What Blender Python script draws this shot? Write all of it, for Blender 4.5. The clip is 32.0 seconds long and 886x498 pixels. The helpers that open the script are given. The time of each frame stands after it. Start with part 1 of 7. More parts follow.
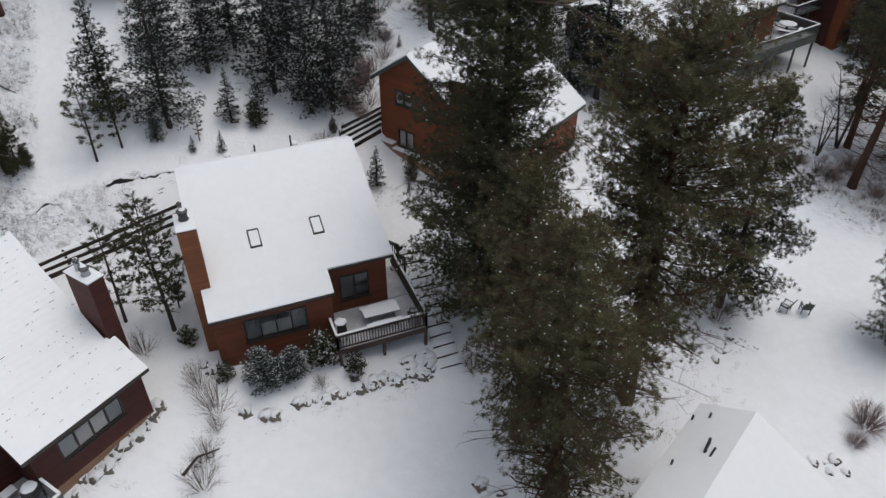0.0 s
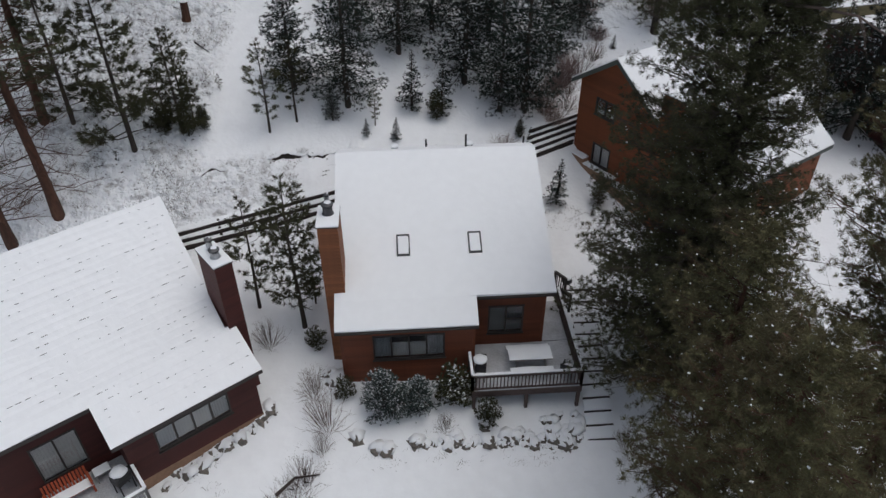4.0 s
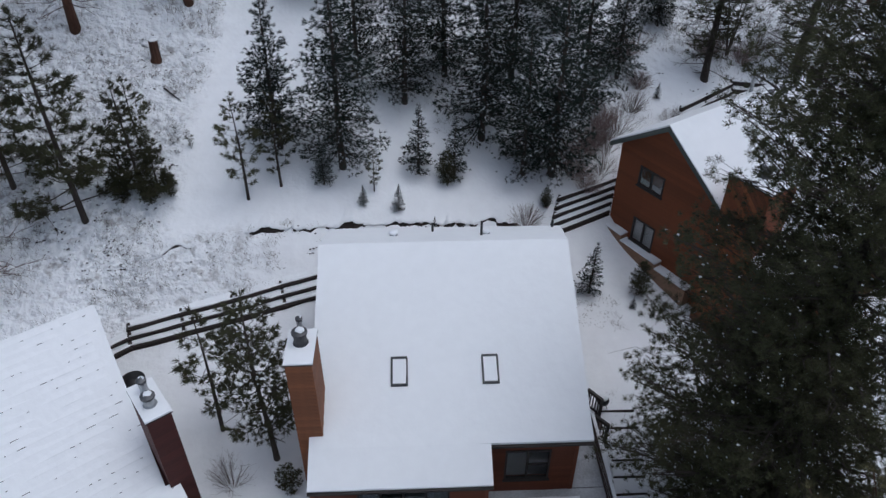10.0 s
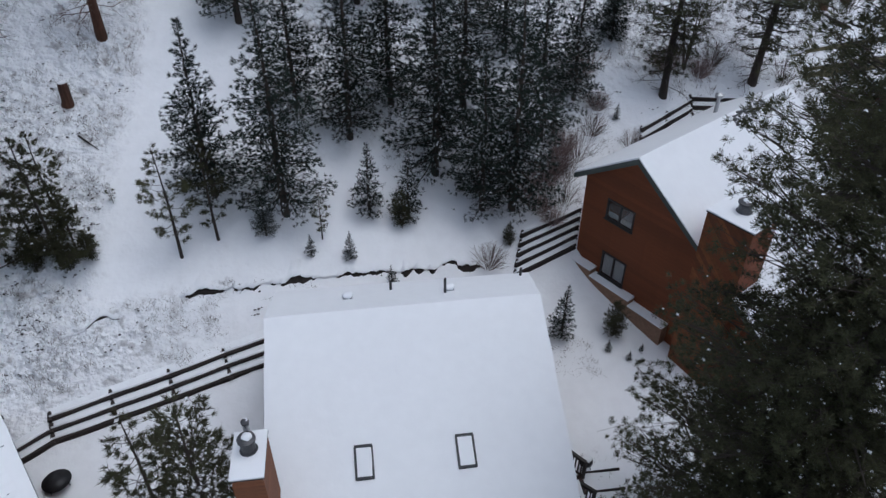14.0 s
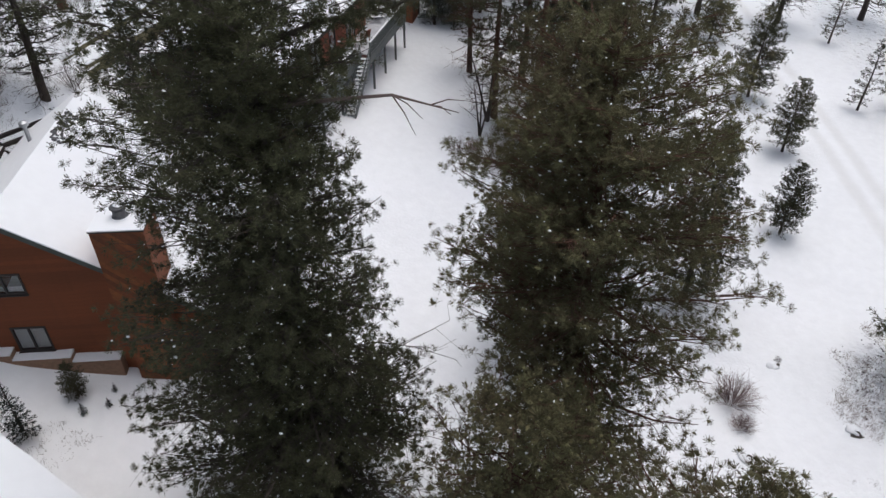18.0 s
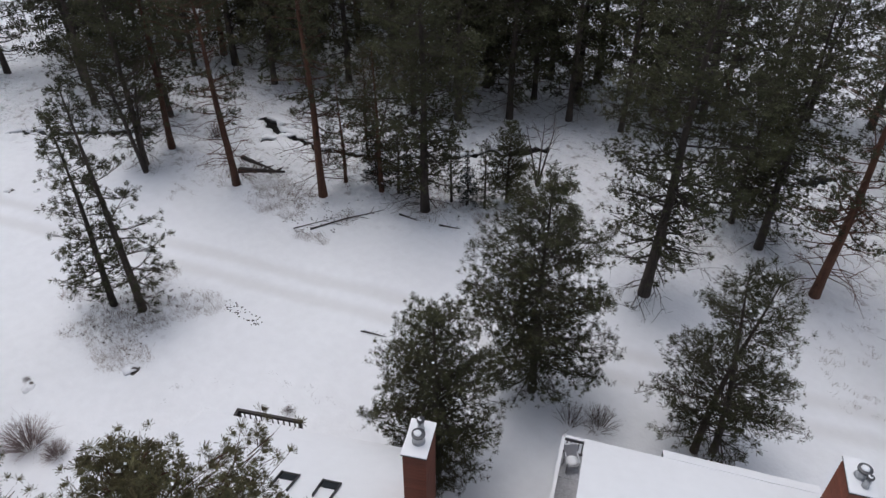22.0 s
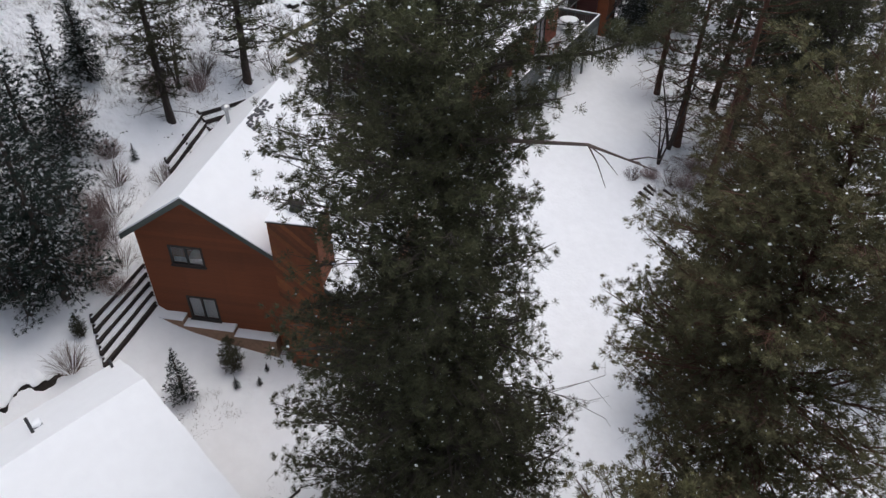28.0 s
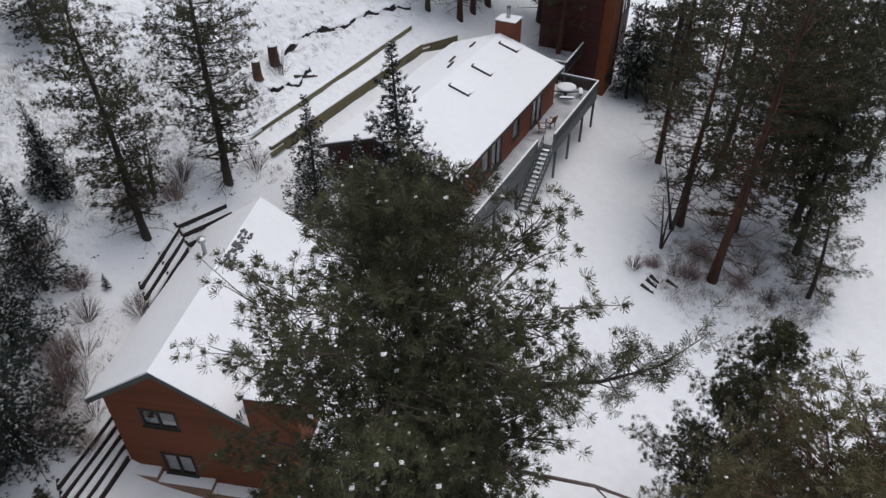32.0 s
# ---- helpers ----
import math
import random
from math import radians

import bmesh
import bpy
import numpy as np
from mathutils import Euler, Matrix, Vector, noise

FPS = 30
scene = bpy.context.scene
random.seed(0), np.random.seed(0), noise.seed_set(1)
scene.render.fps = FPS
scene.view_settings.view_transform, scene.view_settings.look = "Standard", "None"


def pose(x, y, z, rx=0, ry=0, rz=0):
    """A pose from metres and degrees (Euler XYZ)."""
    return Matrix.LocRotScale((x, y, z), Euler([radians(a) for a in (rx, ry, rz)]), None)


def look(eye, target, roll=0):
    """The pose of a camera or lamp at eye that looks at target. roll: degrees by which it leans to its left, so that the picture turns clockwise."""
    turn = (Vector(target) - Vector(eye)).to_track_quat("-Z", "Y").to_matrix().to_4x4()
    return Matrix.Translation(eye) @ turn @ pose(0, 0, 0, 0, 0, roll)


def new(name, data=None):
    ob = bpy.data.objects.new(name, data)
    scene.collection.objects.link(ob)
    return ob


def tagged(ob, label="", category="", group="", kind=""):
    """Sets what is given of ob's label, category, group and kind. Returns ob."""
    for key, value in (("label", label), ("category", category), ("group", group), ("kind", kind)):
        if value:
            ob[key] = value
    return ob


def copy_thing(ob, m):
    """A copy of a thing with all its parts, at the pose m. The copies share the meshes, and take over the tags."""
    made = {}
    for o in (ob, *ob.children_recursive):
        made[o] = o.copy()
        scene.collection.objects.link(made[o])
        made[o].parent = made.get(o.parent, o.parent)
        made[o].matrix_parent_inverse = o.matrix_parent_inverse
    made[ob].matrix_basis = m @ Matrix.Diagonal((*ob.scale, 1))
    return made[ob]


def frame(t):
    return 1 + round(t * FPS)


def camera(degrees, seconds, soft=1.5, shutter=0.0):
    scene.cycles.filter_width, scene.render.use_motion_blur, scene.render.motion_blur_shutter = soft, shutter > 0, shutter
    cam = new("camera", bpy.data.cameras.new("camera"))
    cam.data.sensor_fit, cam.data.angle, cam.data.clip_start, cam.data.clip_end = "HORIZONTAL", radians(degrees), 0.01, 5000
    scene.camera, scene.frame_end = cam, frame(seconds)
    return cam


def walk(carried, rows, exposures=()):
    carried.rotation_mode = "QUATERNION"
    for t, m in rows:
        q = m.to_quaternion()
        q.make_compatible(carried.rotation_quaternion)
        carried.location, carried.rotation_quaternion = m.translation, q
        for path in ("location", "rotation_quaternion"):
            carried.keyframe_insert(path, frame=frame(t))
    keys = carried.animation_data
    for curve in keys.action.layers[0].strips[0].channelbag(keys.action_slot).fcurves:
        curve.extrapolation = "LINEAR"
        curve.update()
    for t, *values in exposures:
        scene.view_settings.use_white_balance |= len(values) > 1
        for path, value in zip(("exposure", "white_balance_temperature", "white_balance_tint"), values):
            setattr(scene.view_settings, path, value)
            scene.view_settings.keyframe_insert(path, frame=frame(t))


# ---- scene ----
cam = camera(64.42, 32.0, soft=1.4)
PATH = [
    (0.0, -0.01, -0.00, 27.48, -21.98, -37.05, 0.23),
    (0.5, 0.22, 0.52, 27.12, -19.84, -37.02, 0.24),
    (1.0, 0.49, 1.10, 26.76, -17.46, -36.99, 0.17),
    (1.5, 0.76, 1.69, 26.48, -15.18, -37.02, 0.11),
    (2.0, 1.00, 2.32, 26.22, -13.06, -37.08, 0.06),
    (2.5, 1.23, 2.97, 25.98, -10.83, -37.17, 0.00),
    (3.0, 1.41, 3.62, 25.76, -8.47, -37.22, 0.05),
    (3.5, 1.69, 4.29, 25.53, -5.78, -37.27, -0.15),
    (5.5, 2.40, 7.25, 25.03, -2.02, -37.35, -0.16),
    (6.0, 2.45, 7.95, 24.98, -2.21, -37.27, 0.03),
    (6.5, 2.49, 8.61, 24.94, -2.37, -37.24, 0.14),
    (7.0, 2.54, 9.23, 24.93, -2.43, -37.21, 0.21),
    (7.5, 2.62, 9.85, 24.91, -2.41, -37.20, 0.14),
    (8.0, 2.66, 10.44, 24.86, -2.36, -37.17, 0.10),
    (8.5, 2.67, 11.05, 24.85, -2.39, -37.12, 0.19),
    (9.0, 2.66, 11.66, 24.88, -2.44, -37.17, 0.15),
    (9.5, 2.64, 12.27, 24.88, -2.44, -37.18, 0.14),
    (10.0, 2.63, 12.84, 24.87, -2.44, -37.22, 0.12),
    (10.5, 2.61, 13.41, 24.87, -2.44, -37.23, 0.07),
    (11.0, 2.58, 13.98, 24.86, -2.44, -37.24, 0.06),
    (11.5, 2.54, 14.53, 24.85, -2.45, -37.24, 0.06),
    (12.0, 2.52, 15.08, 24.88, -2.86, -37.27, 0.06),
    (12.5, 2.48, 15.61, 24.92, -4.34, -37.29, 0.04),
    (13.0, 2.46, 16.06, 24.97, -4.62, -37.25, 0.01),
    (13.5, 2.46, 16.37, 25.01, -5.22, -37.36, 0.02),
    (15.5, 2.78, 16.33, 25.24, -21.38, -37.63, -0.24),
    (16.0, 2.82, 16.34, 25.26, -26.65, -37.70, -0.30),
    (16.5, 2.80, 16.26, 25.38, -34.50, -37.98, -0.33),
    (17.0, 2.52, 16.11, 25.56, -44.12, -37.86, 0.05),
    (17.5, 2.26, 16.10, 25.48, -53.85, -37.51, 0.45),
    (18.0, 2.17, 16.07, 25.47, -64.58, -37.65, 0.53),
    (18.5, 2.06, 16.00, 25.44, -76.64, -37.70, 0.08),
    (19.0, 1.97, 15.91, 25.37, -88.56, -37.81, 0.08),
    (19.5, 1.92, 15.83, 25.27, -100.56, -37.80, 0.35),
    (20.0, 1.90, 15.77, 25.18, -112.54, -37.78, 0.43),
    (20.5, 1.91, 15.73, 25.11, -124.52, -37.75, 0.42),
    (21.0, 1.92, 15.73, 25.10, -136.03, -37.76, 0.60),
    (21.5, 1.94, 15.74, 25.13, -146.01, -37.78, 0.59),
    (22.0, 1.97, 15.77, 25.18, -139.60, -37.90, 0.21),
    (22.5, 1.99, 15.81, 25.22, -127.57, -37.85, 0.01),
    (23.0, 2.01, 15.86, 25.25, -115.53, -37.71, -0.16),
    (23.5, 2.04, 15.92, 25.27, -103.70, -37.57, -0.32),
    (24.0, 2.08, 16.02, 25.32, -92.62, -37.54, -0.25),
    (24.5, 2.13, 16.11, 25.40, -81.98, -37.57, -0.15),
    (25.0, 2.20, 16.18, 25.49, -71.53, -37.63, -0.29),
    (25.5, 2.29, 16.22, 25.59, -61.94, -37.65, -0.58),
    (26.0, 2.42, 16.25, 25.69, -52.65, -37.78, -0.85),
    (26.5, 2.62, 16.48, 25.78, -46.50, -37.79, -0.79),
    (28.5, 3.32, 17.54, 25.89, -49.98, -37.98, 0.16),
    (29.0, 3.74, 17.91, 26.64, -49.99, -38.08, 0.03),
    (29.5, 4.27, 18.24, 27.48, -49.85, -38.15, -0.04),
    (30.0, 4.87, 18.58, 28.28, -49.65, -38.17, -0.18),
    (30.5, 5.46, 19.06, 28.98, -49.60, -38.16, -0.24),
    (31.0, 6.09, 19.57, 29.42, -49.60, -38.25, -0.28),
    (31.5, 6.76, 20.09, 29.60, -49.59, -38.39, -0.24),
    (32.0, 7.46, 20.63, 29.64, -49.53, -38.49, -0.34),
]
EXPOSURES = [(0, -0.22, 6350, 7.5), (3.5, -0.37, 6350, 7.5), (5.5, -0.46, 5700, 8), (13.5, -0.43, 5650, 8), (15.5, -0.3, 5800, 8), (17, -0.1, 6130, 9), (18, 0.03, 6320, 9.5), (19.5, -0.23, 6220, 11), (20.5, -0.34, 6150, 11), (22.5, -0.25, 6150, 10), (24, -0.42, 6000, 8), (25, -0.37, 5980, 8), (26, -0.03, 6100, 9), (29, 0.03, 6300, 10), (30, 0.0, 6350, 10), (32, -0.16, 6260, 9.5)]
walk(cam, [(t, pose(x, y, z, 90 + p, 0, yaw) @ pose(0, 0, 0, 0, 0, roll)) for t, x, y, z, yaw, p, roll in PATH], EXPOSURES)

# ---- light: a bright overcast winter sky ----
world = bpy.data.worlds.new("overcast_sky")
scene.world = world
world.use_nodes = True
wt = world.node_tree
sky = wt.nodes.new("ShaderNodeTexSky")
sky.sky_type, sky.sun_disc, sky.sun_elevation, sky.sun_rotation = "NISHITA", False, radians(74), radians(98)
sky.air_density, sky.dust_density, sky.ozone_density = 1.0, 5.0, 1.0
haze = wt.nodes.new("ShaderNodeHueSaturation")  # cloud takes most of the blue out of the sky
haze.inputs["Saturation"].default_value = 0.62
wt.links.new(sky.outputs["Color"], haze.inputs["Color"])
wt.links.new(haze.outputs["Color"], wt.nodes["Background"].inputs["Color"])
wt.nodes["Background"].inputs["Strength"].default_value = 0.14
sun = new("sun", bpy.data.lights.new("sun", "SUN"))
sun.data.energy, sun.data.angle, sun.data.color = 0.4, radians(90), (1.0, 0.985, 0.965)
sun.matrix_world = look((0, 0, 60), (-17, 2.4, 0))

# ---- materials ----
def material(name, color, rough=0.8, scale=3.0, vary=0.15, bump=0.0, bump_scale=None, color2=None, metal=0.0, stretch=(1, 1, 1), obj=True):
    """A procedural surface: two scales of colour variation and a fine relief, in metres."""
    m = bpy.data.materials.new(name)
    m.use_nodes = True
    nt = m.node_tree
    n, b = nt.nodes, nt.nodes["Principled BSDF"]
    b.inputs["Roughness"].default_value, b.inputs["Metallic"].default_value = rough, metal
    co = n.new("ShaderNodeTexCoord")
    mp = n.new("ShaderNodeMapping")
    mp.inputs["Scale"].default_value = stretch
    nt.links.new(co.outputs["Object"], mp.inputs["Vector"])
    def tex(s, d):
        t = n.new("ShaderNodeTexNoise")
        t.inputs["Scale"].default_value, t.inputs["Detail"].default_value = s, d
        nt.links.new(mp.outputs["Vector"], t.inputs["Vector"])
        return t
    big, fine = tex(scale * 0.25, 3), tex(scale * 3, 5)
    add = n.new("ShaderNodeMath")
    add.operation = "ADD"
    nt.links.new(big.outputs["Fac"], add.inputs[0])
    nt.links.new(fine.outputs["Fac"], add.inputs[1])
    ramp = n.new("ShaderNodeValToRGB")
    c2 = color2 or tuple(c * (1 - vary) for c in color)
    c3 = tuple(min(1, c * (1 + vary)) for c in color)
    ramp.color_ramp.elements[0].position, ramp.color_ramp.elements[0].color = 0.36, (*c2, 1)
    ramp.color_ramp.elements[1].position, ramp.color_ramp.elements[1].color = 0.64, (*c3, 1)
    half = n.new("ShaderNodeMath")
    half.operation, half.inputs[1].default_value = "MULTIPLY", 0.5
    nt.links.new(add.outputs[0], half.inputs[0])
    nt.links.new(half.outputs[0], ramp.inputs["Fac"])
    info = n.new("ShaderNodeObjectInfo")
    hue = n.new("ShaderNodeHueSaturation")
    mr = n.new("ShaderNodeMapRange")
    mr.inputs["To Min"].default_value, mr.inputs["To Max"].default_value = 1 - vary * 0.7, 1 + vary * 0.7
    nt.links.new(info.outputs["Random"], mr.inputs["Value"])
    nt.links.new(mr.outputs[0], hue.inputs["Value"])
    nt.links.new(ramp.outputs["Color"], hue.inputs["Color"])
    nt.links.new(hue.outputs["Color"], b.inputs["Base Color"])
    if bump:
        bt = tex(bump_scale or scale * 8, 6)
        bp = n.new("ShaderNodeBump")
        bp.inputs["Strength"].default_value, bp.inputs["Distance"].default_value = 1.0, bump
        nt.links.new(bt.outputs["Fac"], bp.inputs["Height"])
        nt.links.new(bp.outputs["Normal"], b.inputs["Normal"])
    return m


SNOW = material("snow", (0.86, 0.875, 0.895), 0.6, 1.2, 0.03, 0.02, 6.0)
ROOF_SNOW = material("roof_snow", (0.88, 0.89, 0.905), 0.6, 0.8, 0.02, 0.012, 3.0)
CEDAR = material("cedar_siding", (0.155, 0.044, 0.018), 0.7, 2.0, 0.22, 0.004, 40, stretch=(1, 1, 6))
RUST = material("rust_stain_siding", (0.185, 0.052, 0.015), 0.75, 1.5, 0.15, 0.004, 40, stretch=(1, 1, 6))
MAROON = material("maroon_siding", (0.062, 0.013, 0.010), 0.7, 2.0, 0.2, 0.004, 40, stretch=(1, 1, 6))
TRIM = material("dark_trim", (0.035, 0.028, 0.025), 0.6, 4, 0.2)
GREEN_TRIM = material("grey_green_trim", (0.07, 0.085, 0.075), 0.6, 4, 0.15)
TIMBER = material("weathered_timber", (0.032, 0.024, 0.021), 0.85, 3, 0.3, 0.006, 30, stretch=(1, 1, 5))
OLIVE = material("treated_timber", (0.16, 0.14, 0.075), 0.8, 3, 0.25, 0.006, 30)
DECK = material("grey_deck_paint", (0.20, 0.195, 0.19), 0.7, 3, 0.2)
RAIL = material("rail_paint", (0.24, 0.235, 0.23), 0.6, 4, 0.15)
CONCRETE = material("foundation_render", (0.28, 0.17, 0.11), 0.85, 3, 0.2, 0.004, 40)
METAL = material("galvanised_metal", (0.42, 0.43, 0.44), 0.4, 4, 0.15, metal=0.8)
SOOT = material("sooty_flue_metal", (0.11, 0.11, 0.115), 0.5, 4, 0.25, metal=0.7)
BLACK = material("black_metal", (0.02, 0.02, 0.022), 0.5, 4, 0.2)
STONE = material("grey_stone", (0.13, 0.115, 0.10), 0.85, 3, 0.35, 0.02, 12)
BARK = material("grey_bark", (0.055, 0.042, 0.034), 0.9, 4, 0.35, 0.02, 18, stretch=(1, 1, 0.3))
RED_BARK = material("orange_pine_bark", (0.085, 0.038, 0.022), 0.9, 3, 0.4, 0.03, 14, stretch=(1, 1, 0.3))
TWIG = material("grey_twigs", (0.12, 0.088, 0.076), 0.9, 4, 0.3)
PINE = material("pine_needles", (0.063, 0.067, 0.034), 0.6, 1.1, 0.4, color2=(0.037, 0.032, 0.018))
PINE_B = material("pine_needles_olive", (0.106, 0.102, 0.050), 0.6, 1.1, 0.4, color2=(0.063, 0.048, 0.027))
FIR = material("fir_needles", (0.026, 0.037, 0.030), 0.6, 1.5, 0.35)
for m in (PINE, PINE_B, FIR):
    m.node_tree.nodes["Principled BSDF"].inputs["Specular IOR Level"].default_value = 0.15
CREEK = material("dark_creek_water", (0.012, 0.012, 0.012), 0.12, 2, 0.2)
CLOTH = material("grey_cover", (0.55, 0.56, 0.58), 0.8, 3, 0.1)


def glass_material():
    m = bpy.data.materials.new("window_glass")
    m.use_nodes = True
    b = m.node_tree.nodes["Principled BSDF"]
    b.inputs["Base Color"].default_value = (0.035, 0.04, 0.045, 1)
    b.inputs["Roughness"].default_value, b.inputs["IOR"].default_value = 0.06, 1.52
    return m


GLASS = glass_material()
PANE = glass_material()
PANE.name = "clear_glass"
PANE.node_tree.nodes["Principled BSDF"].inputs["Base Color"].default_value = (0.85, 0.88, 0.9, 1)
PANE.node_tree.nodes["Principled BSDF"].inputs["Transmission Weight"].default_value = 1.0
PANE.node_tree.nodes["Principled BSDF"].inputs["Roughness"].default_value = 0.02
# grey that stands in for reflections in the outer panes
GREY_REFLECTION = material("grey_pane_reflection", (0.3, 0.31, 0.32), 0.9, 6, 0.2)
CURTAIN = material("pale_curtain", (0.5, 0.49, 0.47), 0.9, 6, 0.12)


# ---- mesh helpers ----
def quick_mesh(name, verts, sizes, loops, smooth=False):
    me = bpy.data.meshes.new(name)
    verts, loops, sizes = np.asarray(verts, np.float32), np.asarray(loops, np.int32), np.asarray(sizes, np.int32)
    me.vertices.add(len(verts))
    me.vertices.foreach_set("co", verts.ravel())
    me.loops.add(len(loops))
    me.loops.foreach_set("vertex_index", loops)
    me.polygons.add(len(sizes))
    starts = np.zeros(len(sizes), np.int32)
    starts[1:] = np.cumsum(sizes)[:-1]
    me.polygons.foreach_set("loop_start", starts)
    me.polygons.foreach_set("use_smooth", np.full(len(sizes), smooth))
    me.update(calc_edges=True)
    me.validate()
    return me


class Geo:
    """Collects boxes, prisms, tubes and sheets into one mesh."""

    def __init__(self):
        self.v, self.f = [], []

    def add(self, verts, faces):
        k = len(self.v)
        self.v += [tuple(p) for p in verts]
        self.f += [tuple(k + i for i in q) for q in faces]
        return self

    def box(self, x0, y0, z0, x1, y1, z1, b=0.0):
        if b <= 0:
            v = [(x, y, z) for z in (z0, z1) for y in (y0, y1) for x in (x0, x1)]
            return self.add(v, [(0, 2, 3, 1), (4, 5, 7, 6), (0, 1, 5, 4), (1, 3, 7, 5), (3, 2, 6, 7), (2, 0, 4, 6)])
        ring = lambda e, z: [(x0 + e, y0 + e, z), (x1 - e, y0 + e, z), (x1 - e, y1 - e, z), (x0 + e, y1 - e, z)]
        v = ring(b, z0) + ring(0, z0 + b) + ring(0, z1 - b) + ring(b, z1)
        f = [(3, 2, 1, 0), (12, 13, 14, 15)]
        for k in range(3):
            f += [(4 * k + i, 4 * k + (i + 1) % 4, 4 * k + 4 + (i + 1) % 4, 4 * k + 4 + i) for i in range(4)]
        return self.add(v, f)

    def beam(self, a, b, w, h):
        """A square beam from a to b, w wide and h high."""
        a, b = Vector(a), Vector(b)
        d = (b - a).normalized()
        s = d.cross(Vector((0, 0, 1)))
        s = s.normalized() if s.length > 1e-4 else Vector((1, 0, 0))
        u = s.cross(d)
        v = [p + s * (w / 2 * i) + u * (h / 2 * j) for p in (a, b) for i, j in ((-1, -1), (1, -1), (1, 1), (-1, 1))]
        return self.add(v, [(3, 2, 1, 0), (4, 5, 6, 7), (0, 1, 5, 4), (1, 2, 6, 5), (2, 3, 7, 6), (3, 0, 4, 7)])

    def prism(self, poly, vec):
        """A closed polygon of points pushed along vec."""
        n, vec = len(poly), Vector(vec)
        v = [Vector(p) for p in poly]
        v += [p + vec for p in v]
        f = [tuple(range(n - 1, -1, -1)), tuple(range(n, 2 * n))]
        f += [(i, (i + 1) % n, n + (i + 1) % n, n + i) for i in range(n)]
        return self.add(v, f)

    def tube(self, pts, radii, sides=6, cap=True):
        rings, pts = [], [Vector(p) for p in pts]
        ref = Vector((0.3, 0.9, 0.31))
        for i, (p, r) in enumerate(zip(pts, radii)):
            d = (pts[min(i + 1, len(pts) - 1)] - pts[max(i - 1, 0)]).normalized()
            s = d.cross(ref).normalized()
            u = s.cross(d)
            rings.append([p + (s * math.cos(a) + u * math.sin(a)) * r for a in [2 * math.pi * k / sides for k in range(sides)]])
        f = []
        for i in range(len(rings) - 1):
            f += [(i * sides + k, i * sides + (k + 1) % sides, (i + 1) * sides + (k + 1) % sides, (i + 1) * sides + k) for k in range(sides)]
        if cap:
            m = (len(rings) - 1) * sides
            f += [tuple(range(sides))[::-1], tuple(range(m, m + sides))]
        return self.add([p for r in rings for p in r], f)

    def blob(self, c, r, seed=0, rough=0.2, flat=1.0, n=7):
        """An uneven lump."""
        v, f = [], []
        rows = max(3, n // 2 + 1)
        for j in range(rows + 1):
            th = math.pi * j / rows
            for i in range(n):
                a = 2 * math.pi * i / n + j * 0.3
                p = Vector((math.sin(th) * math.cos(a), math.sin(th) * math.sin(a), math.cos(th)))
                k = 1 + rough * 2 * (noise.noise(p * 1.7 + Vector((seed * 3.1, seed * 1.7, 0))))
                v.append((c[0] + p.x * r * k, c[1] + p.y * r * k, c[2] + p.z * r * k * flat))
        for j in range(rows):
            f += [(j * n + i, (j + 1) * n + i, (j + 1) * n + (i + 1) % n, j * n + (i + 1) % n) for i in range(n)]
        return self.add(v, f)

    def mesh(self, name, smooth=False):
        me = bpy.data.meshes.new(name)
        me.from_pydata(self.v, [], self.f)
        me.polygons.foreach_set("use_smooth", [smooth] * len(me.polygons))
        me.update()
        return me


def part(name, geo, mat, parent=None, label="", smooth=False):
    me = geo.mesh(name, smooth) if isinstance(geo, Geo) else geo
    me.materials.append(mat)
    ob = new(name, me)
    ob.parent = parent
    if label:
        ob["label"] = label
    return ob


def thing(name, m, label, category, group="", kind=""):
    ob = new(name)
    ob.matrix_basis = m
    return tagged(ob, label, category, group, kind)


# ---- the ground: a meadow that rises into a slope ----
UU = (-400, -60, -12, 6.5, 18.9, 23.4, 32, 34.8, 37.9, 39.8, 42.4, 45, 50.2, 52.9, 70, 120, 500)
HH = (-3, -1.4, -1.1, -0.5, 0.2, 0.95, 2.7, 3.1, 3.9, 5.3, 6.5, 8.2, 10.8, 12.5, 21, 45, 190)


def creek_line(x):
    y = -13.5 + 0.77 * (x - 39) if x < 42 else -11.2 + 0.15 * (x - 42)
    return y + 0.9 * math.sin(x * 0.55) + 0.5 * math.sin(x * 1.3)


def height(x, y):
    u = y - 0.23 * x
    h = sum(float(np.interp(u + k * 0.7, UU, HH)) for k in (-1, 0, 1)) / 3
    if y < 5:
        d = (y - creek_line(x)) * 0.8
        h -= 0.3 * math.exp(-(d / 1.4) ** 2)
        h += 0.25 * math.exp(-((d - 3.2) / 1.4) ** 2)
    r = abs((y - 0.385 * x + 12.7) * 0.933)
    h -= 0.035 * math.exp(-((r - 0.85) / 0.4) ** 2)
    return h


def relief(x, y):
    """Fine unevenness of the snow."""
    u = y - 0.23 * x
    amp = 0.09 + 0.14 * min(1, max(0, (u - 40) / 6))
    if u < 4:
        amp += 0.12 * min(1, (4 - u) / 20)
    return amp * noise.noise(Vector((x * 0.22, y * 0.22, 0))) + (0.035 + 0.06 * min(1, max(0, (u - 39) / 5))) * noise.noise(Vector((x * 0.9, y * 0.9, 3)))


def ground_z(x, y):
    return height(x, y) + relief(x, y)


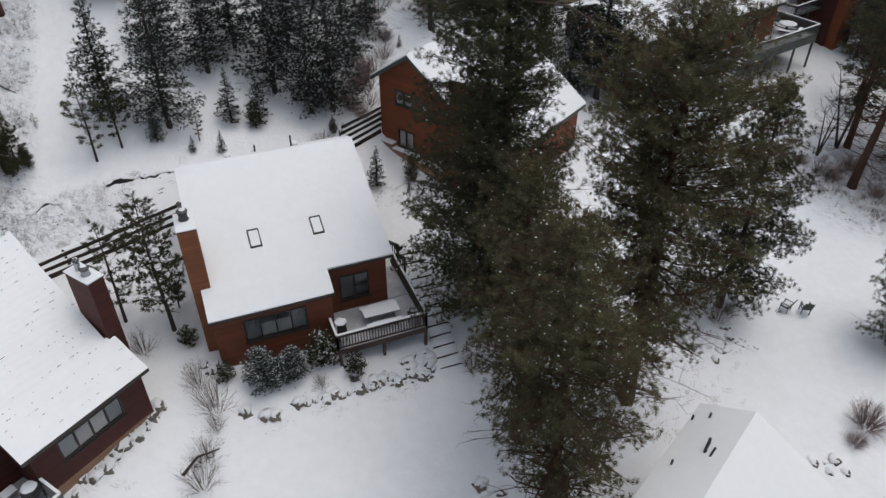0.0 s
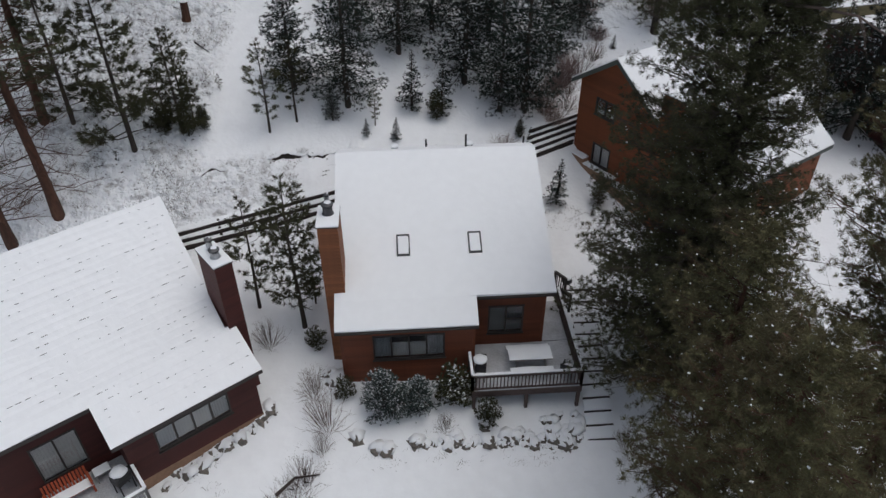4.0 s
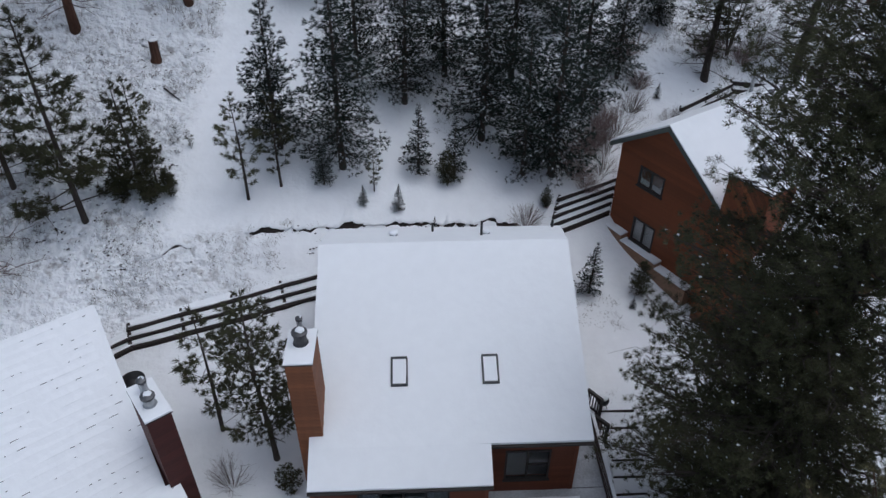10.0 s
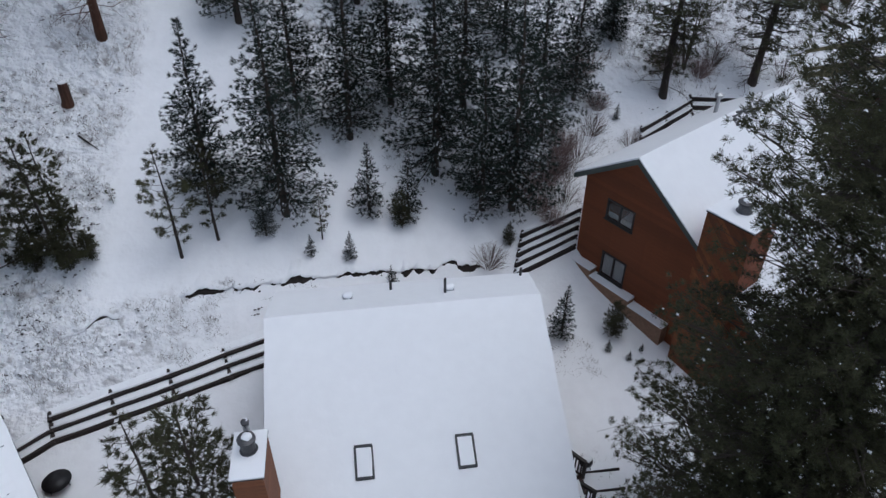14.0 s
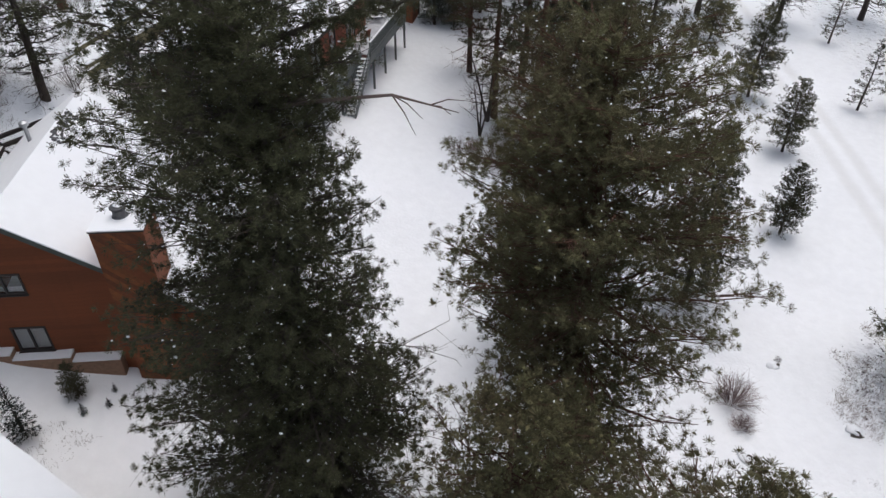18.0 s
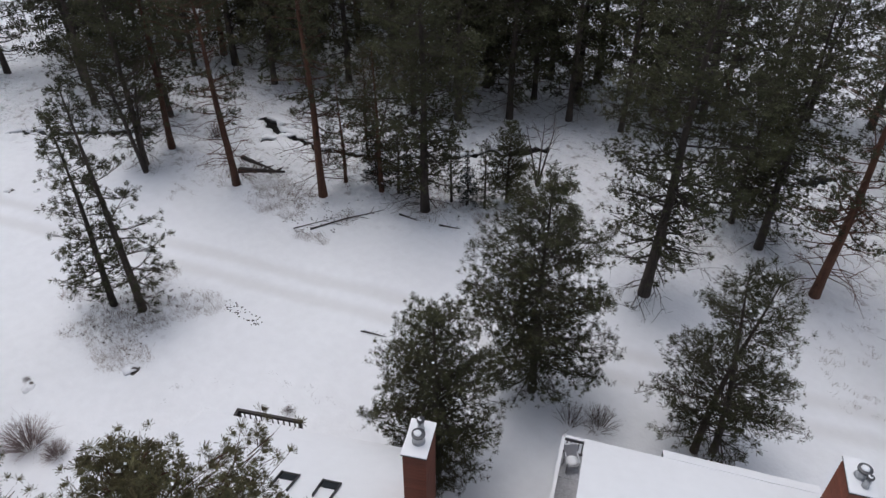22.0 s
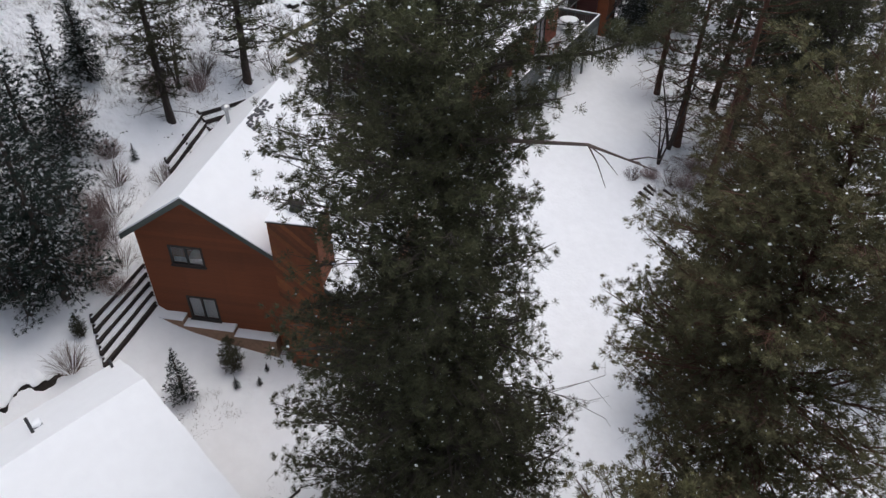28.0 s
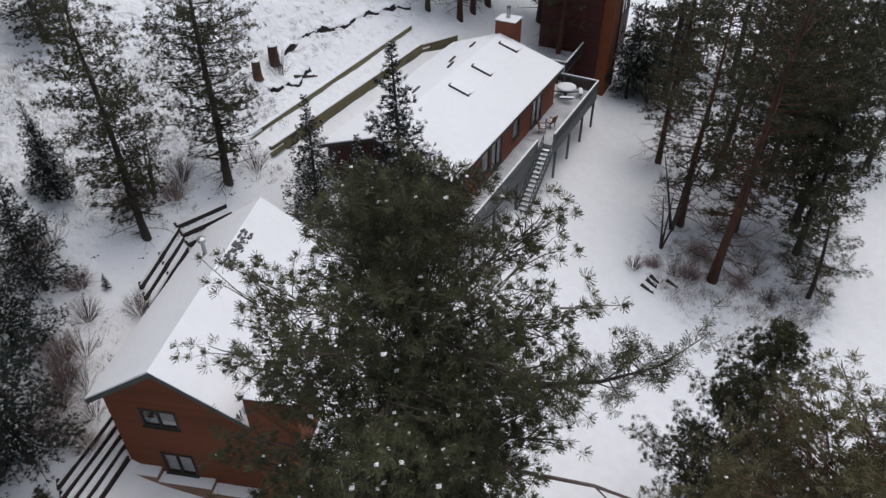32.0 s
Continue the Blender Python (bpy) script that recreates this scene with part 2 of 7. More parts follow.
def axis_steps(lo, hi, fine, out):
    s, k = [], fine
    a = list(np.arange(lo, hi + 1e-6, fine))
    left, right = lo, hi
    step = fine
    l, r = [], []
    while left > -out:
        step *= 1.25
        left -= step
        right += step
        l.append(left)
        r.append(right)
    return l[::-1] + a + r


def ground_material():
    """Fresh snow with a vehicle's packed wheel tracks along the road."""
    m = material("meadow_snow", (0.86, 0.875, 0.895), 0.65, 0.6, 0.035, 0.03, 5.0)
    nt = m.node_tree
    n, b = nt.nodes, nt.nodes["Principled BSDF"]
    co = n.new("ShaderNodeTexCoord")
    sep = n.new("ShaderNodeSeparateXYZ")
    nt.links.new(co.outputs["Object"], sep.inputs[0])

    def calc(op, a, c=None, d=None):
        k = n.new("ShaderNodeMath")
        k.operation = op
        for i, v in enumerate((a, c, d)):
            if v is None:
                continue
            if isinstance(v, (int, float)):
                k.inputs[i].default_value = v
            else:
                nt.links.new(v, k.inputs[i])
        return k.outputs[0]

    wob = n.new("ShaderNodeTexNoise")
    wob.inputs["Scale"].default_value, wob.inputs["Detail"].default_value = 0.35, 4
    nt.links.new(co.outputs["Object"], wob.inputs["Vector"])
    line = calc("MULTIPLY_ADD", sep.outputs["X"], -0.385, 12.7)
    off = calc("ABSOLUTE", calc("MULTIPLY", calc("ADD", sep.outputs["Y"], line), 0.933))
    rut = calc("ABSOLUTE", calc("SUBTRACT", off, 0.85))
    rut = calc("ADD", rut, calc("MULTIPLY", calc("SUBTRACT", wob.outputs["Fac"], 0.5), 0.5))
    mask = n.new("ShaderNodeMapRange")
    mask.interpolation_type = "SMOOTHSTEP"
    mask.inputs["From Min"].default_value, mask.inputs["From Max"].default_value = 0.1, 0.8
    mask.inputs["To Min"].default_value, mask.inputs["To Max"].default_value = 0.36, 0.0
    nt.links.new(rut, mask.inputs["Value"])
    mix = n.new("ShaderNodeMix")
    mix.data_type = "RGBA"
    old = b.inputs["Base Color"].links[0].from_socket
    nt.links.new(mask.outputs[0], mix.inputs["Factor"])
    nt.links.new(old, mix.inputs["A"])
    mix.inputs["B"].default_value = (0.66, 0.655, 0.64, 1)
    # dead leaves and soil that show through the thin snow of the wooded slopes
    def grade(v, lo, hi):
        k = n.new("ShaderNodeMapRange")
        k.interpolation_type = "SMOOTHSTEP"
        k.inputs["From Min"].default_value, k.inputs["From Max"].default_value = lo, hi
        nt.links.new(v, k.inputs["Value"])
        return k.outputs[0]
    def cloud(scale, detail, rough):
        k = n.new("ShaderNodeTexNoise")
        k.inputs["Scale"].default_value, k.inputs["Detail"].default_value, k.inputs["Roughness"].default_value = scale, detail, rough
        nt.links.new(co.outputs["Object"], k.inputs["Vector"])
        return k.outputs["Fac"]
    X, Y = sep.outputs["X"], sep.outputs["Y"]
    u = calc("MULTIPLY_ADD", X, -0.23, Y)
    west = calc("MULTIPLY", grade(calc("MULTIPLY", X, -1), 2, 9), grade(u, 35, 40))
    top = calc("MULTIPLY", grade(u, 44, 50), 0.8)
    woods = grade(calc("SUBTRACT", calc("MULTIPLY_ADD", X, 0.385, -18.5), Y), 0, 6)
    knoll = grade(calc("MULTIPLY", calc("POWER", calc("ADD", calc("POWER", calc("SUBTRACT", X, 45.5), 2), calc("POWER", calc("SUBTRACT", Y, 28.5), 2)), 0.5), -1), -7.5, -4.5)
    path = grade(calc("MULTIPLY", calc("POWER", calc("ADD", calc("POWER", calc("SUBTRACT", X, 33), 2), calc("POWER", calc("SUBTRACT", Y, 5.3), 2)), 0.5), -1), -4.2, -1.5)
    swath = calc("MULTIPLY", grade(calc("MULTIPLY", calc("ABSOLUTE", calc("SUBTRACT", X, calc("MULTIPLY_ADD", Y, 0.12, -11.2))), -1), -3.4, -1.6), grade(u, 40, 42))
    hill = calc("MULTIPLY", calc("MAXIMUM", west, top), calc("SUBTRACT", 1, swath))
    where = calc("MAXIMUM", hill, calc("MAXIMUM", calc("MAXIMUM", woods, knoll), path))
    speck = grade(calc("ADD", cloud(1.5, 5, 0.6), calc("MULTIPLY", calc("SUBTRACT", cloud(0.22, 2, 0.5), 0.5), 0.22)), 0.56, 0.68)
    litter = n.new("ShaderNodeMix")
    litter.data_type = "RGBA"
    nt.links.new(calc("MULTIPLY", calc("MULTIPLY", where, speck), 0.52), litter.inputs["Factor"])
    nt.links.new(mix.outputs["Result"], litter.inputs["A"])
    litter.inputs["B"].default_value = (0.15, 0.12, 0.105, 1)
    nt.links.new(litter.outputs["Result"], b.inputs["Base Color"])
    # snow lying in lumps over tussocks and stones
    lump = n.new("ShaderNodeBump")
    lump.inputs["Strength"].default_value, lump.inputs["Distance"].default_value = 1.0, 0.6
    nt.links.new(calc("MULTIPLY", calc("MULTIPLY", cloud(2.1, 3, 0.5), where), 1.0), lump.inputs["Height"])
    nt.links.new(b.inputs["Normal"].links[0].from_socket, lump.inputs["Normal"])
    nt.links.new(lump.outputs["Normal"], b.inputs["Normal"])
    return m


GROUND = ground_material()


def build_ground():
    xs, ys = axis_steps(-30, 75, 0.5, 900), axis_steps(-45, 75, 0.5, 900)
    verts = [(x, y, ground_z(x, y)) for y in ys for x in xs]
    n = len(xs)
    faces = np.array([(j * n + i, j * n + i + 1, (j + 1) * n + i + 1, (j + 1) * n + i) for j in range(len(ys) - 1) for i in range(n - 1)])
    me = quick_mesh("ground", verts, np.full(len(faces), 4), faces.ravel(), True)
    ob = part("ground", me, GROUND)
    return tagged(ob, "snow-covered meadow rising to a wooded hillside", "ground", kind="structure")


build_ground()


def build_creek(line, seed):
    """A winding stretch of open water between overhanging snow lips."""
    L = [Vector((x, y, 0)) for x, y in line]
    g, lip, rows = Geo(), Geo(), []
    for a, c in zip(L, L[1:]):
        n = max(3, int((c - a).length / 0.16))
        d = (c - a).normalized()
        s = Vector((-d.y, d.x, 0))
        for k in range(n):
            p = a.lerp(c, k / n)
            wave = lambda f, o: noise.noise(Vector((p.x * f, p.y * f, seed + o)))
            p = p + s * (0.75 * wave(0.45, 0) + 0.3 * wave(1.5, 1))
            w = max(0.06, 0.38 + 0.6 * wave(0.6, 2) + 0.35 * wave(2.2, 3))
            w2 = max(0.05, 0.34 + 0.5 * wave(0.7, 7) + 0.4 * wave(2.6, 8))
            rows.append((p + s * w, p - s * w2, s, 0.16 + 0.16 * wave(1.2, 5)))
    up = lambda p, z: (p.x, p.y, ground_z(p.x, p.y) + z)
    n = len(rows)
    g.add([q for a, c, s, h in rows for q in (up(a, 0.03), up(c, 0.03))], [(2 * i, 2 * i + 1, 2 * i + 3, 2 * i + 2) for i in range(n - 1)])
    for side in (0, 1):
        f = 1 if side == 0 else -1
        v = [q for r in rows for q in (up(r[side], 0.0), up(r[side] - r[2] * f * 0.05, r[3]), up(r[side] + r[2] * f * 0.3, r[3] + 0.05), up(r[side] + r[2] * f * 0.9, -0.04))]
        lip.add(v, [(4 * i + j, 4 * i + 4 + j, 4 * i + 5 + j, 4 * i + 1 + j) for i in range(n - 1) for j in range(3)])
    water = tagged(part("water", g, CREEK), "dark open creek water between snowy banks", "creek", kind="structure")
    tagged(part("snow_bank", lip, SNOW, smooth=True), "rounded snow lips along the open creek", "bank", kind="structure")


build_creek([(58.5, 0.6), (54, -2.5), (51, -5.5)], 9.0)
build_creek([(46.0, -13.7), (43.8, -12.8), (42.6, -13.2), (40.7, -13.1), (38.3, -13.5), (34.5, -14.9), (31.6, -17.4)], 1.0)
build_creek([(43.2, -11.2), (42.3, -12.0), (41.2, -12.9)], 6.0)
build_creek([(30.9, -18.1), (29.2, -20.9), (27.6, -22.2), (25.6, -24.6)], 2.0)
build_creek([(21.0, -36.8), (17.0, -39.2)], 3.0)
build_creek([(11.5, -31.0), (8.0, -33.4)], 4.0)

# ---- building kit ----
def slab(profile, openings, thick):
    """A solid wall in one mesh, y from 0 to thick, with openings cut through."""
    px, pb, pt = zip(*profile)
    xs = sorted({*px, *(v for o in openings for v in (o[0], o[2]))})
    zs = sorted({v for o in openings for v in (o[1], o[3])})
    lo = [float(np.interp(x, px, pb)) for x in xs]
    hi = [float(np.interp(x, px, pt)) for x in xs]
    levels = [[lo[i]] + [min(max(z, lo[i]), hi[i]) for z in zs] + [hi[i]] for i in range(len(xs))]
    rows = len(zs) + 2
    v = [(x, y, levels[i][k]) for y in (0.0, thick) for i, x in enumerate(xs) for k in range(rows)]
    idx = lambda s, i, k: s * len(xs) * rows + i * rows + k
    solid = set()
    for i in range(len(xs) - 1):
        for k in range(rows - 1):
            mx, mz = (xs[i] + xs[i + 1]) / 2, (levels[i][k] + levels[i][k + 1]) / 2
            if not any(o[0] < mx < o[2] and o[1] < mz < o[3] for o in openings):
                solid.add((i, k))
    f = []
    for i, k in solid:
        f.append((idx(0, i, k), idx(0, i + 1, k), idx(0, i + 1, k + 1), idx(0, i, k + 1)))
        f.append((idx(1, i, k + 1), idx(1, i + 1, k + 1), idx(1, i + 1, k), idx(1, i, k)))
        for di, dk, a, b in ((-1, 0, (i, k), (i, k + 1)), (1, 0, (i + 1, k + 1), (i + 1, k)), (0, -1, (i + 1, k), (i, k)), (0, 1, (i, k + 1), (i + 1, k + 1))):
            if (i + di, k + dk) not in solid:
                f.append((idx(0, *a), idx(0, *b), idx(1, *b), idx(1, *a)))
    return Geo().add(v, f)


def wall(parent, m, profile, mat, openings=(), pitch=0.17, lip=0.03, thick=0.14, label=""):
    """A wall with lap siding in the plane y = 0, facing -y. profile: (x, base, top) along it; openings: (x0, z0, x1, z1)."""
    w = part("wall", slab(profile, openings, thick), mat, parent, label)
    w.matrix_local = m
    px, pb, pt = zip(*profile)
    z, zmax, shared = min(pb), max(pt), {}
    while z < zmax:
        z1 = min(z + pitch, zmax)
        xs = sorted({px[0], px[-1], *px, *(v for o in openings for v in (o[0], o[2])), *np.linspace(px[0], px[-1], 40)})
        run = None
        for a, b in zip(xs[:-1], xs[1:]):
            c = (a + b) / 2
            base, top = np.interp(c, px, pb), np.interp(c, px, pt)
            inside = base - 0.1 <= z and z + pitch * 0.4 < top and not any(o[0] < c < o[2] and o[1] < z + 0.6 * pitch and z + 0.4 * pitch < o[3] for o in openings)
            if inside:
                run = [run[0], b] if run else [a, b]
            if run and (not inside or b == xs[-1]):
                key = (round(run[1] - run[0], 3), round(z1 - z, 3))
                if key not in shared:
                    shared[key] = Geo().prism([(0, -lip, 0), (0, -0.002, 0), (0, -0.002, key[1]), (0, -0.005, key[1])], (key[0], 0, 0)).mesh("board")
                    shared[key].materials.append(mat)
                o = new("board", shared[key])
                o.parent, o.location = w, (run[0], 0, z)
                run = None
        z = z1
    return w


def set_local(ob, m):
    ob.matrix_local = m
    return ob


def window(parent, m, w, h, panes=2, frame_mat=None, bars=0.07, sill=True, slider=False, curtain=0.0):
    """A window of several panes in the plane y = 0; its lower left corner is at the origin."""
    g = Geo()
    fm = frame_mat or TRIM
    g.box(-0.04, -0.05, -0.05, w + 0.04, 0.06, 0.03, 0.006).box(-0.04, -0.05, h - 0.03, w + 0.04, 0.06, h + 0.06, 0.006)
    for i in range(panes + 1):
        x = i * w / panes
        g.box(x - bars / 2, -0.045, 0.03, x + bars / 2, 0.055, h - 0.03, 0.006)
    win = set_local(part("window", g, fm, parent), m)
    for i in range(panes):
        x0, x1 = i * w / panes + bars / 2, (i + 1) * w / panes - bars / 2
        p = part("pane", Geo().box(x0, 0.0, 0.03, x1, 0.012, h - 0.03), PANE, win)
        p.visible_shadow = False
        # every third pane: a grey sheet behind the glass imitates its reflection
        if curtain and panes > 2 and i % 3 == 0:
            part("curtain", Geo().prism([(x0 + (x1 - x0) * k / 12, 0.1 + 0.012 * (k % 2), 0.03) for k in range(13)] + [(x1, 0.14, 0.03), (x0, 0.14, 0.03)], (0, 0, h - 0.06)), GREY_REFLECTION, win, "grey pleated sheet standing in for the pane's reflection")
        elif curtain:
            part("curtain", Geo().prism([(x0 + (x1 - x0) * k / 12, 0.1 + 0.012 * (k % 2), 0.03) for k in range(13)] + [(x1, 0.14, 0.03), (x0, 0.14, 0.03)], (0, 0, h * curtain)), CURTAIN, win, "pale gathered curtain")
        if slider and i == panes - 1:
            part("sash_bar", Geo().box(x0, -0.03, h * 0.5 - 0.03, x1, 0.03, h * 0.5 + 0.03), fm, win)
    if sill:
        part("sill", Geo().box(-0.08, -0.12, -0.09, w + 0.08, 0.0, -0.052, 0.006), fm, win)
    return win


def snow_slab(poly, thick, seed=0, step=0.5, seams=""):
    """A snow sheet over a sloping quadrilateral a, b, c, d, softly uneven, with closed edges. seams: sides (b, r, t, l) that run on into other snow."""
    a, b, c, d = [Vector(p) for p in poly]
    n = max(2, int((b - a).length / step))
    m = max(2, int((d - a).length / step))
    top, g = [], Geo()
    for j in range(m + 1):
        for i in range(n + 1):
            s, t = i / n, j / m
            p = a.lerp(b, s).lerp(d.lerp(c, s), t)
            edge = min(9 if "l" in seams else i, 9 if "r" in seams else n - i, 9 if "b" in seams else j, 9 if "t" in seams else m - j)
            k = thick * (0.72 if edge == 0 else 1.0) + 0.022 * noise.noise(Vector((p.x * 0.9, p.y * 0.9, 2.0)))
            q = p.copy()
            if edge == 0:
                q += Vector((noise.noise(p * 1.3), noise.noise(p * 1.3 + Vector((9, 0, 0))), 0)) * 0.03
            top.append((q.x, q.y, q.z + k))
    low = []
    for j in range(m + 1):
        for i in range(n + 1):
            low.append(a.lerp(b, i / n).lerp(d.lerp(c, i / n), j / m))
    idx = lambda i, j: j * (n + 1) + i
    f = [(idx(i, j), idx(i + 1, j), idx(i + 1, j + 1), idx(i, j + 1)) for j in range(m) for i in range(n)]
    rim = [idx(i, 0) for i in range(n)] + [idx(n, j) for j in range(m)] + [idx(i, m) for i in range(n, 0, -1)] + [idx(0, j) for j in range(m, 0, -1)]
    g.add(top, f)
    ring = [top[q] for q in rim] + [low[q] for q in rim]
    r = len(rim)
    g.add(ring, [(q, r + q, r + (q + 1) % r, (q + 1) % r) for q in range(r)])
    return g


def roof_plane(parent, poly, fascia_mat, thick=0.2, snow=0.1, seed=0, label="", seams="t"):
    """A roof deck with its fascia, and the snow that lies on it as a sub-part."""
    lowered = [(p[0], p[1], p[2] - thick) for p in poly]
    deck = part("roof", Geo().prism(lowered, (0, 0, thick - 0.004)), fascia_mat, parent, label)
    part("roof_snow", snow_slab(poly, snow, seed, 0.5, seams), ROOF_SNOW, deck, "even layer of fresh snow", smooth=True)
    return deck


def flue(parent, x, y, z, r=0.2, h=0.45, cap=True):
    """A round metal flue with a storm collar, a cap and snow on it."""
    f = part("flue", Geo().tube([(x, y, z), (x, y, z + h)], [r, r], 14).tube([(x, y, z + 0.02), (x, y, z + 0.07)], [r * 1.25, r * 1.05], 14), SOOT if r > 0.18 else METAL, parent, smooth=False)
    if cap:
        g = Geo().tube([(x, y, z + h + 0.07), (x, y, z + h + 0.13), (x, y, z + h + 0.2)], [r * 1.25, r * 1.25, r * 0.3], 14)
        for k in range(4):
            a = k * math.pi / 2
            g.beam((x + r * 0.9 * math.cos(a), y + r * 0.9 * math.sin(a), z + h - 0.05), (x + r * 0.9 * math.cos(a), y + r * 0.9 * math.sin(a), z + h + 0.1), 0.03, 0.02)
        part("flue_cap", g, SOOT, f)
        part("snow_cap", Geo().blob((x + 0.02, y + 0.02, z + h + 0.17), r * 0.75, 3, 0.12, 0.3, 12), SNOW, f, smooth=True)
    return f


def chimney(parent, x0, y0, x1, y1, z0, z1, mat, flues, pitch=0.17):
    """A wood-clad chimney with a snowy crown and its flues."""
    c = part("chimney", Geo().box(x0 + 0.004, y0 + 0.004, z0, x1 - 0.004, y1 - 0.004, z1), mat, parent)
    z = z0
    me = Geo().add([(x0 - 0.02, y0 - 0.02, 0), (x1 + 0.02, y0 - 0.02, 0), (x1 + 0.02, y1 + 0.02, 0), (x0 - 0.02, y1 + 0.02, 0), (x0, y0, pitch), (x1, y0, pitch), (x1, y1, pitch), (x0, y1, pitch)],
                   [(0, 1, 5, 4), (1, 2, 6, 5), (2, 3, 7, 6), (3, 0, 4, 7), (3, 2, 1, 0)]).mesh("siding_course")
    me.materials.append(mat)
    while z < z1 - pitch:
        o = new("siding_course", me)
        o.parent, o.location = c, (0, 0, z)
        z += pitch
    part("crown", Geo().box(x0 - 0.05, y0 - 0.05, z1, x1 + 0.05, y1 + 0.05, z1 + 0.06, 0.01), TRIM, c)
    part("crown_snow", snow_slab([(x0 - 0.05, y0 - 0.05, z1 + 0.062), (x1 + 0.05, y0 - 0.05, z1 + 0.062), (x1 + 0.05, y1 + 0.05, z1 + 0.062), (x0 - 0.05, y1 + 0.05, z1 + 0.062)], 0.07, 5, 0.2), ROOF_SNOW, c, smooth=True)
    for fx, fy, r, h in flues:
        flue(c, fx, fy, z1 + 0.12, r, h)
    return c


def skylight(parent, x0, y0, x1, y1, zf, name="skylight"):
    """A raised skylight on a roof; zf gives the roof's height at y."""
    g = Geo()
    q = lambda x, y, dz: (x, y, zf(y) + dz)
    for a, b in (((x0, y0), (x1, y0)), ((x0, y1), (x1, y1)), ((x0, y0), (x0, y1)), ((x1, y0), (x1, y1))):
        g.beam(q(*a, 0.075), q(*b, 0.075), 0.036, 0.17)
    s = part(name, g, BLACK, parent, "dark metal skylight frame")
    part("pane", Geo().add([q(x0, y0, 0.14), q(x1, y0, 0.14), q(x1, y1, 0.14), q(x0, y1, 0.14), q(x0, y0, 0.11), q(x1, y0, 0.11), q(x1, y1, 0.11), q(x0, y1, 0.11)], [(0, 1, 2, 3), (7, 6, 5, 4), (0, 4, 5, 1), (1, 5, 6, 2), (2, 6, 7, 3), (3, 7, 4, 0)]), GLASS, s)
    e = 0.05
    part("snow_patch", snow_slab([q(x0 + e, y0 + e, 0.145), q(x1 - e, y0 + e, 0.145), q(x1 - e, y1 - e * 1.4, 0.145), q(x0 + e, y1 - e * 1.4, 0.145)], 0.03, 8, 0.15), ROOF_SNOW, s, "thin layer of snow", smooth=True)
    return s


def railing(parent, a, b, h=0.95, spacing=0.14, mat=None, posts=True, snow=True, name="railing"):
    """A rail of square balusters from a to b (points on the deck), with snow on its cap."""
    mat = mat or RAIL
    a, b = Vector(a), Vector(b)
    up = Vector((0, 0, 1))
    r = part(name, Geo().beam(a + up * (h - 0.02), b + up * (h - 0.02), 0.11, 0.05), mat, parent)
    part("upper_rail", Geo().beam(a + up * (h - 0.14), b + up * (h - 0.14), 0.04, 0.09), mat, r)
    part("lower_rail", Geo().beam(a + up * 0.09, b + up * 0.09, 0.04, 0.09), mat, r)
    n = max(2, round((b - a).length / spacing))
    d = (b - a) / n
    me = Geo().box(-0.02, -0.02, 0.09, 0.02, 0.02, h - 0.1).mesh("baluster")
    for i in range(1, n):
        o = part("baluster", me, mat, r) if i == 1 else new("baluster", me)
        o.parent = r
        o.location = a + d * i
    for p in ((a, b) if posts else ()):
        part("post", Geo().box(p.x - 0.055, p.y - 0.055, p.z - 0.1, p.x + 0.055, p.y + 0.055, p.z + h), mat, r)
    if snow:
        part("rail_snow", Geo().beam(a + up * (h + 0.035), b + up * (h + 0.035), 0.12, 0.05), ROOF_SNOW, r)
    return r


def deck_boards(parent, x0, y0, x1, y1, z, along_x=True, w=0.14, snow=True, seed=1):
    """Boards with gaps; a light dusting of snow lies on them."""
    n = int(((y1 - y0) if along_x else (x1 - x0)) / w)
    L = (x1 - x0) if along_x else (y1 - y0)
    me = (Geo().box(0, 0.004, -0.035, L, w - 0.006, 0, 0.004) if along_x else Geo().box(0.004, 0, -0.035, w - 0.006, L, 0, 0.004)).mesh("board")
    me.materials.append(DECK)
    for i in range(n):
        o = new("board", me)
        o.parent = parent
        o.location = (x0, y0 + i * w, z) if along_x else (x0 + i * w, y0, z)
    if snow:
        part("deck_snow", snow_slab([(x0, y0, z + 0.004), (x1, y0, z + 0.004), (x1, y1, z + 0.004), (x0, y1, z + 0.004)], 0.03, seed, 0.3), DUST, parent, "thin patchy snow", smooth=True)


DUST = material("trodden_deck_snow", (0.50, 0.51, 0.53), 0.8, 5.0, 0.22, 0.01, 20)

# ---- the main house ----
SL = 0.48
rz = lambda y: 5.05 + SL * (y - 26.2) if y < 34.2 else 8.89 - SL * (y - 34.2)
house = thing("house", pose(0, 0, 0), "cedar-sided house with a broad snow-covered gable roof and deck", "house")
wall(house, Matrix.Translation((0, 26.6, 0)), [(-0.95, 0.6, rz(26.6) - 0.2), (4.7, 0.6, rz(26.6) - 0.2)], CEDAR, [(0.4, 3.0, 3.42, 4.36)], label="front wall of lapped cedar")
wall(house, Matrix.Translation((0, 27.9, 0)), [(4.7, 1.6, rz(27.9) - 0.2), (7.95, 1.6, rz(27.9) - 0.2)], CEDAR, [(5.5, 3.0, 7.03, 4.55)])
side_top = [(26.6, 0.6, rz(26.6) - 0.2), (34.2, 0.6, 8.7), (36.9, 0.6, rz(36.9) - 0.2)]
wall(house, Matrix.Translation((-0.95, 0, 0)) @ pose(0, 0, 0, 0, 0, -90), [(-y, b, t) for y, b, t in side_top[::-1]], CEDAR)
